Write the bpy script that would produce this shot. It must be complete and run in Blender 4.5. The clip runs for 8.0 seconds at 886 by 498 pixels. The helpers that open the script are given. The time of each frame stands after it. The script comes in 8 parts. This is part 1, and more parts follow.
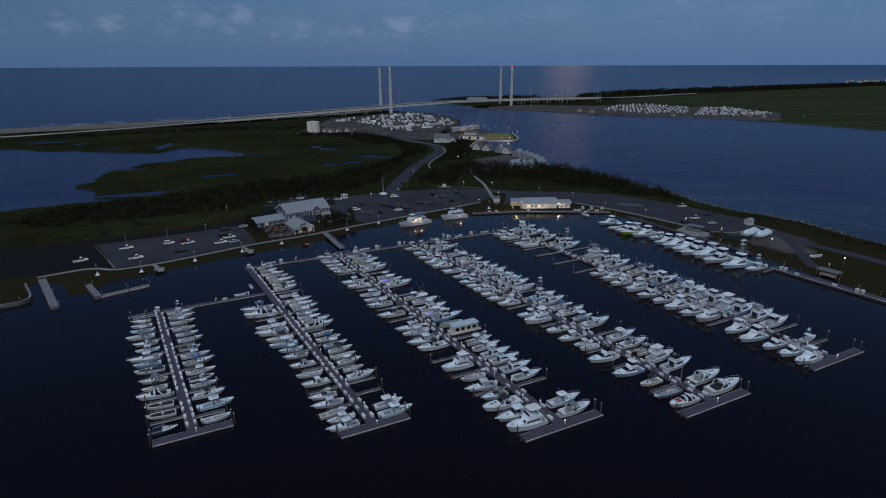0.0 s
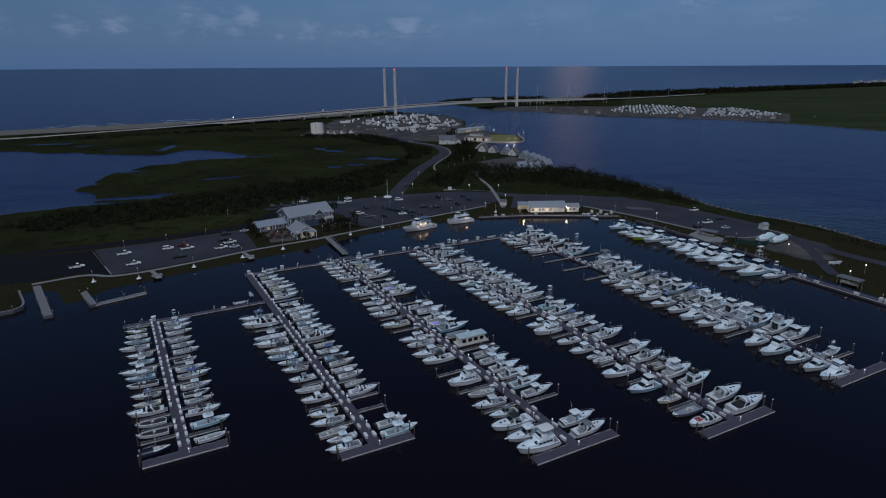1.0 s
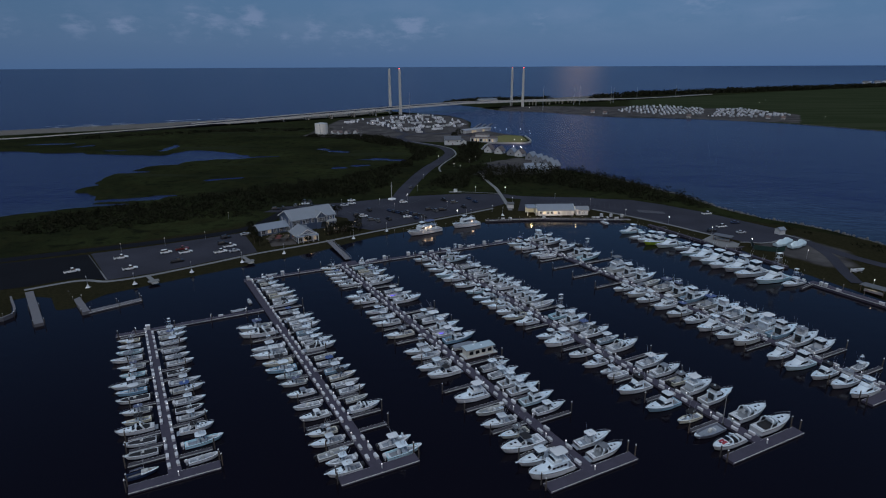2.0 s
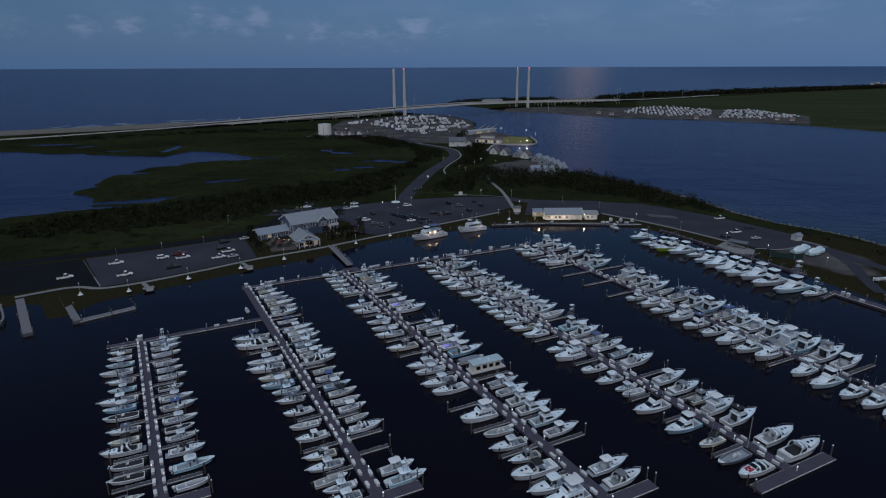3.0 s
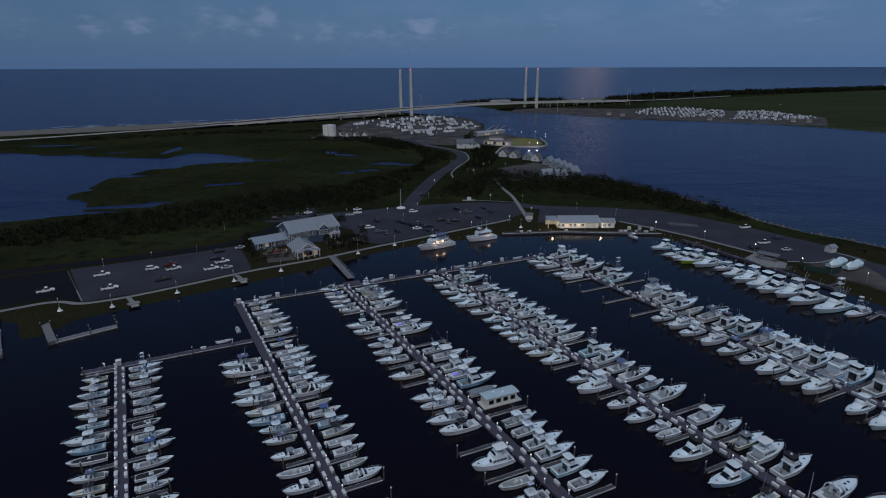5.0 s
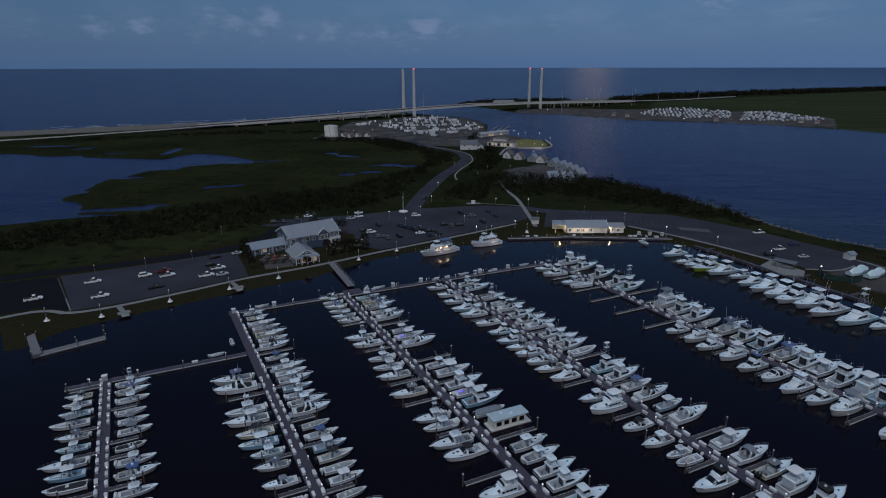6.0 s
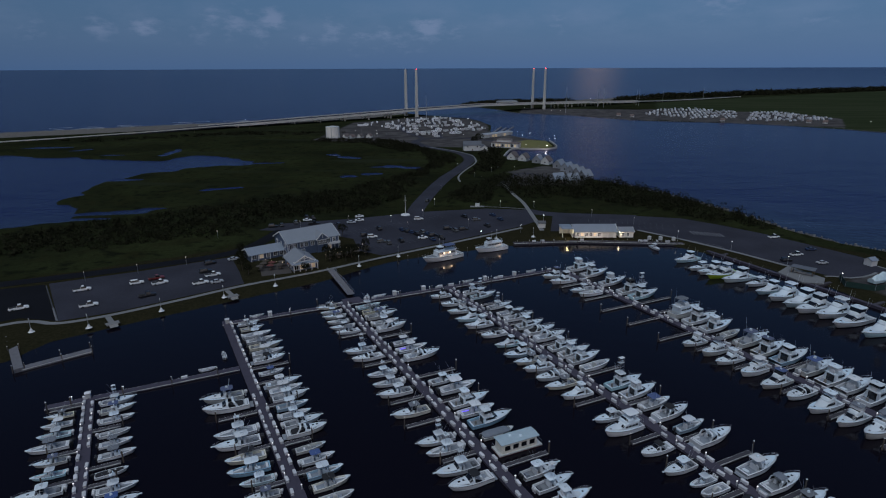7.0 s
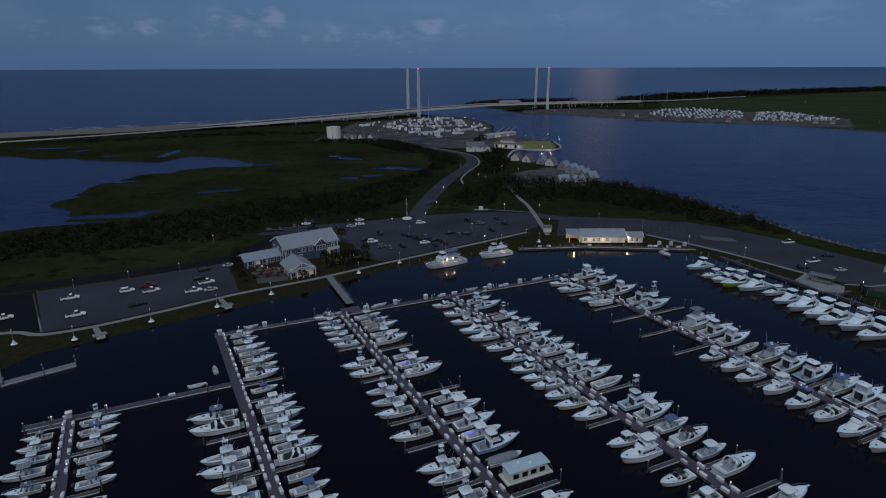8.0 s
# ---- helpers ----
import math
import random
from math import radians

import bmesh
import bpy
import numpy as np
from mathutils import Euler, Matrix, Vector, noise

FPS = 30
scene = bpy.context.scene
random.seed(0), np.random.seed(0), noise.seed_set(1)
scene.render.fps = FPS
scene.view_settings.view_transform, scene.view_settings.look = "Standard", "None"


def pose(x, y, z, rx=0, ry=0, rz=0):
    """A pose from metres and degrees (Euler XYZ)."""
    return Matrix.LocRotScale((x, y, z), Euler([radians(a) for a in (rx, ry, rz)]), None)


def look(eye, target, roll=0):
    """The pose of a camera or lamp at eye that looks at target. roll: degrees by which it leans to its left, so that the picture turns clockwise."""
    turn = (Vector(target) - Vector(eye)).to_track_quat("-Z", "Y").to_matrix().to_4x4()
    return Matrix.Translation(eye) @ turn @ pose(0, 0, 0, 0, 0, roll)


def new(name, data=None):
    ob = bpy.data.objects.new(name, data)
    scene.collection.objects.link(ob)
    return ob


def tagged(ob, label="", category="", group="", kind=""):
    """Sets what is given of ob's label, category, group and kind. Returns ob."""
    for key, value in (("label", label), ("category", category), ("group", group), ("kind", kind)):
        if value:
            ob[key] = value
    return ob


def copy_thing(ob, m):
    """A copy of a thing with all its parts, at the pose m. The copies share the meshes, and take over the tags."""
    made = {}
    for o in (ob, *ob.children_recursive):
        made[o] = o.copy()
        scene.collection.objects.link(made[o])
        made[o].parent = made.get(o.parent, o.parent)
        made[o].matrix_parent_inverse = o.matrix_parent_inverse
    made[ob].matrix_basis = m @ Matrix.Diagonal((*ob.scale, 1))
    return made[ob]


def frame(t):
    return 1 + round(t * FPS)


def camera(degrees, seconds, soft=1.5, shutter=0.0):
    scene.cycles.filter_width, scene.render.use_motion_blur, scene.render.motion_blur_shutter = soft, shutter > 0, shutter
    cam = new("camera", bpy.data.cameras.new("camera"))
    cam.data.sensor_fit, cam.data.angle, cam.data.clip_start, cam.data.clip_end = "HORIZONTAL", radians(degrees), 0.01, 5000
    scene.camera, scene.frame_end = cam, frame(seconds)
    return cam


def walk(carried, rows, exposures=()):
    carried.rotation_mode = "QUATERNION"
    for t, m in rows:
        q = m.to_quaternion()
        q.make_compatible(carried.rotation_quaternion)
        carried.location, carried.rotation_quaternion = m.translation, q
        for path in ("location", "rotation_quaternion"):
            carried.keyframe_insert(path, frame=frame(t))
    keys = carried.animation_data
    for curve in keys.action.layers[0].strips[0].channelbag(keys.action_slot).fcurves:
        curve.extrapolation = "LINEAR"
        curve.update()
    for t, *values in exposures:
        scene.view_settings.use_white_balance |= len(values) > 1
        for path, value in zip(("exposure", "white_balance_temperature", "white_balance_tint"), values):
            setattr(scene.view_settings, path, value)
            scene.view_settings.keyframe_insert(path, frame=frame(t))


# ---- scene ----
cam = camera(74.7, 8.0, 1.1)
PATH = [
    (0, (2.326, -4.137, 80.62), (2.335, -2.231, 80.013), -0.2),
    (0.5, (2.034, -0.444, 80.449), (2.036, 1.463, 79.844), -0.2),
    (1, (1.913, 3.568, 80.39), (1.906, 5.475, 79.786), -0.3),
    (1.5, (1.662, 7.745, 80.145), (1.647, 9.651, 79.541), -0.3),
    (3, (0.747, 20.642, 79.689), (0.711, 22.549, 79.087), -0.2),
    (3.5, (0.485, 24.774, 79.553), (0.444, 26.681, 78.951), -0.2),
    (4, (0.164, 29.048, 79.435), (0.118, 30.955, 78.834), -0.2),
    (4.5, (-0.042, 33.567, 79.157), (-0.094, 35.474, 78.556), -0.2),
    (6, (-1.109, 47.239, 78.767), (-1.175, 49.145, 78.167), -0.1),
    (6.5, (-1.487, 51.939, 78.389), (-1.557, 53.845, 77.789), -0.2),
    (7, (-1.8, 56.66, 78.044), (-1.875, 58.566, 77.446), -0.2),
    (7.5, (-2.026, 61.191, 77.975), (-2.106, 63.097, 77.376), -0.2),
    (8, (-2.469, 65.796, 77.847), (-2.551, 67.702, 77.248), -0.2),
]
EXPOSURE, KELVIN, TINT = 0.0, 6900, 20
walk(cam, [(t, look(eye, target, roll)) for t, eye, target, roll in PATH], [(0.0, EXPOSURE + 0.04, KELVIN, TINT), (4.0, EXPOSURE - 0.03, KELVIN, TINT), (8.0, EXPOSURE - 0.10, KELVIN, TINT)])

# ---- world and light ----
# Dusk: the light comes from the wide afterglow in the west, behind the camera; the moon stands ahead above the inlet.
SKY_STRENGTH, SUN_ELEVATION, GLOW_STRENGTH, MOON_STRENGTH = 0.05, 12.0, 1.75, 0.23
world = bpy.data.worlds.new("dusk_sky")
scene.world = world
world.use_nodes = True
wt = world.node_tree
wt.nodes.clear()


def wnode(kind, **values):
    n = wt.nodes.new(kind)
    for k, v in values.items():
        n.inputs[k].default_value = v
    return n


def wmath(op, a, b=None, clamp=False):
    n = wt.nodes.new("ShaderNodeMath")
    n.operation, n.use_clamp = op, clamp
    for i, v in enumerate((a, b)):
        if v is None:
            continue
        if isinstance(v, (int, float)):
            n.inputs[i].default_value = v
        else:
            wt.links.new(v, n.inputs[i])
    return n.outputs[0]


sky = wt.nodes.new("ShaderNodeTexSky")
sky.sky_type = "NISHITA"
sky.sun_disc = False
sky.sun_elevation = radians(SUN_ELEVATION)
sky.sun_rotation = radians(180)
sky.altitude, sky.air_density, sky.dust_density, sky.ozone_density = 0, 1.0, 0.2, 6.0
# Low broken cumulus along the horizon, in the direction space of the sky.
coord = wt.nodes.new("ShaderNodeTexCoord")
sep = wt.nodes.new("ShaderNodeSeparateXYZ")
wt.links.new(coord.outputs["Generated"], sep.inputs[0])
stretch = wt.nodes.new("ShaderNodeMapping")
stretch.inputs["Scale"].default_value = (1, 1, 2.6)
wt.links.new(coord.outputs["Generated"], stretch.inputs[0])
puff_noise = wnode("ShaderNodeTexNoise", Scale=42.0, Detail=9.0, Roughness=0.60)
wt.links.new(stretch.outputs[0], puff_noise.inputs["Vector"])
haze_noise = wnode("ShaderNodeTexNoise", Scale=7.0, Detail=5.0, Roughness=0.6)
wt.links.new(stretch.outputs[0], haze_noise.inputs["Vector"])
# Cumulus heads: azimuth to the right of straight ahead and elevation in degrees, size in degrees.
HEADS = [(-3.6, 3.45, 2.56, 0.92), (-27.9, 3.25, 2.07, 0.83), (-17.6, 4.05, 2.2, 0.87), (-31.2, 3.15, 2.32, 0.6), (-20.6, 3.75, 3.42, 0.55), (-7.6, 2.95, 1.95, 0.55),
         (-36, 2.95, 2.93, 0.37), (-12.4, 3.15, 2.68, 0.64), (-24.0, 3.15, 3.17, 0.41), (-15.0, 2.55, 2.2, 0.46), (21.5, 5.25, 4.39, 0.46), (8.3, 3.95, 2.93, 0.41), (-5.8, 2.35, 3.17, 0.46),
         (28.5, 3.55, 3.42, 0.32), (-10, 2.55, 3.17, 0.41), (-22.5, 4.3, 2.4, 0.55), (-18.8, 3.0, 2.6, 0.5), (-9.6, 2.7, 2.4, 0.55), (-1.2, 3.2, 2.2, 0.45)]
flat = wt.nodes.new("ShaderNodeMapping")
flat.inputs["Scale"].default_value = (1, 1, 1.5)
wt.links.new(coord.outputs["Generated"], flat.inputs[0])
heads = None
for az, el, size, thick in HEADS:
    a, e = radians(az), radians(el)
    near = wt.nodes.new("ShaderNodeVectorMath")
    near.operation = "DISTANCE"
    wt.links.new(flat.outputs[0], near.inputs[0])
    near.inputs[1].default_value = (math.sin(a) * math.cos(e), math.cos(a) * math.cos(e), 1.5 * math.sin(e))
    fall = wmath("MULTIPLY", wmath("SUBTRACT", 1.0, wmath("DIVIDE", near.outputs["Value"], radians(size)), clamp=True), thick)
    heads = fall if heads is None else wmath("MAXIMUM", heads, fall)
rag = wmath("SUBTRACT", puff_noise.outputs["Fac"], 0.5)
body = wmath("ADD", heads, wmath("MULTIPLY", rag, 2.3))
head_mask = wmath("MULTIPLY", wmath("MULTIPLY", wmath("SUBTRACT", body, 0.17), 1.9, clamp=True), wmath("MULTIPLY", heads, 1.5, clamp=True))
# A veil of flat cloud between two and six degrees up.
low = wmath("SUBTRACT", 1.0, wmath("DIVIDE", wmath("ABSOLUTE", wmath("SUBTRACT", sep.outputs["Z"], 0.072)), 0.045), clamp=True)
veil = wmath("MULTIPLY", wmath("MULTIPLY", wmath("SUBTRACT", haze_noise.outputs["Fac"], 0.43), 3.0, clamp=True), low)
cloud = wmath("MAXIMUM", wmath("MULTIPLY", head_mask, 0.85), wmath("MULTIPLY", veil, 0.46), clamp=True)


def wmix(factor, a, b):
    n = wt.nodes.new("ShaderNodeMix")
    n.data_type = "RGBA"
    wt.links.new(factor, n.inputs["Factor"])
    for key, v in (("A", a), ("B", b)):
        if isinstance(v, tuple):
            n.inputs[key].default_value = (*v, 1)
        else:
            wt.links.new(v, n.inputs[key])
    return n.outputs["Result"]


# Blue-grey haze over the sea, thinning out upwards.
HAZE_RGB, CLOUD_RGB, MOON_RGB = (1.15, 2.80, 5.9), (2.9, 4.7, 7.8), (1.0, 0.80, 0.68)
haze = wmath("MULTIPLY", wmath("SUBTRACT", 1.0, wmath("DIVIDE", sep.outputs["Z"], 0.26), clamp=True), 0.95)
shown = wmix(haze, sky.outputs[0], HAZE_RGB)
shown = wmix(cloud, shown, CLOUD_RGB)
# the sky brightens towards the moon's side
side_light = wmath("ADD", 1.0, wmath("MULTIPLY", sep.outputs["X"], 0.20))
tint = wt.nodes.new("ShaderNodeVectorMath")
tint.operation = "SCALE"
wt.links.new(shown, tint.inputs[0])
wt.links.new(side_light, tint.inputs["Scale"])
shown = tint.outputs[0]
# The moon, high above the picture, low enough to glitter on the inlet.
moon_az, moon_el = radians(12.1), radians(9.6)
to_moon = wt.nodes.new("ShaderNodeVectorMath")
to_moon.operation = "DISTANCE"
wt.links.new(coord.outputs["Generated"], to_moon.inputs[0])
to_moon.inputs[1].default_value = (math.sin(moon_az) * math.cos(moon_el), math.cos(moon_az) * math.cos(moon_el), math.sin(moon_el))
disc = wmath("SUBTRACT", 1.0, wmath("DIVIDE", to_moon.outputs["Value"], radians(2.6)), clamp=True)
moonlight = wmix(disc, shown, tuple(v * MOON_STRENGTH * 100 for v in MOON_RGB))
# The band of afterglow low in the west, where the sun went down.
GLOW_RGB = (17.0, 16.0, 14.5)
west = wmath("POWER", wmath("MULTIPLY", sep.outputs["Y"], -1.0, clamp=True), 2.0)
band = wmath("POWER", wmath("SUBTRACT", 1.0, wmath("DIVIDE", wmath("ABSOLUTE", wmath("SUBTRACT", sep.outputs["Z"], 0.12)), 0.6), clamp=True), 2.0)
moonlight = wmix(wmath("MULTIPLY", wmath("MULTIPLY", west, band), wmath("GREATER_THAN", sep.outputs["Z"], 0.0)), moonlight, GLOW_RGB)
back = wnode("ShaderNodeBackground", Strength=SKY_STRENGTH)
wt.links.new(moonlight, back.inputs[0])
wt.links.new(back.outputs[0], wt.nodes.new("ShaderNodeOutputWorld").inputs[0])

afterglow = new("western_afterglow", bpy.data.lights.new("western_afterglow", "SUN"))
afterglow.data.energy, afterglow.data.angle, afterglow.data.color = GLOW_STRENGTH, radians(60), (0.70, 0.88, 1.0)
afterglow.matrix_world = look((0, 0, 0), (0.12, math.cos(radians(72)), -math.sin(radians(72))))

# ---- materials ----


def mat(name, rgb, rough=0.6, metal=0.0, vary=0.25, scale=1.0, fine=12.0, bump=0.0, own=0.0, rgb2=None, spec=0.5, boot=None):
    """A surface with two scales of variation: blotches of 1 / scale metres and grain of 1 / (scale * fine); own: how far objects differ."""
    m = bpy.data.materials.new(name)
    m.use_nodes = True
    t = m.node_tree
    b = t.nodes["Principled BSDF"]
    b.inputs["Roughness"].default_value, b.inputs["Metallic"].default_value = rough, metal
    b.inputs["Specular IOR Level"].default_value = spec
    c = t.nodes.new("ShaderNodeTexCoord")
    big, small = t.nodes.new("ShaderNodeTexNoise"), t.nodes.new("ShaderNodeTexNoise")
    for n, s in ((big, scale), (small, scale * fine)):
        t.links.new(c.outputs["Object"], n.inputs["Vector"])
        n.inputs["Scale"].default_value, n.inputs["Detail"].default_value = s, 4
    add = t.nodes.new("ShaderNodeMath")
    add.operation = "MULTIPLY_ADD"
    t.links.new(small.outputs["Fac"], add.inputs[0])
    add.inputs[1].default_value = 0.6
    t.links.new(big.outputs["Fac"], add.inputs[2])
    span = t.nodes.new("ShaderNodeMapRange")
    span.inputs["From Min"].default_value, span.inputs["From Max"].default_value = 0.45, 1.15
    t.links.new(add.outputs[0], span.inputs["Value"])
    mix = t.nodes.new("ShaderNodeMix")
    mix.data_type = "RGBA"
    t.links.new(span.outputs[0], mix.inputs["Factor"])
    dark = rgb2 or tuple(v * (1 - vary) for v in rgb)
    mix.inputs["A"].default_value, mix.inputs["B"].default_value = (*dark, 1), (*rgb, 1)
    last = mix.outputs["Result"]
    if own:
        info = t.nodes.new("ShaderNodeObjectInfo")
        hsv = t.nodes.new("ShaderNodeHueSaturation")
        for key, low_, high in (("Value", 1 - own, 1 + own * 0.25), ("Saturation", 0.6, 1.3)):
            r = t.nodes.new("ShaderNodeMapRange")
            r.inputs["To Min"].default_value, r.inputs["To Max"].default_value = low_, high
            t.links.new(info.outputs["Random"], r.inputs["Value"])
            t.links.new(r.outputs[0], hsv.inputs[key])
        t.links.new(last, hsv.inputs["Color"])
        last = hsv.outputs[0]
    if boot:
        # antifouling and boot stripe up to a hand's width over the waterline, scuffed along its edge
        axis = t.nodes.new("ShaderNodeSeparateXYZ")
        t.links.new(c.outputs["Object"], axis.inputs[0])
        edge = t.nodes.new("ShaderNodeMapRange")
        edge.inputs["From Min"].default_value, edge.inputs["From Max"].default_value = 0.15, 0.19
        t.links.new(axis.outputs["Z"], edge.inputs["Value"])
        dip = t.nodes.new("ShaderNodeMix")
        dip.data_type = "RGBA"
        t.links.new(edge.outputs[0], dip.inputs["Factor"])
        dip.inputs["A"].default_value = (*boot, 1)
        t.links.new(last, dip.inputs["B"])
        last = dip.outputs["Result"]
    t.links.new(last, b.inputs["Base Color"])
    if bump:
        bp = t.nodes.new("ShaderNodeBump")
        bp.inputs["Strength"].default_value, bp.inputs["Distance"].default_value = bump, 0.05
        t.links.new(small.outputs["Fac"], bp.inputs["Height"])
        t.links.new(bp.outputs[0], b.inputs["Normal"])
    return m


def glow(name, rgb, strength):
    m = bpy.data.materials.new(name)
    m.use_nodes = True
    b = m.node_tree.nodes["Principled BSDF"]
    b.inputs["Base Color"].default_value = (*rgb, 1)
    b.inputs["Emission Color"].default_value, b.inputs["Emission Strength"].default_value = (*rgb, 1), strength
    return m


GEL = mat("white_gelcoat", (0.75, 0.83, 0.88), 0.28, vary=0.12, scale=0.6, own=0.2)
GEL_HULL = mat("white_hull_gelcoat", (0.80, 0.81, 0.83), 0.25, vary=0.12, scale=0.6, own=0.2, boot=(0.02, 0.025, 0.04))
# white deck panels; the sky's blue light is mixed into their colour
DECK_SKY_TINT = mat("sky_tinted_deck", (0.68, 0.80, 0.88), 0.5, vary=0.12, scale=1.2, own=0.16)
GEL_AGED = mat("aged_gelcoat", (0.66, 0.66, 0.63), 0.42, vary=0.25, scale=0.8, own=0.2, boot=(0.10, 0.02, 0.015))
HULL_BLUE = mat("blue_hull_paint", (0.33, 0.50, 0.62), 0.2, vary=0.1, scale=0.5, own=0.2, boot=(0.02, 0.02, 0.025))
HULL_CREAM = mat("cream_hull_gelcoat", (0.78, 0.73, 0.60), 0.25, vary=0.1, scale=0.6, own=0.1, boot=(0.02, 0.03, 0.02))
HULL_AQUA = mat("pale_aqua_hull_paint", (0.58, 0.78, 0.84), 0.22, vary=0.1, scale=0.6, own=0.1, boot=(0.02, 0.02, 0.03))
HULL_GREY = mat("slate_grey_hull_paint", (0.24, 0.26, 0.32), 0.4, vary=0.2, scale=0.8, own=0.15)
HULL_NAVY = mat("navy_hull_paint", (0.03, 0.05, 0.11), 0.2, vary=0.2, own=0.2)
HULL_GREEN = mat("lime_hull_paint", (0.42, 0.62, 0.05), 0.25, vary=0.1)
# grey nonskid, its colour darkened to carry the shade down in the cockpits
NONSKID_SHADED = mat("shaded_nonskid", (0.28, 0.31, 0.35), 0.75, vary=0.3, scale=1.5, own=0.3)
TEAK = mat("grey_teak_sole", (0.30, 0.27, 0.24), 0.7, vary=0.3, scale=2, own=0.2)
TINT = mat("tinted_glass", (0.012, 0.014, 0.018), 0.06, vary=0.1, spec=0.8)
CANVAS_WHITE = mat("white_canvas", (0.72, 0.74, 0.76), 0.8, vary=0.15, scale=1.2, own=0.15)
CANVAS_BLUE = mat("blue_canvas", (0.10, 0.14, 0.27), 0.85, vary=0.25, scale=1.5, own=0.4)
CANVAS_GREY = mat("grey_canvas", (0.20, 0.22, 0.25), 0.85, vary=0.25, scale=1.5, own=0.4)
CANVAS_DARK = mat("black_canvas", (0.02, 0.02, 0.024), 0.85, vary=0.3, scale=1.5, own=0.3)
CANVAS_RED = mat("red_sun_pad", (0.42, 0.03, 0.05), 0.7, vary=0.2)
ALLOY = mat("anodised_alloy", (0.62, 0.63, 0.65), 0.35, 0.8, vary=0.1)
ENGINE_DARK = mat("dark_engine_cowl", (0.035, 0.037, 0.042), 0.3, vary=0.2, own=0.3)
ENGINE_WHITE = mat("white_engine_cowl", (0.75, 0.75, 0.75), 0.3, vary=0.1)
DOCK = mat("weathered_dock_boards", (0.062, 0.054, 0.080), 0.85, vary=0.35, scale=0.8, fine=9, bump=0.3)
DOCK_EDGE = mat("pale_rub_strip", (0.80, 0.78, 0.76), 0.7, vary=0.3, scale=1.0)
FINGER = mat("grey_finger_boards", (0.060, 0.055, 0.066), 0.9, vary=0.35, scale=0.8, bump=0.3)
BOX_WHITE = mat("dock_box_fibreglass", (0.72, 0.71, 0.72), 0.4, vary=0.15, scale=2, own=0.25)
PILE = mat("creosoted_pile", (0.13, 0.105, 0.085), 0.9, vary=0.5, scale=1.5, own=0.3, bump=0.4)
CAP = mat("white_pile_cap", (0.75, 0.75, 0.74), 0.5, vary=0.15)
CONCRETE = mat("pale_concrete", (0.40, 0.39, 0.37), 0.85, vary=0.25, scale=0.3, own=0.1, bump=0.2)
# concrete made paler and warmer: the floodlight on the bridge is in its colour
BRIDGE_MAT = mat("floodlit_bridge_concrete", (0.70, 0.67, 0.61), 0.8, vary=0.15, scale=0.05)
ASPHALT = mat("asphalt", (0.0085, 0.0092, 0.0125), 0.95, vary=0.4, scale=0.06, fine=40, bump=0.3, spec=0.12)
ASPHALT_OLD = mat("worn_asphalt", (0.0500, 0.0510, 0.0670), 0.95, vary=0.55, scale=0.05, fine=40, bump=0.3, spec=0.12)
PATH_MAT = mat("concrete_path", (0.20, 0.20, 0.20), 0.85, vary=0.25, scale=0.2)
LINE_WHITE = mat("fresh_road_paint", (0.20, 0.20, 0.21), 0.7, vary=0.3, scale=0.5)
LINE = mat("road_paint", (0.060, 0.062, 0.070), 0.7, vary=0.35, scale=0.5)
BLEACHED = mat("sun_bleached_boards", (0.17, 0.165, 0.18), 0.9, vary=0.35, scale=0.8, bump=0.3)
NETTING = mat("green_windscreen_netting", (0.012, 0.045, 0.038), 0.9, vary=0.3, scale=0.5)
WRAP = mat("pale_aqua_shrink_wrap", (0.60, 0.74, 0.78), 0.4, vary=0.2, scale=0.8)
TERRACOTTA = mat("brown_shingle_roof", (0.17, 0.13, 0.12), 0.85, vary=0.3, scale=0.6, own=0.2)
ROOF_GREY = mat("grey_metal_roof", (0.24, 0.27, 0.31), 0.5, 0.0, vary=0.14, scale=0.4, own=0.12)
ROOF_PALE = mat("weathered_pale_roof", (0.34, 0.36, 0.39), 0.7, vary=0.2, scale=0.5, own=0.2)
ROOF_DARK = mat("dark_shingle_roof", (0.13, 0.14, 0.16), 0.85, vary=0.3, scale=0.6, own=0.2)
SIDING_BLUE = mat("slate_blue_siding", (0.085, 0.12, 0.19), 0.75, vary=0.15, scale=0.7)
SIDING_WHITE = mat("white_siding", (0.72, 0.72, 0.70), 0.7, vary=0.12, scale=0.5, own=0.12)
TRIM = mat("white_trim", (0.80, 0.80, 0.79), 0.5, vary=0.08)
RV_WHITE = mat("camper_shell", (0.86, 0.86, 0.88), 0.45, vary=0.1, scale=0.3, own=0.45)
ROCK = mat("granite_riprap", (0.16, 0.155, 0.15), 0.9, vary=0.45, scale=0.4)
PATIO_STONE = mat("dark_patio_paving", (0.07, 0.06, 0.055), 0.9, vary=0.3, scale=0.8)
CANVAS_BROWN = mat("brown_canvas", (0.07, 0.055, 0.045), 0.85, vary=0.3)
CAR = {}
for cname, crgb in (("white", (0.78, 0.78, 0.78)), ("silver", (0.42, 0.43, 0.45)), ("black", (0.015, 0.015, 0.018)), ("dark_blue", (0.02, 0.035, 0.08)),
                    ("red", (0.16, 0.018, 0.018)), ("grey", (0.10, 0.105, 0.11))):
    CAR[cname] = mat(cname + "_car_paint", crgb, 0.3, vary=0.05)
TYRE = mat("tyre_rubber", (0.02, 0.02, 0.02), 0.9)
LEAF = mat("coastal_shrub_leaves", (0.0290, 0.0300, 0.0180), 0.95, vary=0.6, scale=0.12, fine=10, spec=0.0)
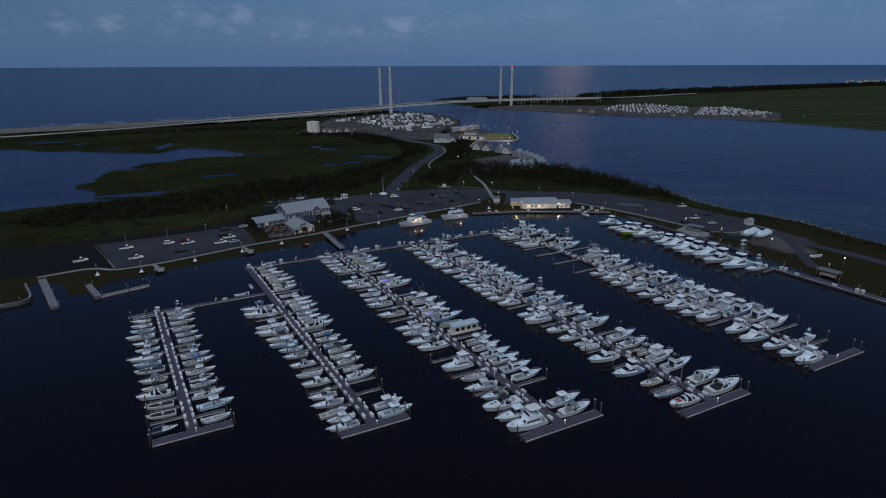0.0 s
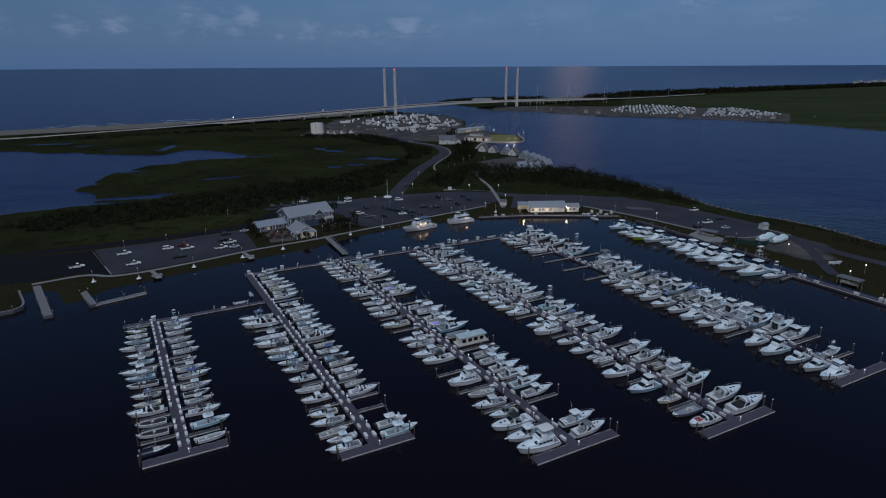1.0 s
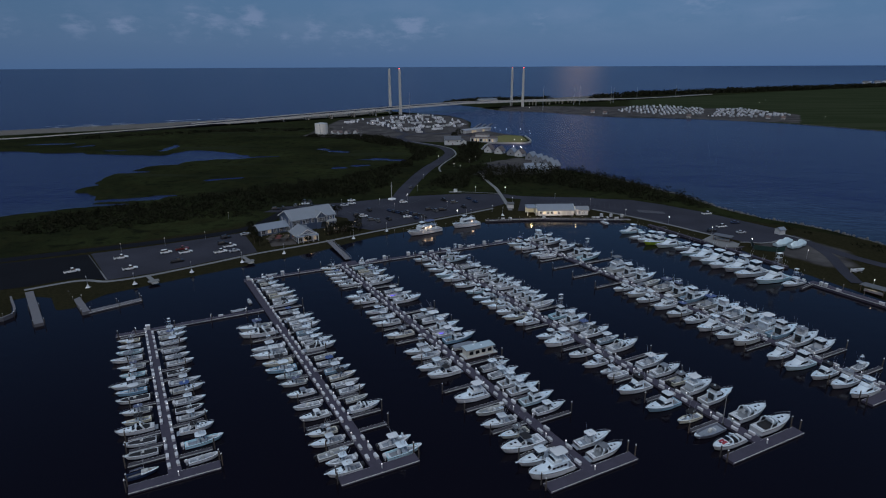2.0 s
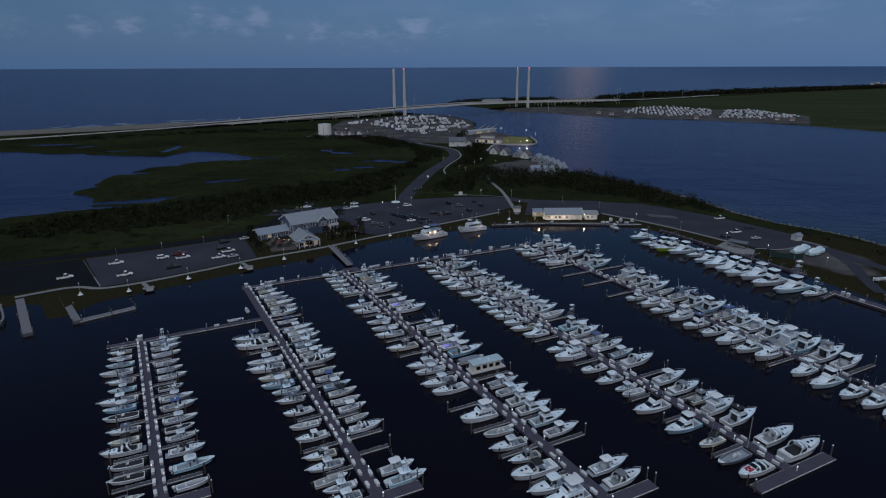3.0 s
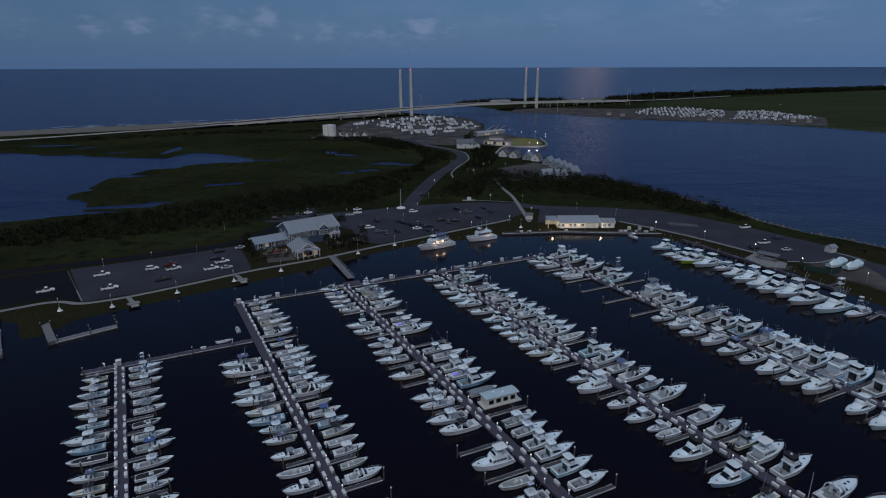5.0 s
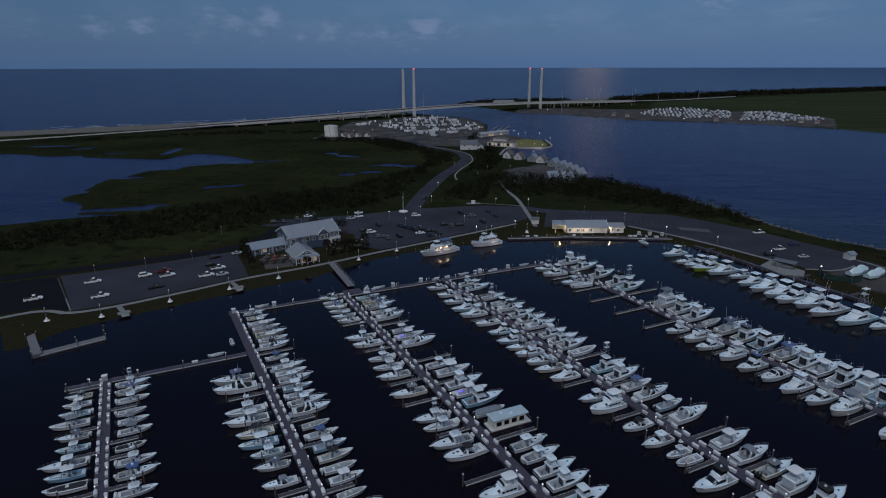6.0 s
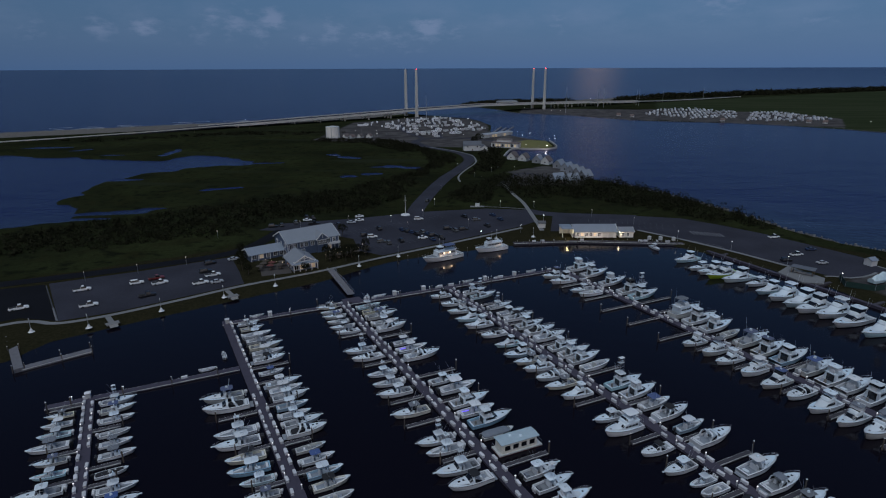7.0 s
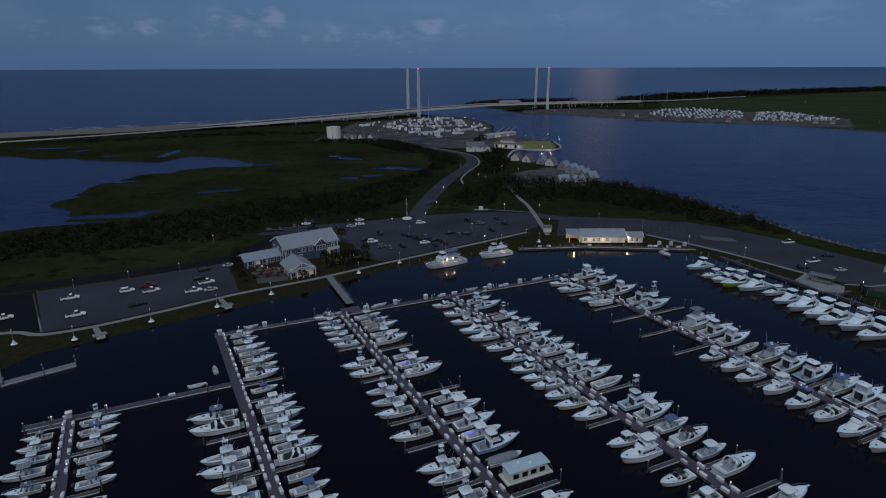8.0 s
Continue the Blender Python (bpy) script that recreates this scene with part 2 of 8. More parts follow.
TRUNK = mat("shrub_bark", (0.10, 0.08, 0.06), 0.9, vary=0.3)
STEEL = mat("galvanised_steel", (0.45, 0.46, 0.48), 0.5, 0.6, vary=0.15)
BROWN = mat("stained_timber", (0.22, 0.15, 0.10), 0.8, vary=0.3, scale=2)
RED_UMBRELLA = mat("red_umbrella_cloth", (0.12, 0.030, 0.026), 0.8, vary=0.2)
LAMP_WHITE = glow("lamp_white", (1.0, 0.96, 0.90), 5.0)
LAMP_COOL = glow("pedestal_lamp", (0.95, 0.97, 1.0), 0.9)
LAMP_WARM = glow("lamp_warm", (1.0, 0.80, 0.55), 2.2)
LAMP_DIM = glow("lamp_dim", (1.0, 0.93, 0.85), 0.45)
LAMP_FLOOD = glow("lamp_flood", (1.0, 0.93, 0.80), 40.0)
LAMP_VIOLET = glow("lamp_violet", (0.16, 0.10, 1.0), 1.1)
LAMP_RED = glow("beacon_red", (1.0, 0.04, 0.06), 9.0)
WINDOW_WARM = glow("lit_window", (1.0, 0.78, 0.50), 0.17)
HOUSEBOAT_ROOF = mat("pale_teal_roof_coating", (0.42, 0.53, 0.58), 0.6, vary=0.2, scale=0.8)
CREAM = mat("cream_siding", (0.80, 0.76, 0.66), 0.6, vary=0.1, scale=0.8)
FOAM = mat("breaking_surf", (0.55, 0.56, 0.58), 0.9, vary=0.4, scale=0.05)


def water_material():
    m = bpy.data.materials.new("sea_water")
    m.use_nodes = True
    t = m.node_tree
    b = t.nodes["Principled BSDF"]
    b.inputs["Roughness"].default_value, b.inputs["IOR"].default_value = 0.12, 1.333
    c = t.nodes.new("ShaderNodeTexCoord")
    last = None
    # calm in the basin, rippled in the inlet and at sea
    rough = t.nodes.new("ShaderNodeAttribute")
    rough.attribute_name = "chop"
    for scale, dist, calm in ((0.9, 0.14, 0.2), (0.16, 0.5, 0.1), (0.02, 1.6, 0.0)):
        mp = t.nodes.new("ShaderNodeMapping")
        mp.inputs["Scale"].default_value = (1, 1.7, 1)
        mp.inputs["Rotation"].default_value = (0, 0, 0.35)
        t.links.new(c.outputs["Object"], mp.inputs[0])
        n = t.nodes.new("ShaderNodeTexNoise")
        n.inputs["Scale"].default_value, n.inputs["Detail"].default_value = scale, 3
        t.links.new(mp.outputs[0], n.inputs["Vector"])
        power = t.nodes.new("ShaderNodeMapRange")
        power.inputs["To Min"].default_value, power.inputs["To Max"].default_value = calm, 1.0
        t.links.new(rough.outputs["Fac"], power.inputs["Value"])
        bp = t.nodes.new("ShaderNodeBump")
        bp.inputs["Distance"].default_value = dist
        t.links.new(power.outputs[0], bp.inputs["Strength"])
        t.links.new(n.outputs["Fac"], bp.inputs["Height"])
        if last:
            t.links.new(last.outputs[0], bp.inputs["Normal"])
        last = bp
    t.links.new(last.outputs[0], b.inputs["Normal"])
    wide = t.nodes.new("ShaderNodeMapRange")
    wide.inputs["To Min"].default_value, wide.inputs["To Max"].default_value = 0.07, 0.21
    t.links.new(rough.outputs["Fac"], wide.inputs["Value"])
    t.links.new(wide.outputs[0], b.inputs["Roughness"])
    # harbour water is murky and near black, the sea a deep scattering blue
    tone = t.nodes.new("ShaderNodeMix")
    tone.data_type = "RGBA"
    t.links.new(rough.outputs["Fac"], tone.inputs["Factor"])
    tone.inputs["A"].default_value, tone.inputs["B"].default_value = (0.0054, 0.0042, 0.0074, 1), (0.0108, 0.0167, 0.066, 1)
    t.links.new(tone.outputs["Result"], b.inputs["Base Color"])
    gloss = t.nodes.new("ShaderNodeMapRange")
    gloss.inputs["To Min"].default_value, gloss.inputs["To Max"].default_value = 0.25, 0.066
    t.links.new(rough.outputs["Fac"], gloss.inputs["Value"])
    t.links.new(gloss.outputs[0], b.inputs["Specular IOR Level"])
    return m


WATER = water_material()


def ground_material():
    """Marsh grass, with bare sand and dirt where the ground's own attributes say so, edges broken by noise."""
    m = bpy.data.materials.new("marsh_and_sand")
    m.use_nodes = True
    t = m.node_tree
    b = t.nodes["Principled BSDF"]
    b.inputs["Roughness"].default_value, b.inputs["Specular IOR Level"].default_value = 0.95, 0.0
    c = t.nodes.new("ShaderNodeTexCoord")

    def noise_at(scale, detail=5):
        n = t.nodes.new("ShaderNodeTexNoise")
        n.inputs["Scale"].default_value, n.inputs["Detail"].default_value, n.inputs["Roughness"].default_value = scale, detail, 0.6
        t.links.new(c.outputs["Object"], n.inputs["Vector"])
        return n.outputs["Fac"]

    def ramp(value, lo, hi):
        r = t.nodes.new("ShaderNodeMapRange")
        r.inputs["From Min"].default_value, r.inputs["From Max"].default_value = lo, hi
        t.links.new(value, r.inputs["Value"])
        return r.outputs[0]

    def blend(f, a, bb):
        x = t.nodes.new("ShaderNodeMix")
        x.data_type = "RGBA"
        t.links.new(f, x.inputs["Factor"])
        for key, v in (("A", a), ("B", bb)):
            if isinstance(v, tuple):
                x.inputs[key].default_value = (*v, 1)
            else:
                t.links.new(v, x.inputs[key])
        return x.outputs["Result"]

    def attr(name):
        a = t.nodes.new("ShaderNodeAttribute")
        a.attribute_name = name
        return a.outputs["Fac"]

    def plus(a, n, k):
        x = t.nodes.new("ShaderNodeMath")
        x.operation = "MULTIPLY_ADD"
        t.links.new(n, x.inputs[0])
        x.inputs[1].default_value = k
        t.links.new(a, x.inputs[2])
        return x.outputs[0]

    mid, fine, wide = noise_at(0.06), noise_at(1.2, 3), noise_at(0.012, 3)
    grass = blend(ramp(wide, 0.38, 0.62), (0.0125, 0.0150, 0.0082), (0.0270, 0.0330, 0.0140))
    grass = blend(ramp(mid, 0.46, 0.66), grass, (0.0215, 0.0225, 0.0105))
    grass = blend(ramp(noise_at(0.16, 6), 0.52, 0.66), grass, (0.0088, 0.0104, 0.0068))
    grass = blend(ramp(fine, 0.45, 0.8), grass, (0.0110, 0.0145, 0.0068))
    # long pale streaks of standing water and dead reed
    far = t.nodes.new("ShaderNodeMapping")
    far.inputs["Scale"].default_value = (0.006, 0.035, 1)
    t.links.new(c.outputs["Object"], far.inputs[0])
    streak = t.nodes.new("ShaderNodeTexNoise")
    streak.inputs["Scale"].default_value, streak.inputs["Detail"].default_value = 1.0, 5
    t.links.new(far.outputs[0], streak.inputs["Vector"])
    grass = blend(ramp(streak.outputs["Fac"], 0.60, 0.70), grass, (0.021, 0.025, 0.014))
    meadow = blend(ramp(streak.outputs["Fac"], 0.42, 0.62), (0.025, 0.034, 0.017), (0.036, 0.044, 0.024))
    grass = blend(ramp(plus(attr("meadow"), mid, 0.3), 0.5, 0.8), grass, meadow)
    lawn = blend(ramp(fine, 0.35, 0.7), (0.0155, 0.0155, 0.0085), (0.0310, 0.0270, 0.0150))
    grass = blend(ramp(plus(attr("lawn"), mid, 0.4), 0.55, 0.8), grass, lawn)
    dirt = blend(ramp(mid, 0.35, 0.7), (0.045, 0.042, 0.044), (0.105, 0.098, 0.096))
    sand = blend(ramp(fine, 0.35, 0.7), (0.10, 0.093, 0.086), (0.19, 0.178, 0.165))
    out = blend(ramp(plus(attr("dirt"), mid, 0.7), 0.7, 1.0), grass, dirt)
    out = blend(ramp(plus(attr("sand"), mid, 0.8), 0.75, 1.05), out, sand)
    t.links.new(out, b.inputs["Base Color"])
    bp = t.nodes.new("ShaderNodeBump")
    bp.inputs["Strength"].default_value, bp.inputs["Distance"].default_value = 0.6, 0.3
    t.links.new(fine, bp.inputs["Height"])
    t.links.new(bp.outputs[0], b.inputs["Normal"])
    return m


GROUND = ground_material()

# ---- mesh helpers ----


def mesh_of(bm, name, material, smooth=False):
    me = bpy.data.meshes.new(name)
    bm.normal_update()
    bm.to_mesh(me)
    bm.free()
    if material:
        me.materials.append(material)
    if smooth:
        me.polygons.foreach_set("use_smooth", [True] * len(me.polygons))
    return me


def part(name, bm, material, parent=None, label="", smooth=False):
    """Links a bmesh as one mesh object, under a thing or a part where one is given."""
    ob = new(name, mesh_of(bm, name, material, smooth))
    if parent:
        ob.parent = parent
    if label:
        ob["label"] = label
    return ob


def box(bm, x0, x1, y0, y1, z0, z1, tx=0.0, ty=0.0, back=None):
    """A box whose top is drawn in by tx and ty at each side; back: the draw-in at its low-x end alone."""
    b = tx if back is None else back
    low = [bm.verts.new(p) for p in ((x0, y0, z0), (x1, y0, z0), (x1, y1, z0), (x0, y1, z0))]
    top = [bm.verts.new(p) for p in ((x0 + b, y0 + ty, z1), (x1 - tx, y0 + ty, z1), (x1 - tx, y1 - ty, z1), (x0 + b, y1 - ty, z1))]
    bm.faces.new(low[::-1])
    bm.faces.new(top)
    for i in range(4):
        j = (i + 1) % 4
        bm.faces.new((low[i], low[j], top[j], top[i]))
    return bm


def boxed(*a, **k):
    return box(bmesh.new(), *a, **k)


def tube(bm, points, r, seg=6, r1=None):
    """A round bar through points, from radius r to r1, with closed ends."""
    pts = [Vector(p) for p in points]
    rings = []
    for i, p in enumerate(pts):
        d = (pts[min(i + 1, len(pts) - 1)] - pts[max(i - 1, 0)]).normalized()
        side = d.cross(Vector((0, 0, 1))) if abs(d.z) < 0.95 else d.cross(Vector((1, 0, 0)))
        side.normalize()
        up = side.cross(d)
        rr = r if r1 is None else r + (r1 - r) * i / (len(pts) - 1)
        rings.append([bm.verts.new(p + rr * (math.cos(2 * math.pi * k / seg) * side + math.sin(2 * math.pi * k / seg) * up)) for k in range(seg)])
    for a, b in zip(rings, rings[1:]):
        for k in range(seg):
            bm.faces.new((a[k], a[(k + 1) % seg], b[(k + 1) % seg], b[k]))
    bm.faces.new(rings[0][::-1])
    bm.faces.new(rings[-1])
    return bm


def tubed(points, r, seg=6, r1=None):
    return tube(bmesh.new(), points, r, seg, r1)


def loft(bm, sections, closed=True, caps=True):
    """Skins rows of points that follow one another."""
    rows = [[bm.verts.new(p) for p in s] for s in sections]
    n = len(rows[0])
    for a, b in zip(rows, rows[1:]):
        for k in range(n if closed else n - 1):
            bm.faces.new((a[k], a[(k + 1) % n], b[(k + 1) % n], b[k]))
    if caps:
        bm.faces.new(rows[0][::-1])
        bm.faces.new(rows[-1])
    return bm


def slab(outline, z0, z1):
    """An upright prism on an outline."""
    bm = bmesh.new()
    low = [bm.verts.new((x, y, z0)) for x, y in outline]
    top = [bm.verts.new((x, y, z1)) for x, y in outline]
    bm.faces.new(top)
    bm.faces.new(low[::-1])
    for i in range(len(low)):
        j = (i + 1) % len(low)
        bm.faces.new((low[i], low[j], top[j], top[i]))
    bmesh.ops.recalc_face_normals(bm, faces=bm.faces)
    return bm


def smooth_line(points, step=4.0):
    """Points evenly along a soft curve through the given ones."""
    p = [np.array(q, float) for q in points]
    p = [2 * p[0] - p[1], *p, 2 * p[-1] - p[-2]]
    out = []
    for a, b, c, d in zip(p, p[1:], p[2:], p[3:]):
        n = max(1, int(np.linalg.norm(c - b) / step))
        for k in range(n):
            t = k / n
            out.append(0.5 * (2 * b + (c - a) * t + (2 * a - 5 * b + 4 * c - d) * t * t + (3 * b - a - 3 * c + d) * t**3))
    return out + [p[-2]]


def ribbon(name, points, width, z, material, label, category="road", thick=0.06, step=4.0):
    """A road or path of even width along a soft curve."""
    line = smooth_line(points, step)
    bm = bmesh.new()
    rows = []
    for i, q in enumerate(line):
        d = line[min(i + 1, len(line) - 1)] - line[max(i - 1, 0)]
        d = d[:2] / np.linalg.norm(d[:2])
        side = np.array([d[1], -d[0]]) * width / 2
        zz = q[2] if len(q) > 2 else z
        rows.append([(q[0] - side[0], q[1] - side[1], zz), (q[0] + side[0], q[1] + side[1], zz),
                     (q[0] + side[0], q[1] + side[1], zz - thick), (q[0] - side[0], q[1] - side[1], zz - thick)])
    loft(bm, rows)
    bmesh.ops.recalc_face_normals(bm, faces=bm.faces)
    return tagged(part(name, bm, material), label, category, kind="structure")


# ---- ground and water ----
MAIN_SHORE = [(-1500, 60), (-420, 140), (-200, 166), (-154, 183), (-146, 189.5), (-157, 204), (-151, 208), (-143, 206), (-134, 195), (-129, 197), (-126, 209), (-110, 222), (-85, 241), (-57, 262), (-48, 272), (-33, 287),
              (-13, 298), (28, 315), (47, 321), (75, 321), (92, 314), (113, 293), (132, 266), (142, 234), (152, 211), (163, 187), (215, 90), (300, -80),
              (480, -80), (330, 150), (252, 205), (208, 252), (198, 279), (193, 292), (183, 306), (171, 318), (160, 338), (150, 372), (128, 421), (107, 458), (88, 478), (86, 505), (74, 537), (52, 572), (33, 588)]
POINT_SHORE = [(33, 588), (44, 632), (80, 636), (90, 652), (89, 699), (70, 722), (54, 752), (34, 776), (29, 800), (33, 880), (20, 945), (2, 990), (-60, 1048), (-118, 1108), (-150, 1150),
               (-214, 1040), (-309, 940), (-402, 896), (-495, 832), (-546, 803), (-589, 778), (-900, 560), (-1500, 240)]
SOUTH_SHORE = [(-20, 1345), (58, 1196), (93, 1106), (172, 1060), (254, 967), (313, 940), (375, 922), (434, 884), (486, 829), (540, 740), (720, 560), (1100, 250), (3000, 250), (3600, 3300),
               (1814, 2440), (985, 1995), (524, 1713), (405, 1625), (234, 1500), (40, 1440)]
POND_SHORE = [(-1100, 640), (-441, 587), (-376, 573), (-330, 566), (-270, 556), (-257, 590), (-235, 585), (-180, 552), (-224, 522), (-251, 489), (-257, 454),
              (-247, 395), (-228, 372), (-216, 348), (-250, 322), (-420, 300), (-1100, 240)]


POOLS = [(-252, 466, 16, 6, 15), (-243, 505, 10, 7, 0), (-164, 438, 16, 5, 28), (-205, 366, 22, 5, 12), (-182, 378, 14, 4, 20), (-213, 352, 18, 4, 10), (-382, 624, 12, 7, 60), (-285, 606, 6, 26, 8),
         (-200, 538, 22, 6, -8), (-172, 545, 16, 5, 10), (-90, 484, 9, 6, 20), (-74, 496, 10, 5, 25), (-74, 527, 7, 5, 0), (-61, 528, 10, 9, 0), (-47, 524, 11, 6, -10), (-126, 596, 11, 6, -45), (-107, 578, 15, 5.5, -30), (-430, 640, 26, 8, 12), (-330, 590, 14, 5, 0)]


def inside_by(outline, x, y):
    """Metres inside an outline (negative outside), for arrays of places."""
    far, inside = np.full(x.shape, 1e9), np.zeros(x.shape, bool)
    for (ax, ay), (bx, by) in zip(outline, outline[1:] + outline[:1]):
        dx, dy = bx - ax, by - ay
        t = np.clip(((x - ax) * dx + (y - ay) * dy) / (dx * dx + dy * dy), 0, 1)
        far = np.minimum(far, np.hypot(x - ax - t * dx, y - ay - t * dy))
        if dy:
            inside ^= ((ay > y) != (by > y)) & (x < dx * (y - ay) / dy + ax)
    return np.where(inside, far, -far)


def wobble(x, y, size, seed=0.0):
    """Soft noise over places, about -1 to 1."""
    return np.array([noise.noise((px / size, py / size, seed)) for px, py in zip(x.ravel(), y.ravel())]).reshape(x.shape)


def shore_distance(x, y):
    main = inside_by(MAIN_SHORE + POINT_SHORE[1:], x, y)
    south = inside_by(SOUTH_SHORE, x, y)
    pond = inside_by(POND_SHORE, x, y)
    ragged = 9 * wobble(x, y, 34, 3.1) + 5 * wobble(x, y, 11, 7.7)
    pond_edge = -pond + ragged * np.exp(-np.abs(pond) / 60)
    # shallow pools left in the marsh
    low = pond_edge
    rough = 0.55 * wobble(x, y, 9, 2.2) + 0.35 * wobble(x, y, 22, 4.4)
    for px, py, rx, ry, turn in POOLS:
        c, s = math.cos(radians(turn)), math.sin(radians(turn))
        u, v = (x - px) * c + (y - py) * s, (y - py) * c - (x - px) * s
        low = np.minimum(low, (np.hypot(u / rx, v / ry) - 1 + rough) * min(rx, ry))
    return np.minimum(np.maximum(main, south), low)


def spaced(*spans):
    out = []
    for a, b, step in spans:
        out += list(np.arange(a, b, step))
    return np.array(out + [spans[-1][1]])


gx = spaced((-1480, -660, 22), (-660, -260, 6), (-260, -30, 2.6), (-30, 260, 3), (260, 640, 6), (640, 3000, 30))
gy = spaced((60, 170, 12), (170, 420, 3), (420, 640, 3.6), (640, 720, 5), (720, 1260, 7), (1260, 2800, 25))
X, Y = np.meshgrid(gx, gy)
SD = shore_distance(X, Y)
ocean = np.maximum(inside_by([(-150, 1150), (-214, 1040), (-309, 940), (-402, 896), (-495, 832), (-546, 803), (-589, 778), (-900, 560), (-1500, 240), (-1500, 2500), (-150, 2500)], X, Y),
                   inside_by([(-20, 1345), (40, 1440), (234, 1500), (405, 1625), (524, 1713), (985, 1995), (1814, 2440), (3600, 3300), (0, 3600)], X, Y))
Z = np.interp(SD, [-40, -12, -4, 0, 1.5, 5], [-4, -2.5, -1.0, 0.0, 0.7, 1.2])
dune = np.exp(-(((-ocean - 38) / 16) ** 2))
Z = Z + np.where(SD > 5, dune * (0.7 + 0.9 * wobble(X, Y, 25, 1.0)), 0)
verts = np.stack([X, Y, Z], -1).reshape(-1, 3)
nx, ny = len(gx), len(gy)
idx = np.arange(nx * ny).reshape(ny, nx)
quads = np.stack([idx[:-1, :-1], idx[:-1, 1:], idx[1:, 1:], idx[1:, :-1]], -1).reshape(-1, 4)
land = bpy.data.meshes.new("ground")
land.from_pydata(verts.tolist(), [], quads.tolist())
land.materials.append(GROUND)
land.polygons.foreach_set("use_smooth", [True] * len(land.polygons))
DIRT_PARK = [(-170, 700), (-165, 915), (-118, 950), (-70, 1035), (0, 975), (28, 900), (28, 790), (60, 745), (80, 690), (80, 650), (20, 640), (-40, 645), (-110, 685)]
COTTAGE_YARD = [(20, 446), (34, 486), (30, 500), (44, 512), (62, 530), (76, 515), (84, 480), (80, 450), (40, 448)]
SPIT_YARD = [(141, 267), (166, 279), (176, 256), (166, 236), (154, 236), (147, 248)]
SOUTH_PARK = [(92, 1108), (108, 1214), (319, 1178), (380, 1204), (470, 1124), (545, 1112), (566, 975), (488, 838), (434, 884), (375, 922), (254, 968), (172, 1060)]
for attr_name, value in (
    ("sand", np.clip(1 - (-ocean - 66) / 18, 0, 1) * (SD > -8)),
    ("dirt", np.clip(np.maximum(np.maximum(np.maximum(inside_by(DIRT_PARK, X, Y), inside_by(SPIT_YARD, X, Y)), inside_by(COTTAGE_YARD, X, Y)), inside_by(SOUTH_PARK, X, Y)) / 12 + 0.5, 0, 1)),
    ("meadow", np.clip(inside_by([(300, 1000), (560, 700), (1100, 250), (3000, 250), (3000, 2700), (1814, 2300), (985, 1800), (420, 1400)], X, Y) / 40 + 0.5, 0, 1)),
    ("lawn", np.clip(inside_by([(-300, 150), (-190, 246), (-100, 303), (-60, 330), (40, 360), (110, 350), (170, 300), (260, 210), (320, 90), (160, 90), (80, 270), (-40, 250), (-160, 150)], X, Y) / 8 + 0.5, 0, 1)),
):
    land.attributes.new(attr_name, "FLOAT", "POINT").data.foreach_set("value", value.ravel().astype(np.float32))
tagged(new("ground", land), "dark green salt marsh with sandy beach and grassy banks", "ground", kind="structure")

# The sea: one round sheet; far out it lifts a little, so that its rim stands where the real horizon does.
rings = [0, 40, 80, 120, 160, 200, 240, 280, 320, 360, 420, 500, 620, 760, 900, 1100, 1400, 1800, 2300, 2800, 3100, 3400, 3700, 4000, 4300, 4600, 4880]
bm = bmesh.new()
spokes = 120
rows = []
for r in rings[1:]:
    ring = []
    for k in range(spokes):
        a = 2 * math.pi * k / spokes
        # the gentle rise begins further out where the southern land lies
        start = float(np.interp(math.degrees(math.atan2(math.cos(a), math.sin(a))), [-60, 12, 27, 60], [1700, 1700, 3100, 3100]))
        lift = 67.0 * max(0.0, (r - start) / (4880 - start)) ** (1.25 if start < 2400 else 2.0)
        ring.append(bm.verts.new((r * math.cos(a), 30 + r * math.sin(a), lift)))
    rows.append(ring)
mid = bm.verts.new((0, 30, 0))
for k in range(spokes):
    bm.faces.new((mid, rows[0][k], rows[0][(k + 1) % spokes]))
for a, b in zip(rows, rows[1:]):
    for k in range(spokes):
        bm.faces.new((a[k], b[k], b[(k + 1) % spokes], a[(k + 1) % spokes]))
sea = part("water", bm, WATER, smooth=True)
wx = np.array([v.co[:] for v in sea.data.vertices])
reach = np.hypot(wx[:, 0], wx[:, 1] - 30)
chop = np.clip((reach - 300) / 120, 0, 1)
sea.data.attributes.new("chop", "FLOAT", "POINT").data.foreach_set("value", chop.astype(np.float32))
tagged(sea, "dark calm harbour water running out to a blue sea", "water", kind="structure")

# Surf breaking along the ocean beach.
def surf(line, off, seed):
    r = random.Random(seed)
    bm = bmesh.new()
    pts = smooth_line(line, 9.0)
    run = []
    for i, q in enumerate(pts[:-1]):
        d = pts[i + 1] - q
        d = d / np.linalg.norm(d)
        out = np.array([-d[1], d[0]])
        w = max(0.0, 1.1 + 3.0 * noise.noise((i * 0.23, off, seed)) + r.uniform(-0.5, 0.5))
        c = q + out * (off + 5 * noise.noise((i * 0.11, seed, 0.5)))
        if w < 0.9:
            run = []
            continue
        ends = [bm.verts.new((*(c - out * w), 0.12)), bm.verts.new((*(c + out * w), 0.10))]
        if run:
            f = bm.faces.new((run[0], run[1], ends[1], ends[0]))
            f.normal_update()
            if f.normal.z < 0:
                f.normal_flip()
        run = ends
    return tagged(part("surf", bm, FOAM), "white surf breaking along the ocean beach", "surf", kind="stuff")


BEACH = [(-1480, 262), (-900, 560), (-589, 778), (-546, 803), (-495, 832), (-402, 896), (-309, 940), (-214, 1040), (-150, 1150)]
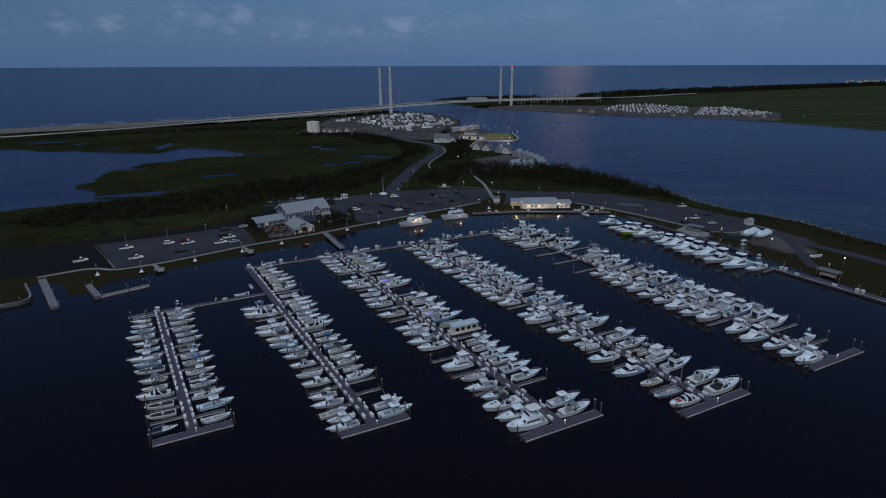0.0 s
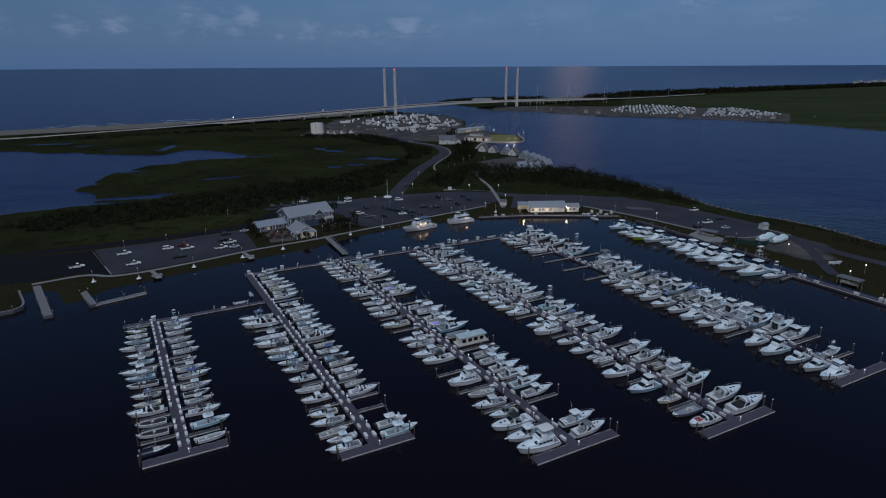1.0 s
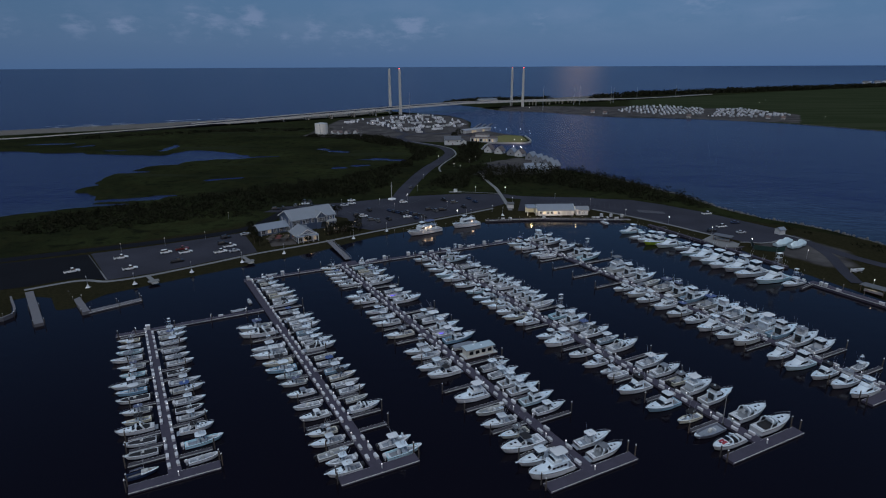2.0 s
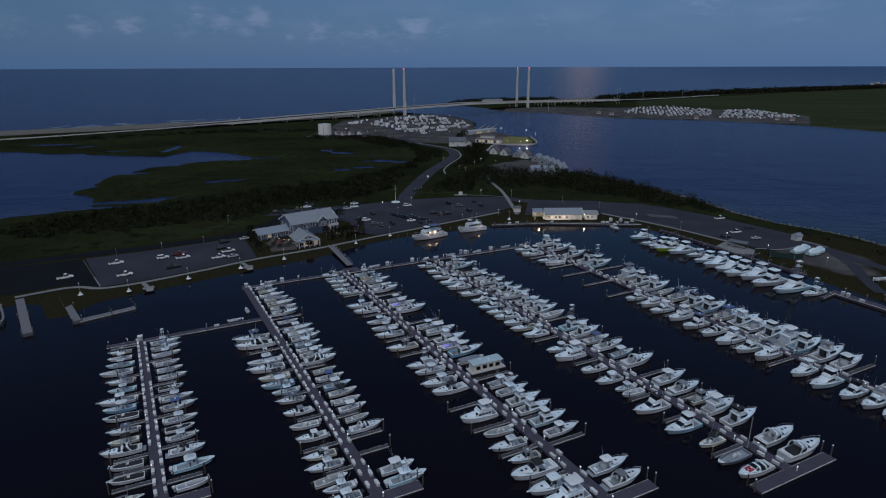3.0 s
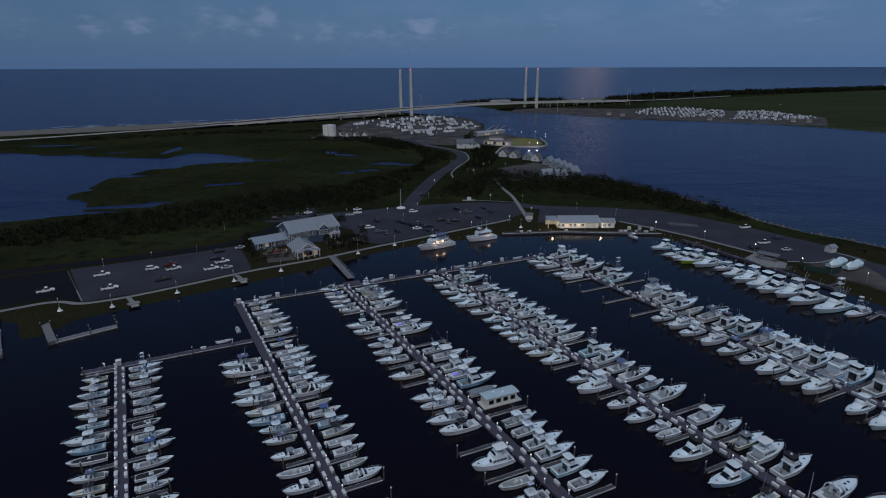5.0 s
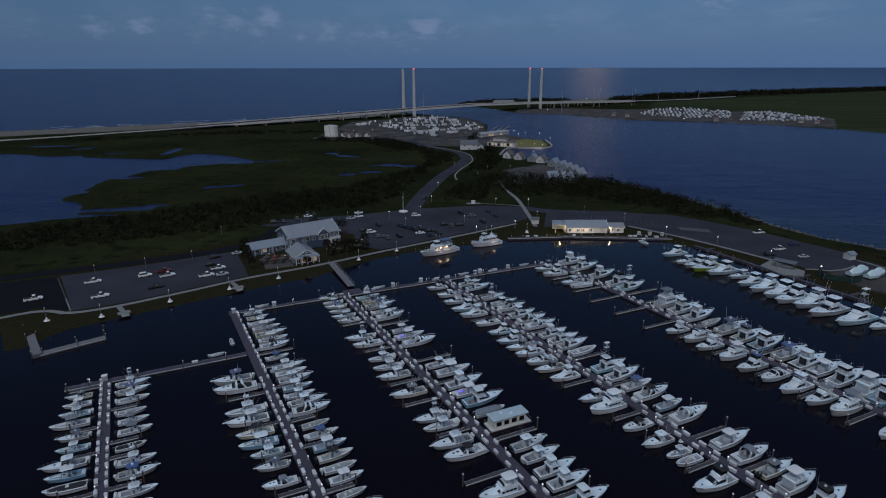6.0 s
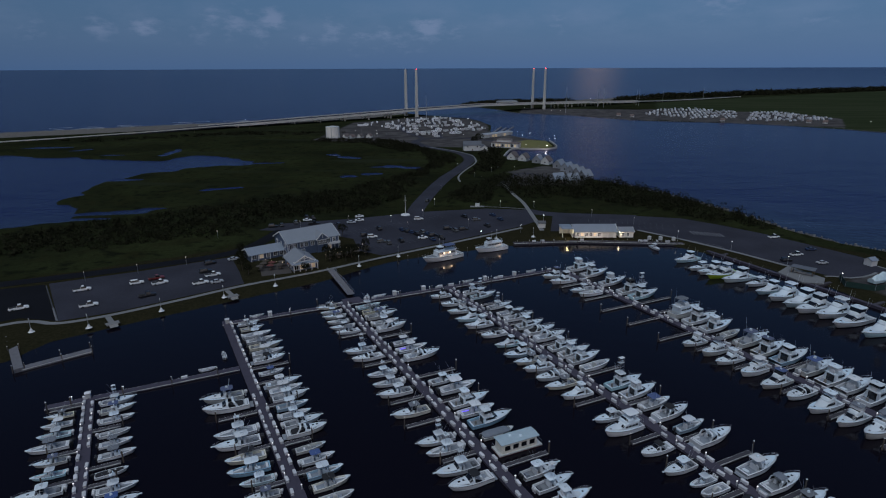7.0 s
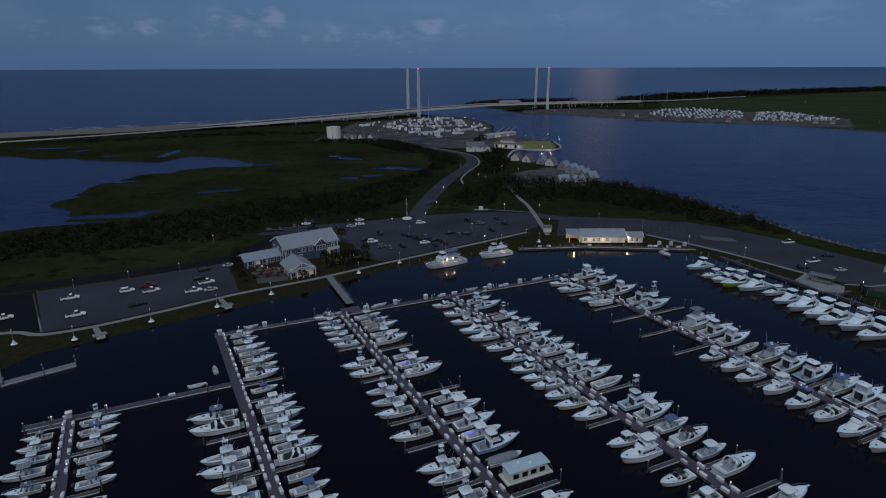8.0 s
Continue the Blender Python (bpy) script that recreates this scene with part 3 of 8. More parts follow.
for off, seed in ((9.0, 1), (22.0, 2), (40.0, 3)):
    surf(BEACH, off, seed)

# ---- the marina's plan ----
ALONG = Vector((-math.sin(radians(30)), math.cos(radians(30)), 0))
ACROSS = Vector((math.cos(radians(27)), math.sin(radians(27)), 0))
TURN_ACROSS, TURN_ALONG = 27.0, 120.0
HEADS_AT = {1: (-53.7, 108.9), 2: (-12.6, 111.4), 3: (31.2, 111.0), 4: (71.0, 120.0), 5: (115.0, 141.8)}
LENGTHS = {1: 80.0, 2: 131.0, 3: 151.0, 4: 158.0, 5: 156.0}
DECK_Z = 0.55


def at_dock(d, s, u, z=0.0):
    """The place s metres along a dock from its outer end and u metres across it."""
    return Vector((*HEADS_AT[d], z)) + s * ALONG + u * ACROSS


def lay(a, b, width, name, parent, deck, label="", edge=True, z=DECK_Z):
    """A floating walkway from a to b: deck boards on its float, pale rub strips along both edges."""
    a, b = Vector((a[0], a[1], 0)), Vector((b[0], b[1], 0))
    length = (b - a).length
    m = Matrix.Translation(a) @ Matrix.Rotation(math.atan2(b.y - a.y, b.x - a.x), 4, "Z")
    top = part(name, boxed(0, length, -width / 2, width / 2, -0.35, z), deck, parent, label)
    top.matrix_basis = m
    if edge:
        for side in (-1, 1):
            part("rub_strip", boxed(0, length, side * (width / 2 + 0.03) - 0.026, side * (width / 2 + 0.03) + 0.026, z - 0.22, z - 0.012), DOCK_EDGE, top)
    return top


def pile_thing():
    p = part("mooring_post", tubed([(0, 0, -1.5), (0, 0, 2.9)], 0.16, 8, 0.14), PILE)
    part("cap", tubed([(0, 0, 2.905), (0, 0, 3.0), (0, 0, 3.22)], 0.19, 8, 0.03), CAP, p, "white conical pile cap")
    return tagged(p, "weathered timber mooring post with white conical cap", "mooring post", "mooring posts of the marina")


def dock_box_thing():
    bm = boxed(-0.74, 0.74, -0.28, 0.28, 0, 0.48, 0.05, 0.04)
    loft(bm, [[(x, -w, 0.485), (x, -w, 0.54), (x, -w * 0.55, 0.62), (x, w * 0.55, 0.62), (x, w, 0.54), (x, w, 0.485)] for x, w in ((-0.78, 0.26), (-0.72, 0.33), (0.72, 0.33), (0.78, 0.26))])
    b = part("dock_box", bm, BOX_WHITE)
    return tagged(b, "white fibreglass dock box beside a slip", "dock box", "dock boxes along the piers")


def pedestal_thing():
    p = part("power_pedestal", boxed(-0.11, 0.11, -0.11, 0.11, 0, 0.95, 0.02, 0.02), BOX_WHITE)
    part("light_head", boxed(-0.12, 0.12, -0.12, 0.12, 0.955, 1.12, 0.03, 0.03), LAMP_COOL, p, "glowing white lamp head")
    return tagged(p, "white power pedestal with a lit lamp head", "power pedestal", "power pedestals along the piers")


PILE_THING, BOX_THING, PEDESTAL = pile_thing(), dock_box_thing(), pedestal_thing()
first_used = set()


def put_copy(thing, m):
    """The thing itself the first time, copies from then on."""
    if thing.name in first_used:
        twin = copy_thing(thing, m)
        twin.matrix_basis = m
        return twin
    first_used.add(thing.name)
    thing.matrix_basis = m
    return thing


def stand(thing, p, turn=0.0, scale=1.0):
    return put_copy(thing, Matrix.Translation(p) @ Matrix.Rotation(radians(turn), 4, "Z") @ Matrix.Scale(scale, 4))


# Fingers: metres along the dock, and their reach on each side.
FINGERS_L = {1: [(78, 8), (58, 6), (47.5, 6), (33.5, 6.5), (19.5, 8), (14.6, 8), (9.5, 8.4)], 2: [(73.5, 10), (59, 8), (46, 7), (34, 7), (21.8, 9), (12.5, 7)],
             3: [(151, 8), (124, 9), (104, 9), (83.5, 10), (73, 10.5), (58.5, 9), (42.2, 11.5), (32.2, 11), (21.8, 10.5), (11.8, 10)],
             4: [(146, 9), (119.5, 10), (105, 9), (90.5, 9), (74, 10), (57, 9), (48, 8), (36.5, 9), (26, 9), (12.2, 10)],
             5: [(141, 12), (127, 13), (117, 14.2), (105, 14.2), (92.5, 14.2), (83, 10), (70.9, 10), (57.5, 10), (45.4, 11), (33.5, 12), (23, 11), (11.4, 10)]}
FINGERS_R = {1: [(64.6, 7), (50, 7), (44, 6), (33.5, 7), (20.3, 8), (7.8, 8)], 2: [(95, 11), (86.5, 9), (74.7, 8), (58, 7), (47.2, 7), (31.3, 7), (22.0, 9), (15.9, 8)],
             3: [(119, 11), (92.4, 12), (79, 11), (52, 12), (31.2, 9), (20.7, 10.5)],
             4: [(138, 10), (120.3, 10), (104, 11), (84.5, 12.5), (69, 11), (53, 10), (44, 11), (31.5, 9)],
             5: [(116.5, 15.5), (108, 13), (94, 13), (82, 13), (65, 13), (48, 13), (33, 13), (20.9, 14), (10.0, 11)]}
WIDTH = {1: 2.6, 2: 2.7, 3: 2.7, 4: 2.7, 5: 2.7}
HEAD_REACH = {1: (-8.6, 8.6), 2: (-8.4, 8.6), 3: (-11.2, 11.2), 4: (-11.6, 11.6), 5: (-11.8, 12.0)}
rng = random.Random(11)
for d in HEADS_AT:
    pier = new("pier")
    tagged(pier, "long floating pier with dark grey board deck", "pier", "floating piers")
    pier.location = (0, 0, 0)
    lay(at_dock(d, 2.6, 0), at_dock(d, LENGTHS[d], 0), WIDTH[d], "walkway", pier, DOCK, edge=False)
    lay(at_dock(d, 1.3, HEAD_REACH[d][0]), at_dock(d, 1.3, HEAD_REACH[d][1]), 2.6, "pier_head", pier, DOCK, z=DECK_Z + 0.01)
    for side, rows in ((-1, FINGERS_L[d]), (1, FINGERS_R[d])):
        for s, reach in rows:
            lay(at_dock(d, s, side * (WIDTH[d] / 2 + 0.05)), at_dock(d, s, side * reach), 0.95, "finger", pier, FINGER, z=DECK_Z - 0.01)
            stand(PILE_THING, at_dock(d, s, side * (reach + 0.45)), 0)
    # boxes and pedestals down both edges
    for side in (-1, 1):
        s = 4.5 + rng.random()
        n = 0
        while s < LENGTHS[d] - 1.5:
            if rng.random() < 0.93 and not (d == 2 and side < 0 and s > 84):
                stand(BOX_THING, at_dock(d, s, side * (WIDTH[d] / 2 - 0.42), DECK_Z), TURN_ALONG + rng.uniform(-4, 4), rng.uniform(0.92, 1.1))
            if n % 3 == (1 if side > 0 else 2) and not (d == 2 and side < 0 and s > 84):
                stand(PEDESTAL, at_dock(d, s + 1.25, side * (WIDTH[d] / 2 - 0.3), DECK_Z), TURN_ALONG)
            s += rng.uniform(2.7, 4.3) if d < 3 else rng.uniform(3.2, 5.0)
            n += 1
    for u in HEAD_REACH[d]:
        stand(PILE_THING, at_dock(d, 1.3, u + math.copysign(0.4, u)), 0)
        stand(PILE_THING, at_dock(d, 3.1, u + math.copysign(0.1, u)), 0)
    stand(PEDESTAL, at_dock(d, 1.2, 0.6, DECK_Z + 0.01), TURN_ALONG)

pole = part("dock_pole", tubed([(0, 0, 0), (0, 0, 7.6)], 0.10, 8, 0.07), CONCRETE)
part("base_plate", boxed(-0.22, 0.22, -0.22, 0.22, -0.005, 0.06), STEEL, pole)
tagged(pole, "tall bare pale pole standing on the pier", "pole").matrix_basis = Matrix.Translation(at_dock(4, 10.9, -1.0, DECK_Z))
# Cross walks that tie the piers together.
LINKS = [((-102, 174.2), (-62.5, 194.8), 2.0), ((-78.5, 222.5), (-40.5, 241.2), 2.0), ((-41.5, 240.5), (35, 278), 2.2)]
linking = new("cross_walk")
tagged(linking, "narrow floating cross walk between the piers", "walkway")
for a, b, w in LINKS:
    lay(a, b, w, "walkway", linking, DOCK, z=DECK_Z - 0.02)
for a, b, w in LINKS:
    a, b = Vector((*a, 0)), Vector((*b, 0))
    side = Vector((-(b - a).y, (b - a).x, 0)).normalized()
    n = int((b - a).length / 11)
    for k in range(n):
        p = a + (b - a) * (k + 0.5) / n
        stand(PILE_THING, p - side * (w / 2 + 0.3), 0, 0.9)
        stand(PEDESTAL, p + side * (w / 2 - 0.25) + Vector((0, 0, DECK_Z - 0.02)), 0)
        if k % 2 == 0:
            stand(BOX_THING, p + side * (w / 2 - 0.45) + (b - a).normalized() * 3 + Vector((0, 0, DECK_Z - 0.02)), math.degrees(math.atan2((b - a).y, (b - a).x)))


def shed_thing():
    t = part("utility_cabinet", boxed(-0.7, 0.7, -0.7, 0.7, 0, 1.7, 0.02, 0.02), BOX_WHITE)
    part("roof", boxed(-0.85, 0.85, -0.85, 0.85, 1.705, 1.95, 0.5, 0.5), BOX_WHITE, t)
    part("door", boxed(-0.35, 0.35, -0.745, -0.705, 0.1, 1.5), GEL_AGED, t)
    return tagged(t, "white square utility cabinet on the floating dock", "cabinet", "utility cabinets on the docks")


SHED = shed_thing()
for x, y in ((-94.2, 178.8), (-77.0, 223.0), (-65.3, 229.2), (-26.7, 248.6), (-16.7, 253.8), (6, 264.8), (17.5, 270.4)):
    stand(SHED, (x, y, DECK_Z - 0.02), 27, 0.85)
for x, y in ((-36.0, 244.3), (-10.9, 256.6), (-6.8, 258.6), (12.0, 267.6)):
    stand(BOX_THING, (x, y, DECK_Z - 0.02), 27, 1.35)

# Gangway from the bank to the piers.
gang = new("gangway")
tagged(gang, "sloping metal gangway with handrails down to the docks", "gangway")
ga, gb = Vector((-55.0, 272.5, 1.40)), Vector((-42.2, 248.2, 0.72))
gl = (gb - ga).length
gm = look(ga, gb) @ pose(0, 0, 0, 90, 0, 90)
deck = part("deck", boxed(0, gl, -1.35, 1.35, -0.12, 0), BLEACHED, gang)
for side in (-1, 1):
    for h in (0.55, 1.05):
        part("rail", tubed([(0, side * 1.3, h), (gl, side * 1.3, h)], 0.035), ALLOY, deck)
    for k in range(8):
        part("post", tubed([(gl * k / 7, side * 1.3, 0.0), (gl * k / 7, side * 1.3, 1.05)], 0.03), ALLOY, deck)
deck.matrix_basis = Matrix.Translation(ga) @ Matrix.Rotation(math.atan2(gb.y - ga.y, gb.x - ga.x), 4, "Z") @ Matrix.Rotation(math.asin((ga.z - gb.z) / gl), 4, "Y")
tagged(part("landing", boxed(-3.2, 3.2, -2.0, 2.0, -0.35, DECK_Z + 0.03), DOCK), "square landing float at the foot of the gangway", "dock").matrix_basis = pose(-41.0, 243.4, 0, 0, 0, 27)

# ---- boats ----


class Hull:
    """A planing hull: stern at x = 0, bow at x = length, waterline at z = 0."""

    def __init__(self, length, beam, side, rise=0.45, full=2.3, flare=0.34):
        self.L, self.B, self.H, self.rise, self.full, self.flare = length, beam, side, rise, full, flare

    def half(self, x):
        t = min(max(x / self.L, 0), 1)
        fore = max(0.0, (t - 0.34) / 0.66)
        return self.B / 2 * (0.91 + 0.09 * min(t / 0.34, 1)) * (1 - fore**self.full) ** 0.72 + 0.03

    def sheer(self, x):
        t = x / self.L
        return self.H * (1 + self.rise * t**1.7)


def hull_part(h, parent, paint, cockpit, sole_z, rail=True):
    """The flared outer shell, gunwales, the inner walls of the cockpit (as far forward as cockpit) and the transom."""
    n = 20
    xs = [h.L * (1 - (1 - i / n) ** 1.25) for i in range(n + 1)]
    bm = bmesh.new()
    outer = []
    for x in xs:
        t = x / h.L
        w, z = h.half(x), h.sheer(x)
        bow = max(0.0, (t - 0.38) / 0.62)
        stem = max(0.0, (t - 0.72) / 0.28)
        keel = -0.45 + (0.45 + 0.1 * z) * stem**2
        side = []
        # from the sheer down: knuckle, topsides, chine, keel; the stem rakes aft below
        for f, narrow in ((1.0, 0.0), (0.86, 0.04), (0.5, 0.42), (0.14, 0.86)):
            y = w * (1 - (0.05 * (1 - f)) - h.flare * bow**1.3 * narrow)
            side.append((x - 0.11 * h.L * (1 - f) * bow**2.2, max(y, 0.02), max(z * f, keel)))
        side.append((x - 0.13 * h.L * bow**2.2, max(side[-1][1] * 0.86 - 0.02, 0.015), min(0.02, z * 0.1)))
        low = (x - 0.15 * h.L * bow**2.2, 0, keel)
        outer.append(side + [low] + [(a, -b, c) for a, b, c in side[::-1]])
    loft(bm, outer, closed=False, caps=False)
    bm.faces.new([bm.verts.new(p) for p in outer[0]])
    # gunwale and cockpit walls
    cut = [x for x in xs if x < cockpit] + [cockpit]
    lip = 0.20 if h.L < 10 else 0.28
    for side in (-1, 1):
        rows = []
        for x in cut:
            w, z = h.half(x), h.sheer(x)
            rows.append([(x, side * w, z), (x, side * (w - 0.05), z + 0.06), (x, side * max(w - lip, 0.02), z + 0.06), (x, side * max(w - lip - 0.04, 0.01), sole_z)])
        loft(bm, rows, closed=False, caps=False)
    w = h.half(0)
    box(bm, 0.0, 0.26, -w + 0.1, w - 0.1, sole_z, h.sheer(0) + 0.055)
    bmesh.ops.recalc_face_normals(bm, faces=bm.faces)
    shell = part("hull", bm, paint, parent, smooth=True)
    shell.data.set_sharp_from_angle(angle=radians(38))
    bm = bmesh.new()
    rows = [[(x, max(h.half(x) - lip - 0.02, 0.01), sole_z + 0.01), (x, -max(h.half(x) - lip - 0.02, 0.01), sole_z + 0.01)] for x in cut]
    loft(bm, rows, closed=False, caps=False)
    for f in bm.faces:
        f.normal_update()
        if f.normal.z < 0:
            f.normal_flip()
    part("cockpit_sole", bm, NONSKID_SHADED if paint is not HULL_NAVY else TEAK, parent)
    if rail:
        # black rubbing strake just under the sheer
        bm = bmesh.new()
        for side in (-1, 1):
            tube(bm, [(x - 0.004 * h.L * (x / h.L) ** 3, side * (h.half(x) + 0.012), h.sheer(x) - 0.09) for x in xs], 0.045, 4)
        part("rubbing_strake", bm, ENGINE_DARK, parent)
    return shell


def foredeck_part(h, parent, start, material=None, camber=0.12):
    """The white foredeck with its toe rail, and on it the textured walking panel."""
    n = 11
    bm, pad = bmesh.new(), bmesh.new()
    rows, inner = [], []
    for i in range(n + 1):
        x = start + (h.L - start) * i / n
        w, z = h.half(x), h.sheer(x)
        rows.append([(x, w, z), (x, w - min(0.04, w * 0.2), z + 0.09), (x, w - min(0.11, w * 0.4), z + 0.09), (x, w - min(0.13, w * 0.45), z + 0.05), (x, w * 0.5, z + 0.05 + camber * 0.72), (x, 0, z + 0.05 + camber)])
        rows[-1] += [(a, -b, c) for a, b, c in rows[-1][-2::-1]]
        if 0 < i < n:
            q = max(w - 0.30, w * 0.4)
            inner.append([(x, q, z + 0.068 + camber * 0.72 * (w - q) / (w * 0.5 + 0.01)), (x, q * 0.55, z + 0.068 + camber * 0.70), (x, 0, z + 0.068 + camber)])
            inner[-1] += [(a, -b, c) for a, b, c in inner[-1][-2::-1]]
    loft(bm, rows, closed=False, caps=False)
    lip = 0.24
    bm.faces.new([bm.verts.new(p) for p in [(start, h.half(start) - lip, 0.2), (start, -h.half(start) + lip, 0.2)] + rows[0][::-1]])
    bmesh.ops.recalc_face_normals(bm, faces=bm.faces)
    deck = part("foredeck", bm, GEL, parent, smooth=True)
    deck.data.set_sharp_from_angle(angle=radians(30))
    loft(pad, inner, closed=False, caps=False)
    for f in pad.faces:
        f.normal_update()
        if f.normal.z < 0:
            f.normal_flip()
    part("deck_panel", pad, material or DECK_SKY_TINT, parent, smooth=True)
    return deck


class Shell:
    """A moulded deckhouse: rows of (x, base, half width, height), round at its shoulders; a runs from 0 at one foot over the roof to pi at the other."""

    def __init__(self, rows, soft=0.42, lean=0.12):
        self.rows, self.soft, self.lean = rows, soft, lean

    def at(self, x, a):
        xs = [r[0] for r in self.rows]
        z0, w, hgt = (float(np.interp(x, xs, [r[k] for r in self.rows])) for k in (1, 2, 3))
        c, s = math.cos(a), math.sin(a)
        up = abs(s) ** self.soft
        return Vector((x, w * math.copysign(abs(c) ** self.soft, c) * (1 - self.lean * up), z0 + hgt * up))

    def body(self, name, material, parent, label=""):
        xs = []
        for r, q in zip(self.rows, self.rows[1:]):
            xs += [r[0], (r[0] + q[0]) / 2]
        xs.append(self.rows[-1][0])
        angles = [0, 0.04, 0.15, 0.35, 0.6, 0.85, 1.1, 1.35, math.pi / 2]
        angles += [math.pi - a for a in angles[-2::-1]]
        bm = bmesh.new()
        loft(bm, [[self.at(x, a) for a in angles] for x in xs], closed=False, caps=False)
        for x in (xs[0], xs[-1]):
            bm.faces.new([bm.verts.new(self.at(x, a)) for a in angles])
        bmesh.ops.recalc_face_normals(bm, faces=bm.faces)
        ob = part(name, bm, material, parent, label, smooth=True)
        ob.data.set_sharp_from_angle(angle=radians(42))
        return ob

    def pane(self, name, x0, x1, a0, a1, parent, material=None, slant=0.0, proud=0.025):
        """A pane that follows the shell between x0 and x1 and between two angles; slant: how far its upper edge is set back."""
        bm = bmesh.new()
        rows = []
        for i in range(5):
            row = []
            for j in range(5):
                v = j / 4
                x, a = x0 + (x1 - x0) * i / 4 - slant * v * (i / 4), a0 + (a1 - a0) * v
                d = 0.01
                n = (self.at(x + d, a) - self.at(x - d, a)).cross(self.at(x, a + d) - self.at(x, a - d))
                p = self.at(x, a)
                if n.length > 0:
                    n.normalize()
                    mid = p - Vector((x - 0.6, 0, p.z - 0.6))
                    p = p + n * (proud if n.dot(mid) > 0 else -proud)
                row.append(p)
            rows.append(row)
        loft(bm, rows, closed=False, caps=False)
        return part(name, bm, material or TINT, parent, smooth=True)

    def side_panes(self, name, x0, x1, a0, a1, parent, slant=0.0):
        self.pane(name, x0, x1, a0, a1, parent, slant=slant)
        self.pane(name, x0, x1, math.pi - a0, math.pi - a1, parent, slant=slant)

    def front_panes(self, name, x0, x1, spans, parent):
        for a0, a1 in spans:
            self.pane(name, x0, x1, a0, a1, parent)


def rail_part(h, parent, start, height=0.55):
    """The bow rail, a bent pipe on stanchions."""
    xs = [start + (h.L * 0.985 - start) * i / 9 for i in range(10)]
    port = [(x, max(h.half(x) - 0.1, 0.05), h.sheer(x) + 0.05 + height * min(1, 0.35 + 1.6 * i / 9)) for i, x in enumerate(xs)]
    line = port + [(h.L * 1.01, 0, h.sheer(h.L) + 0.1 + height)] + [(x, -y, z) for x, y, z in port[::-1]]
    bm = tubed(line, 0.02, 4)
    for x, y, z in line[::2]:
        tube(bm, [(x, y, z), (x, y * 0.99, h.sheer(min(x, h.L)))], 0.015, 4)
    part("bow_rail", bm, ALLOY, parent)


def hatch_parts(h, parent, places, top):
    for x, y in places:
        part("deck_hatch", boxed(x - 0.24, x + 0.24, y - 0.24, y + 0.24, top(x) - 0.05, top(x) + 0.05, 0.03, 0.03), TINT, parent, "smoked acrylic deck hatch")


def outboards(h, parent, count, cowl):
    for k in range(count):
        y = (k - (count - 1) / 2) * 0.72
        bm = bmesh.new()
        ring = [(math.cos(a), math.sin(a)) for a in [math.pi * (2 * q + 1) / 8 for q in range(8)]]
        loft(bm, [[(-0.36 - a + c * rx, y + s * ry, z) for c, s in ring] for z, a, rx, ry in ((0.60, 0.0, 0.26, 0.15), (0.78, 0.04, 0.38, 0.24), (1.12, 0.06, 0.40, 0.24), (1.30, 0.04, 0.33, 0.19), (1.38, 0.02, 0.18, 0.10))])
        box(bm, -0.5, -0.22, y - 0.08, y + 0.08, -0.5, 0.595)
        part("outboard_engine", bm, cowl, parent, smooth=True).data.set_sharp_from_angle(angle=radians(50))


def top_part(name, parent, x0, x1, half, z, material, crown=0.08, thick=0.09, label=""):
    """A hardtop or stretched canvas: crowned, with round corners in plan."""
    bm = bmesh.new()
    rows = []
    n = 10
    for i in range(n + 1):
        t = -math.cos(math.pi * i / n)
        x = (x0 + x1) / 2 + (x1 - x0) / 2 * t
        w = half * max(0.72, (1 - abs(t) ** 8) ** 0.28)
        lift = crown * (1 - t**4)
        rows.append([(x, w, z - thick), (x, w * 1.01, z - thick * 0.4), (x, w * 0.94, z + lift * 0.35), (x, w * 0.5, z + lift), (x, 0, z + lift * 1.25), (x, -w * 0.5, z + lift), (x, -w * 0.94, z + lift * 0.35), (x, -w * 1.01, z - thick * 0.4), (x, -w, z - thick), (x, 0, z - thick + 0.02)])
    loft(bm, rows)
    bmesh.ops.recalc_face_normals(bm, faces=bm.faces)
    ob = part(name, bm, material, parent, label, smooth=True)
    ob.data.set_sharp_from_angle(angle=radians(45))
    return ob


def whips(parent, places, length):
    for x, y, z, lean in places:
        part("antenna", tubed([(x, y, z), (x - lean, y * 1.1, z + length)], 0.028, 4, 0.014), GEL, parent)


def legs(parent, x0, x1, half, z0, z1, splay=0.12):
    """The welded pipe frame that carries a top: four legs and the hoops that join them."""
    bm = bmesh.new()
    for x in (x0, x1):
        tube(bm, [(x, half + splay, z0), (x, half, z1 - 0.12), (x, half - 0.12, z1), (x, -half + 0.12, z1), (x, -half, z1 - 0.12), (x, -half - splay, z0)], 0.03, 5)
    for side in (-1, 1):
        zc = z0 + (z1 - z0) * 0.62
        y = side * (half + splay * 0.38)
        tube(bm, [(x0, y, zc), (x1, y, zc)], 0.022, 4)
    part("pipe_frame", bm, ALLOY, parent)


def outrigger_pair(parent, x, half, z, length, out=0.5, back=0.32):
    for side in (-1, 1):
        part("outrigger", tubed([(x, side * half, z), (x - length * back, side * (half + out), z + length)], 0.026, 4, 0.012), ALLOY, parent)


def radar(parent, x, z):
    bm = tubed([(x, 0, z), (x, 0, z + 0.12), (x, 0, z + 0.3)], 0.3, 10, 0.24)
    part("radar_dome", bm, GEL, parent)


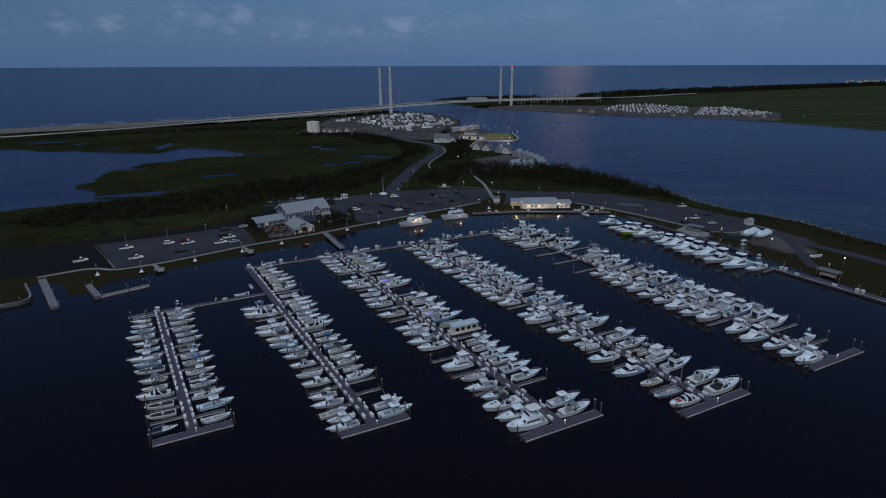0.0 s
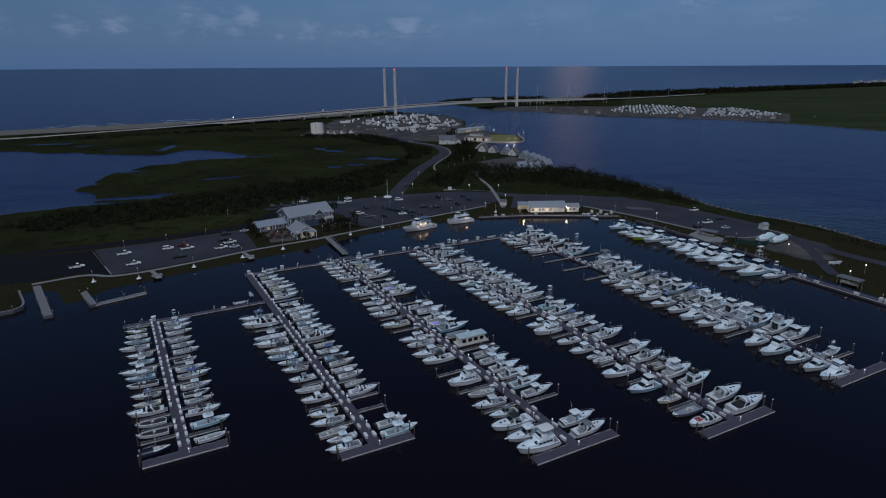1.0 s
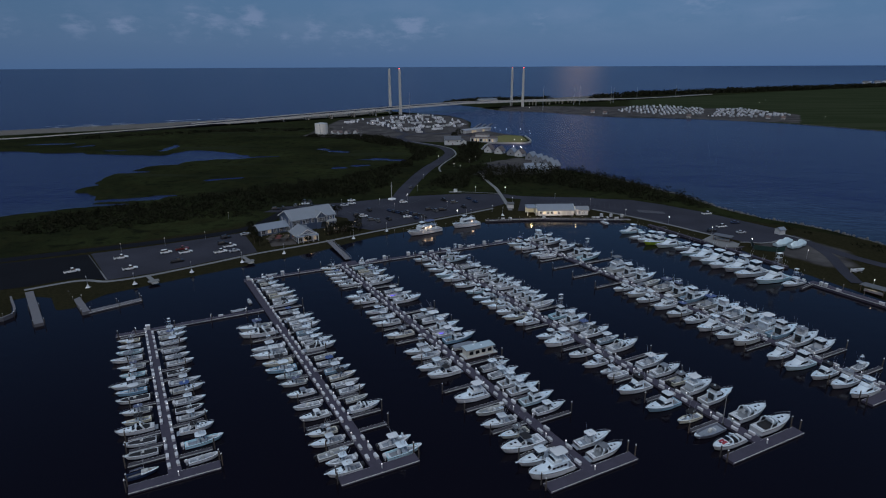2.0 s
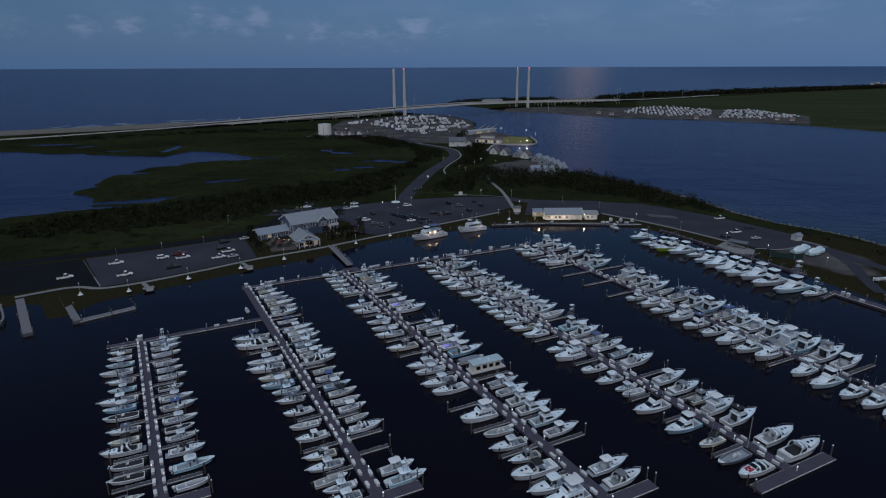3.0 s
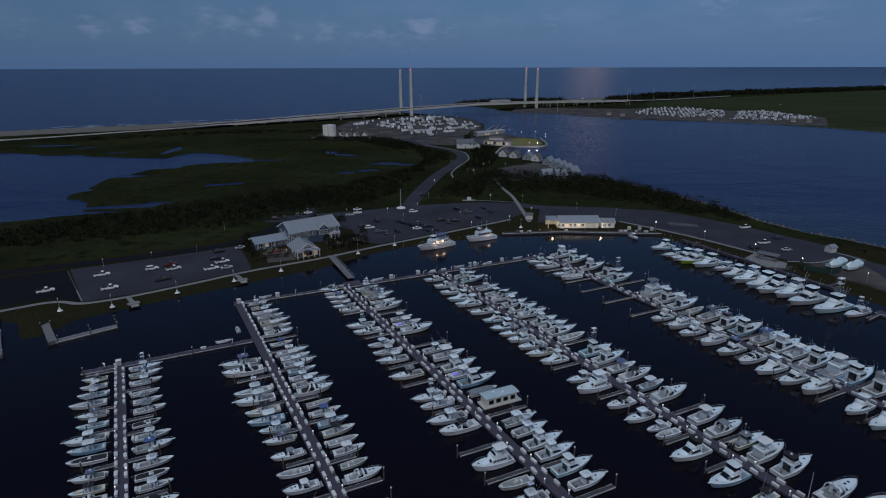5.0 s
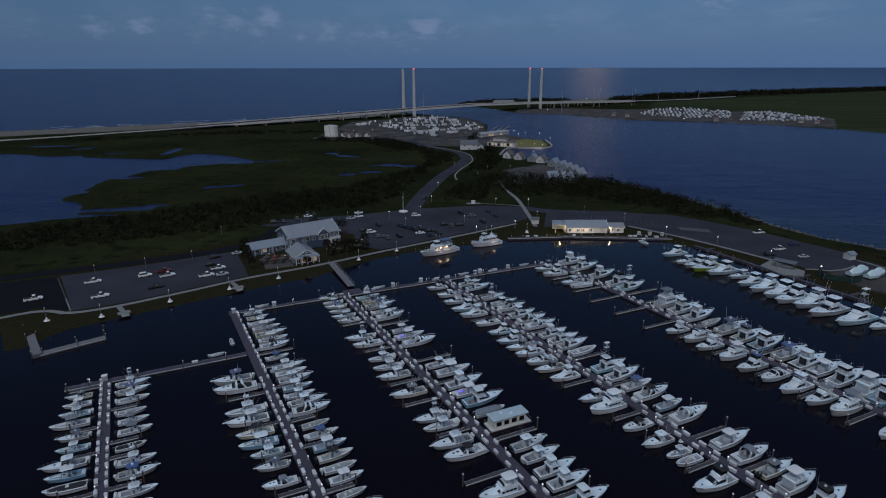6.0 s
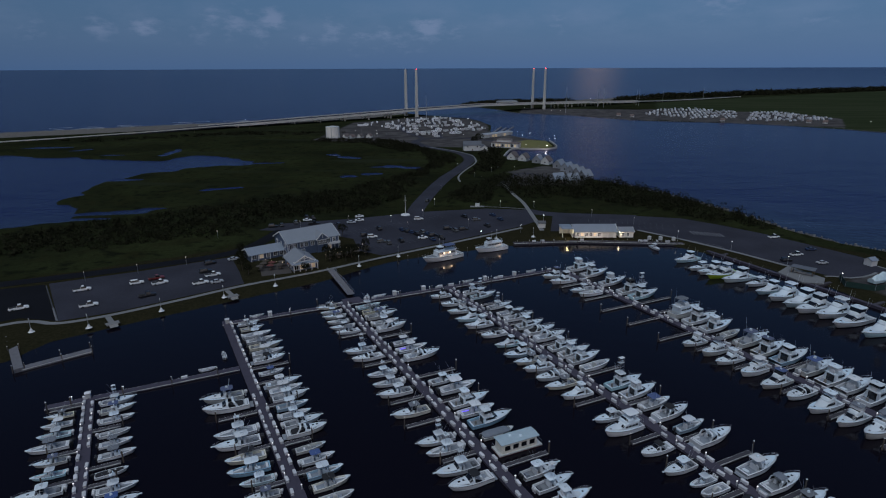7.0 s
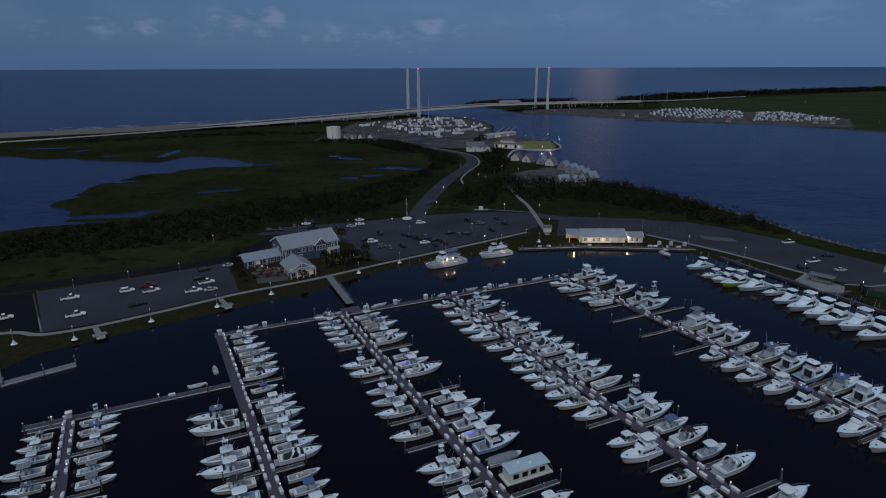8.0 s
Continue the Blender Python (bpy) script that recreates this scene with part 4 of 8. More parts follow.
def centre_console(length, paint, canvas, engines, cowl, seats=None, tower=False, lit=False):
    boat = new("centre_console_boat")
    h = Hull(length, length * 0.335, 0.80, 0.46, 2.5, 0.30)
    ck = length * 0.86
    sole = 0.40
    hull_part(h, boat, paint, ck, sole)
    foredeck_part(h, boat, ck, None, 0.05)
    cx = length * 0.42
    console = Shell([(cx, sole + 0.01, 0.5, 1.15), (cx + 0.5, sole + 0.01, 0.5, 1.2), (cx + 0.85, sole + 0.01, 0.48, 0.95), (cx + 1.2, sole + 0.01, 0.42, 0.55)], 0.3, 0.08)
    body = console.body("console", GEL, boat)
    console.front_panes("windscreen", cx + 0.5, cx + 0.82, [(0.5, math.pi - 0.5)], body)
    part("leaning_post", boxed(cx - 0.9, cx - 0.35, -0.55, 0.55, sole + 0.01, sole + 0.95, 0.08, 0.08), CANVAS_WHITE, boat)
    # horseshoe of bow seats, raised casting deck forward
    bm = bmesh.new()
    for side in (-1, 1):
        rows = []
        for i in range(6):
            x = cx + 1.5 + (ck - cx - 1.5) * i / 5
            w = max(h.half(x) - 0.27, 0.2)
            rows.append([(x, side * w, sole + 0.02), (x, side * w, sole + 0.47), (x, side * max(w - 0.5, 0.04), sole + 0.47), (x, side * max(w - 0.52, 0.03), sole + 0.02)])
        loft(bm, rows)
    bmesh.ops.recalc_face_normals(bm, faces=bm.faces)
    part("bow_seat", bm, seats or CANVAS_WHITE, boat)
    legs(boat, cx - 0.6, cx + 0.75, 0.74, sole, sole + 2.12)
    top_part("t_top", boat, cx - 1.25, cx + 1.25, length * 0.150, sole + 2.2, canvas, 0.06, 0.07)
    if tower:
        legs(boat, cx - 0.35, cx + 0.55, 0.42, sole + 2.25, sole + 4.0, 0.2)
        part("tower_platform", boxed(cx - 0.5, cx + 0.7, -0.5, 0.5, sole + 4.0, sole + 4.08), GEL, boat)
        part("tower_pod", boxed(cx + 0.1, cx + 0.5, -0.4, 0.4, sole + 4.09, sole + 4.75, 0.1, 0.05), GEL, boat)
    if tower or engines == 2:
        outrigger_pair(boat, cx + 0.2, 0.85, sole + 2.1, 3.6, 0.8, 0.5)
    part("stern_bench", boxed(0.3, 0.78, -h.B * 0.33, h.B * 0.33, sole + 0.02, sole + 0.46, 0.03, 0.03), CANVAS_WHITE, boat)
    if lit:
        for side in (-1, 1):
            part("cockpit_light", boxed(0.8, cx - 1.0, side * (h.B * 0.34) - 0.12, side * (h.B * 0.34) + 0.12, sole + 0.02, sole + 0.06), LAMP_VIOLET, boat, "glowing violet courtesy light strip")
    outboards(h, boat, engines, cowl)
    whips(boat, [(cx, 0.7, sole + 2.25, 0.5)], 2.4)
    return boat


def hardtop_cruiser(length, paint, top, engines, cowl, tower=False, curtain=False, lit=False):
    """A walkaround fishing boat with a small trunk cabin and a hardtop."""
    boat = new("walkaround_boat")
    h = Hull(length, length * 0.345, 0.88, 0.46, 2.5)
    ck, sole = length * 0.47, 0.45
    hull_part(h, boat, paint, ck, sole)
    foredeck_part(h, boat, ck, DECK_SKY_TINT, 0.06)
    w = h.B * 0.5
    base = h.sheer(ck) - 0.05
    trunk = Shell([(ck - 0.35, base, w * 0.74, 0.98), (ck + 0.15, base, w * 0.74, 0.96), (ck + 0.75, base, w * 0.72, 0.46), (length * 0.72, base + 0.1, w * 0.56, 0.36), (length * 0.83, h.sheer(length * 0.83), w * 0.30, 0.14)])
    cabin = trunk.body("trunk_cabin", GEL, boat)
    trunk.front_panes("windscreen", ck + 0.20, ck + 0.68, [(0.30, 1.02), (1.08, math.pi - 1.08), (math.pi - 1.02, math.pi - 0.30)], cabin)
    trunk.side_panes("cabin_window", ck + 0.75, length * 0.70, 0.06, 0.22, cabin, 0.15)
    hatch_parts(h, boat, [(length * 0.69, 0)], lambda x: trunk.at(x, math.pi / 2).z)
    part("engine_box", boxed(0.5, 1.35, -w * 0.42, w * 0.42, sole + 0.02, sole + 0.5, 0.06, 0.06), CANVAS_GREY if engines else GEL, boat)
    part("helm_seat", boxed(ck - 1.3, ck - 0.75, -w * 0.58, w * 0.58, sole + 0.02, sole + 1.0, 0.08, 0.06), CANVAS_WHITE, boat)
    zt = base + 1.72
    legs(boat, ck - 1.35, ck + 0.15, w * 0.64, h.H, zt - 0.05)
    if curtain:
        part("helm_curtain", boxed(ck - 0.9, ck + 0.22, -w * 0.66, w * 0.66, base + 0.6, zt - 0.1, 0.12, 0.05, back=0.02), TINT, boat)
    top_part("hardtop", boat, ck - 1.8, ck + 0.6, w * 0.78, zt, top, 0.07)
    if tower:
        legs(boat, ck - 1.0, ck - 0.1, 0.45, zt + 0.06, zt + 2.0, 0.25)
        part("tower_platform", boxed(ck - 1.1, ck + 0.1, -0.55, 0.55, zt + 2.0, zt + 2.08), GEL, boat)
        top_part("tower_shade", boat, ck - 1.1, ck + 0.1, 0.6, zt + 3.3, CANVAS_WHITE)
        legs(boat, ck - 1.0, ck, 0.5, zt + 2.09, zt + 3.25, 0.02)
    else:
        radar(boat, ck - 0.6, zt + 0.07)
    if tower or engines == 2:
        outrigger_pair(boat, ck - 0.3, w * 0.8, h.H + 1.2, 3.8, 0.4, 0.55)
    part("pulpit", boxed(length - 0.35, length + 0.55, -0.2, 0.2, h.sheer(length) + 0.05, h.sheer(length) + 0.13, 0.05, 0.03), GEL, boat)
    rail_part(h, boat, length * 0.55, 0.5)
    if lit:
        part("cockpit_light", boxed(1.5, ck - 1.4, -w * 0.6, w * 0.6, sole + 0.02, sole + 0.05), LAMP_VIOLET, boat, "glowing violet cockpit light")
    if engines:
        outboards(h, boat, engines, cowl)
    else:
        part("swim_platform", boxed(-0.65, -0.01, -w * 0.8, w * 0.8, 0.15, 0.24), NONSKID_SHADED, boat)
    whips(boat, [(ck - 0.8, w * 0.6, zt + 0.05, 0.5)], 2.3)
    return boat


def express_cruiser(length, paint, canvas, pad=None, cover=None):
    boat = new("express_cruiser")
    h = Hull(length, length * 0.335, 1.02, 0.34, 2.7, 0.3)
    ck, sole = length * 0.50, 0.55
    hull_part(h, boat, paint, ck, sole)
    foredeck_part(h, boat, ck, GEL, 0.12)
    w = h.B * 0.5
    base = h.sheer(ck) - 0.02
    trunk = Shell([(ck - 0.5, base, w * 0.88, 1.02), (ck - 0.1, base, w * 0.86, 1.0), (ck + 0.75, base, w * 0.82, 0.48), (length * 0.72, base + 0.08, w * 0.62, 0.42), (length * 0.82, h.sheer(length * 0.82), w * 0.40, 0.25), (length * 0.90, h.sheer(length * 0.9), w * 0.2, 0.1)], 0.5, 0.14)
    cabin = trunk.body("trunk_cabin", GEL, boat)
    trunk.front_panes("windscreen", ck - 0.06, ck + 0.66, [(0.24, 0.98), (1.04, math.pi - 1.04), (math.pi - 0.98, math.pi - 0.24)], cabin)
    trunk.side_panes("side_window", ck + 0.8, length * 0.74, 0.05, 0.17, cabin, 0.2)
    for side in (-1, 1):
        bm = bmesh.new()
        loft(bm, [[(ck - 1.9, side * (w - 0.14), h.H + 0.05), (ck - 0.45, side * w * 0.86, base)], [(ck - 1.8, side * (w - 0.18), h.H + 0.3), (ck - 0.45, side * w * 0.80, base + 0.85)]], closed=False, caps=False)
        part("side_screen", bm, TINT, boat)
    # the raked arch over the cockpit
    ax = ck - length * 0.17
    bm = bmesh.new()
    line = [(ax - 0.7, w - 0.2, h.H + 0.05), (ax - 0.15, w * 0.86, h.H + 1.0), (ax + 0.1, w * 0.6, h.H + 1.3), (ax + 0.14, 0, h.H + 1.38)]
    line = line + [(x, -y, z) for x, y, z in line[-2::-1]]
    loft(bm, [[(x - 0.2, y, z), (x + 0.25, y, z), (x + 0.22, y * 0.97, z - 0.12), (x - 0.17, y * 0.97, z - 0.12)] for x, y, z in line])
    bmesh.ops.recalc_face_normals(bm, faces=bm.faces)
    part("radar_arch", bm, GEL, boat)
    if canvas:
        top_part("bimini", boat, ax - 0.2, ck + 0.15, w * 0.76, h.H + 1.46, canvas, 0.08, 0.05)
    else:
        radar(boat, ax + 0.14, h.H + 1.36)
    if cover:
        top_part("cockpit_cover", boat, 1.1, ck - 0.45, w * 0.74, h.H + 0.12, cover, 0.12, 0.1, "taut black cockpit cover")
    else:
        for y in (w * 0.42, -w * 0.42):
            part("helm_seat", boxed(ck - 1.3, ck - 0.85, y - 0.32, y + 0.32, sole + 0.02, sole + 0.8, 0.1, 0.08), CANVAS_WHITE, boat)
    bm = bmesh.new()
    box(bm, 0.35, 0.95, -w * 0.78, w * 0.78, sole + 0.02, sole + 0.55, 0.05, 0.05)
    box(bm, 0.96, 2.0, w * 0.40, w * 0.80, sole + 0.02, sole + 0.5, 0.05, 0.05)
    part("lounge_seat", bm, CANVAS_WHITE, boat)
    part("swim_platform", boxed(-0.85, -0.01, -w * 0.82, w * 0.82, 0.22, 0.34, 0.04, 0.1), NONSKID_SHADED, boat)
    hatch_parts(h, boat, [(length * 0.66, 0), (length * 0.76, 0)], lambda x: trunk.at(x, math.pi / 2).z)
    if pad:
        for side in (-1, 1):
            z = trunk.at(length * 0.66, 1.1).z
            part("sun_pad", boxed(length * 0.59, length * 0.76, side * w * 0.28 - 0.36, side * w * 0.28 + 0.36, z - 0.12, z + 0.1, 0.08, 0.06), pad, boat, "red sun pad on the foredeck")
    rail_part(h, boat, length * 0.52, 0.5)
    return boat


def convertible(length, paint, top=None, tower=False, enclosure=None, glazed=True):
    """A sport fishing yacht: high flared bow, raked deckhouse, flybridge, open cockpit aft."""
    boat = new("sport_fishing_yacht")
    h = Hull(length, length * 0.345, 1.08, 0.78, 2.35, 0.42)
    ck, sole = length * 0.29, 0.45
    hull_part(h, boat, paint, ck, sole)
    foredeck_part(h, boat, ck, DECK_SKY_TINT, 0.10)
    w = h.B * 0.5
    hz = h.H + 1.62
    b0 = h.sheer(ck) - 0.02
    salon = Shell([(ck - 0.05, b0, w * 0.86, hz - b0), (length * 0.48, b0, w * 0.85, hz - b0), (length * 0.535, b0, w * 0.80, hz - b0 - 0.16), (length * 0.60, b0, w * 0.72, (hz - b0) * 0.60), (length * 0.67, b0 + 0.2, w * 0.58, (hz - b0) * 0.30), (length * 0.75, h.sheer(length * 0.75), w * 0.36, 0.16)], 0.36, 0.12)
    house = salon.body("deckhouse", GEL, boat)
    salon.side_panes("side_window", ck + 0.55, length * 0.60, 0.09, 0.50, house, length * 0.06)
    if glazed:
        salon.front_panes("front_window", length * 0.530, length * 0.628, [(0.50, 1.0), (1.06, math.pi - 1.06), (math.pi - 1.0, math.pi - 0.50)], house)
    part("saloon_door", boxed(ck - 0.09, ck - 0.055, -w * 0.5, w * 0.5, sole + 0.1, hz - 0.25), TINT, house)
    # flybridge
    fx0, fx1 = ck - 0.35, length * 0.49
    fly = part("flybridge", boxed(fx0, fx1 - 0.2, -w * 0.80, w * 0.80, hz - 0.02, hz + 0.12, 0.1, 0.06), GEL, boat)
    brow = Shell([(fx1 - 1.9, hz + 0.1, w * 0.78, 0.9), (fx1 - 0.75, hz + 0.08, w * 0.76, 0.95), (fx1 - 0.1, hz + 0.02, w * 0.64, 0.72), (fx1 + 0.4, hz - 0.1, w * 0.46, 0.2)], 0.36, 0.06)
    front = brow.body("bridge_coaming", GEL, fly)
    brow.front_panes("bridge_screen", fx1 - 0.68, fx1 - 0.30, [(0.55, math.pi - 0.55)], front)
    part("helm_console", boxed(fx0 + 0.9, fx0 + 1.4, -0.6, 0.6, hz + 0.125, hz + 1.05, 0.1, 0.05), GEL, fly)
    part("helm_bench", boxed(fx0 + 0.3, fx0 + 0.7, -0.75, 0.75, hz + 0.125, hz + 0.95, 0.05, 0.05), CANVAS_WHITE, fly)
    tz = hz + 1.95
    legs(fly, fx0 + 0.3, fx1 - 0.85, w * 0.60, hz + 0.12, tz - 0.05, 0.12)
    top_part("hardtop", boat, fx0 - 0.05, fx1 - 0.35, w * 0.76, tz, top or GEL, 0.09)
    if enclosure:
        part("clear_enclosure", boxed(fx0 + 0.6, fx1 - 0.45, -w * 0.69, w * 0.69, hz + 0.98, tz - 0.1, 0.22, 0.05, back=0.0), enclosure, fly)
    if tower:
        legs(boat, fx0 + 0.5, fx1 - 1.0, 0.5, tz + 0.1, tz + 3.2, 0.55)
        for z in (tz + 1.2, tz + 2.2):
            s = 0.5 + 0.55 * (1 - (z - tz) / 3.2)
            bm = tubed([(fx0 + 0.5, -s, z), (fx0 + 0.5, s, z), (fx1 - 1.0, s, z), (fx1 - 1.0, -s, z), (fx0 + 0.5, -s, z)], 0.03, 4)
            part("tower_brace", bm, ALLOY, boat)
        part("tower_platform", boxed(fx0 + 0.4, fx1 - 0.9, -0.6, 0.6, tz + 3.2, tz + 3.3), GEL, boat)
        part("tower_pod", boxed(fx1 - 1.6, fx1 - 1.1, -0.4, 0.4, tz + 3.31, tz + 4.0, 0.1, 0.05), GEL, boat)
        top_part("tower_shade", boat, fx0 + 0.3, fx1 - 0.8, 0.7, tz + 4.9, CANVAS_WHITE)
        legs(boat, fx0 + 0.4, fx1 - 0.9, 0.6, tz + 3.31, tz + 4.85, 0.02)
    else:
        radar(boat, fx0 + 1.2, tz + 0.1)
    part("bait_locker", boxed(0.28, 0.62, -w * 0.7, w * 0.7, sole + 0.02, h.H - 0.05), GEL, boat)
    part("fighting_chair", boxed(ck * 0.42, ck * 0.42 + 0.5, -0.3, 0.3, sole + 0.02, sole + 1.0, 0.1, 0.06), TEAK, boat)
    part("bow_pulpit", boxed(length - 0.4, length + 0.5, -0.18, 0.18, h.sheer(length) + 0.06, h.sheer(length) + 0.16, 0.05, 0.03), GEL, boat)
    hatch_parts(h, boat, [(length * 0.81, 0)], lambda x: h.sheer(x) + 0.18)
    rail_part(h, boat, length * 0.66, 0.55)
    outrigger_pair(boat, length * 0.42, w * 0.86, h.H + 1.2, 5.0, 0.55, 0.36)
    whips(boat, [(fx0 + 0.3, w * 0.55, tz + 0.1, 0.3)], 2.6)
    return boat


def motor_yacht(length, paint, top=None):
    """A cabin cruiser with a long deckhouse, an upper bridge and a roofed aft deck."""
    boat = new("motor_yacht")
    h = Hull(length, length * 0.36, 1.3, 0.6, 2.6)
    ck, sole = length * 0.16, 0.8
    hull_part(h, boat, paint, ck, sole)
    foredeck_part(h, boat, ck, DECK_SKY_TINT, 0.12)
    w = h.B * 0.5
    hz = h.H + 1.75
    b0 = h.sheer(ck)
    hx0 = ck + 0.02
    salon = Shell([(hx0, b0, w * 0.86, hz - b0), (length * 0.52, b0, w * 0.84, hz - b0), (length * 0.555, b0, w * 0.80, hz - b0 - 0.15), (length * 0.615, b0, w * 0.74, (hz - b0) * 0.58), (length * 0.70, b0 + 0.15, w * 0.58, 0.55), (length * 0.80, h.sheer(length * 0.8), w * 0.38, 0.2)], 0.28, 0.08)
    house = salon.body("deckhouse", GEL, boat)
    span = length * 0.36
    for k in range(4):
        x = hx0 + 0.4 + k * span / 4
        salon.side_panes("cabin_window", x, x + span / 4 - 0.22, 0.04, 0.26, house)
    salon.front_panes("front_window", length * 0.562, length * 0.608, [(0.42, 0.92), (1.0, 1.5), (math.pi - 1.5, math.pi - 1.0), (math.pi - 0.92, math.pi - 0.42)], house)
    fly = part("upper_bridge", boxed(hx0 - 0.5, length * 0.51, -w * 0.84, w * 0.84, hz - 0.02, hz + 0.12, 0.06, 0.06), GEL, boat)
    brow = Shell([(length * 0.32, hz + 0.1, w * 0.78, 0.9), (length * 0.45, hz + 0.08, w * 0.76, 0.92), (length * 0.50, hz, w * 0.66, 0.6), (length * 0.525, hz - 0.05, w * 0.5, 0.2)], 0.3, 0.06)
    front = brow.body("bridge_coaming", GEL, fly)
    brow.front_panes("bridge_screen", length * 0.455, length * 0.495, [(0.35, math.pi - 0.35)], front)
    part("bridge_bench", boxed(hx0 + 0.3, hx0 + 0.9, -w * 0.6, w * 0.6, hz + 0.125, hz + 0.65, 0.05, 0.05), CANVAS_WHITE, fly)
    legs(fly, hx0 + 0.2, length * 0.40, w * 0.66, hz + 0.12, hz + 2.02, 0.08)
    top_part("bimini_top", boat, hx0 - 0.1, length * 0.46, w * 0.77, hz + 2.1, top or CANVAS_WHITE, 0.09)
    part("swim_platform", boxed(-0.8, -0.01, -w * 0.8, w * 0.8, 0.25, 0.36, 0.04, 0.1), NONSKID_SHADED, boat)
    legs(boat, 0.3, 0.9, w * 0.78, h.H, hz, 0.02)
    hatch_parts(h, boat, [(length * 0.84, 0)], lambda x: h.sheer(x) + 0.19)
    rail_part(h, boat, length * 0.5, 0.65)
    whips(boat, [(hx0 + 0.4, w * 0.5, hz + 2.1, 0.2)], 2.6)
    return boat


def skiff(length, paint, engines, cowl, cover=None, cover_width=0.47):
    boat = new("open_skiff")
    h = Hull(length, length * 0.34, 0.72, 0.42, 2.6, 0.26)
    hull_part(h, boat, paint, length * 0.88, 0.3, length > 6)
    foredeck_part(h, boat, length * 0.88, GEL_AGED, 0.04)
    cx = length * 0.4
    Shell([(cx, 0.31, 0.36, 0.95), (cx + 0.45, 0.31, 0.36, 0.9), (cx + 0.8, 0.31, 0.30, 0.45)], 0.3, 0.08).body("console", GEL_AGED, boat)
    part("bench_seat", boxed(length * 0.25, length * 0.25 + 0.45, -0.5, 0.5, 0.31, 0.8, 0.05, 0.05), CANVAS_WHITE, boat)
    part("bow_locker", boxed(length * 0.66, length * 0.82, -0.42, 0.42, 0.31, 0.62, 0.06, 0.06), NONSKID_SHADED, boat)
    if cover:
        top_part("boat_cover", boat, 0.15, length * 0.84, h.B * cover_width, 1.0 if cover_width > 0.4 else 0.86, cover, 0.35 if cover_width > 0.4 else 0.1, 0.2)
    outboards(h, boat, engines, cowl)
    return boat


def houseboat(length):
    boat = new("houseboat")
    w = 2.2
    part("pontoon_hull", boxed(0, length, -w, w, -0.3, 0.45, 0.1, 0.05), GEL_AGED, boat)
    cabin = part("cabin", boxed(0.9, length - 1.5, -w + 0.35, w - 0.35, 0.455, 2.75, 0.05, 0.05), CREAM, boat)
    for side in (-1, 1):
        for k in range(4):
            x = 1.6 + k * (length - 4.2) / 3.4
            part("cabin_window", boxed(x, x + 1.35, side * (w - 0.36) - 0.05, side * (w - 0.36) + 0.05, 1.15, 2.2), TINT, cabin)
    part("end_window", boxed(length - 1.56, length - 1.48, -0.9, 0.9, 1.2, 2.2), TINT, cabin)
    bm = bmesh.new()
    loft(bm, [[(x, w - 0.1, 2.75), (x, w - 0.1, 2.85), (x, 0, 2.97), (x, -w + 0.1, 2.85), (x, -w + 0.1, 2.75)] for x in (0.5, length - 0.9)])
    bmesh.ops.recalc_face_normals(bm, faces=bm.faces)
    part("roof", bm, HOUSEBOAT_ROOF, boat)
    for x, y in ((length * 0.35, 0.6), (length * 0.55, -0.5)):
        part("roof_hatch", boxed(x - 0.35, x + 0.35, y - 0.3, y + 0.3, 2.9, 3.2, 0.05, 0.05), GEL, boat)
    for x in (0.2, length - 0.25):
        part("deck_rail", tubed([(x, -w + 0.1, 0.45), (x, -w + 0.1, 1.4), (x, w - 0.1, 1.4), (x, w - 0.1, 0.45)], 0.03, 5), ALLOY, boat)
    return boat


def sail_boat(length):
    boat = new("day_sailer")
    h = Hull(length, length * 0.31, 0.8, 0.3, 2.0)
    hull_part(h, boat, HULL_NAVY, length * 0.45, 0.3)
    foredeck_part(h, boat, length * 0.45, TEAK, 0.15)
    part("coachroof", boxed(length * 0.45, length * 0.7, -0.6, 0.6, 0.9, 1.35, 0.4, 0.12, back=0.05), GEL_AGED, boat)
    part("mast", tubed([(length * 0.55, 0, 0.8), (length * 0.55, 0, length * 1.15)], 0.06, 6, 0.04), ALLOY, boat)
    part("boom", tubed([(length * 0.54, 0, 1.9), (length * 0.12, 0, 1.75)], 0.06, 6), ALLOY, boat)
    part("furled_sail", tubed([(length * 0.52, 0, 2.05), (length * 0.3, 0, 2.0), (length * 0.14, 0, 1.88)], 0.13, 6), CANVAS_BLUE, boat)
    return boat


def boat_kind(make, label, category, scale_of):
    return tagged(make, label, category, "boats in the marina"), scale_of


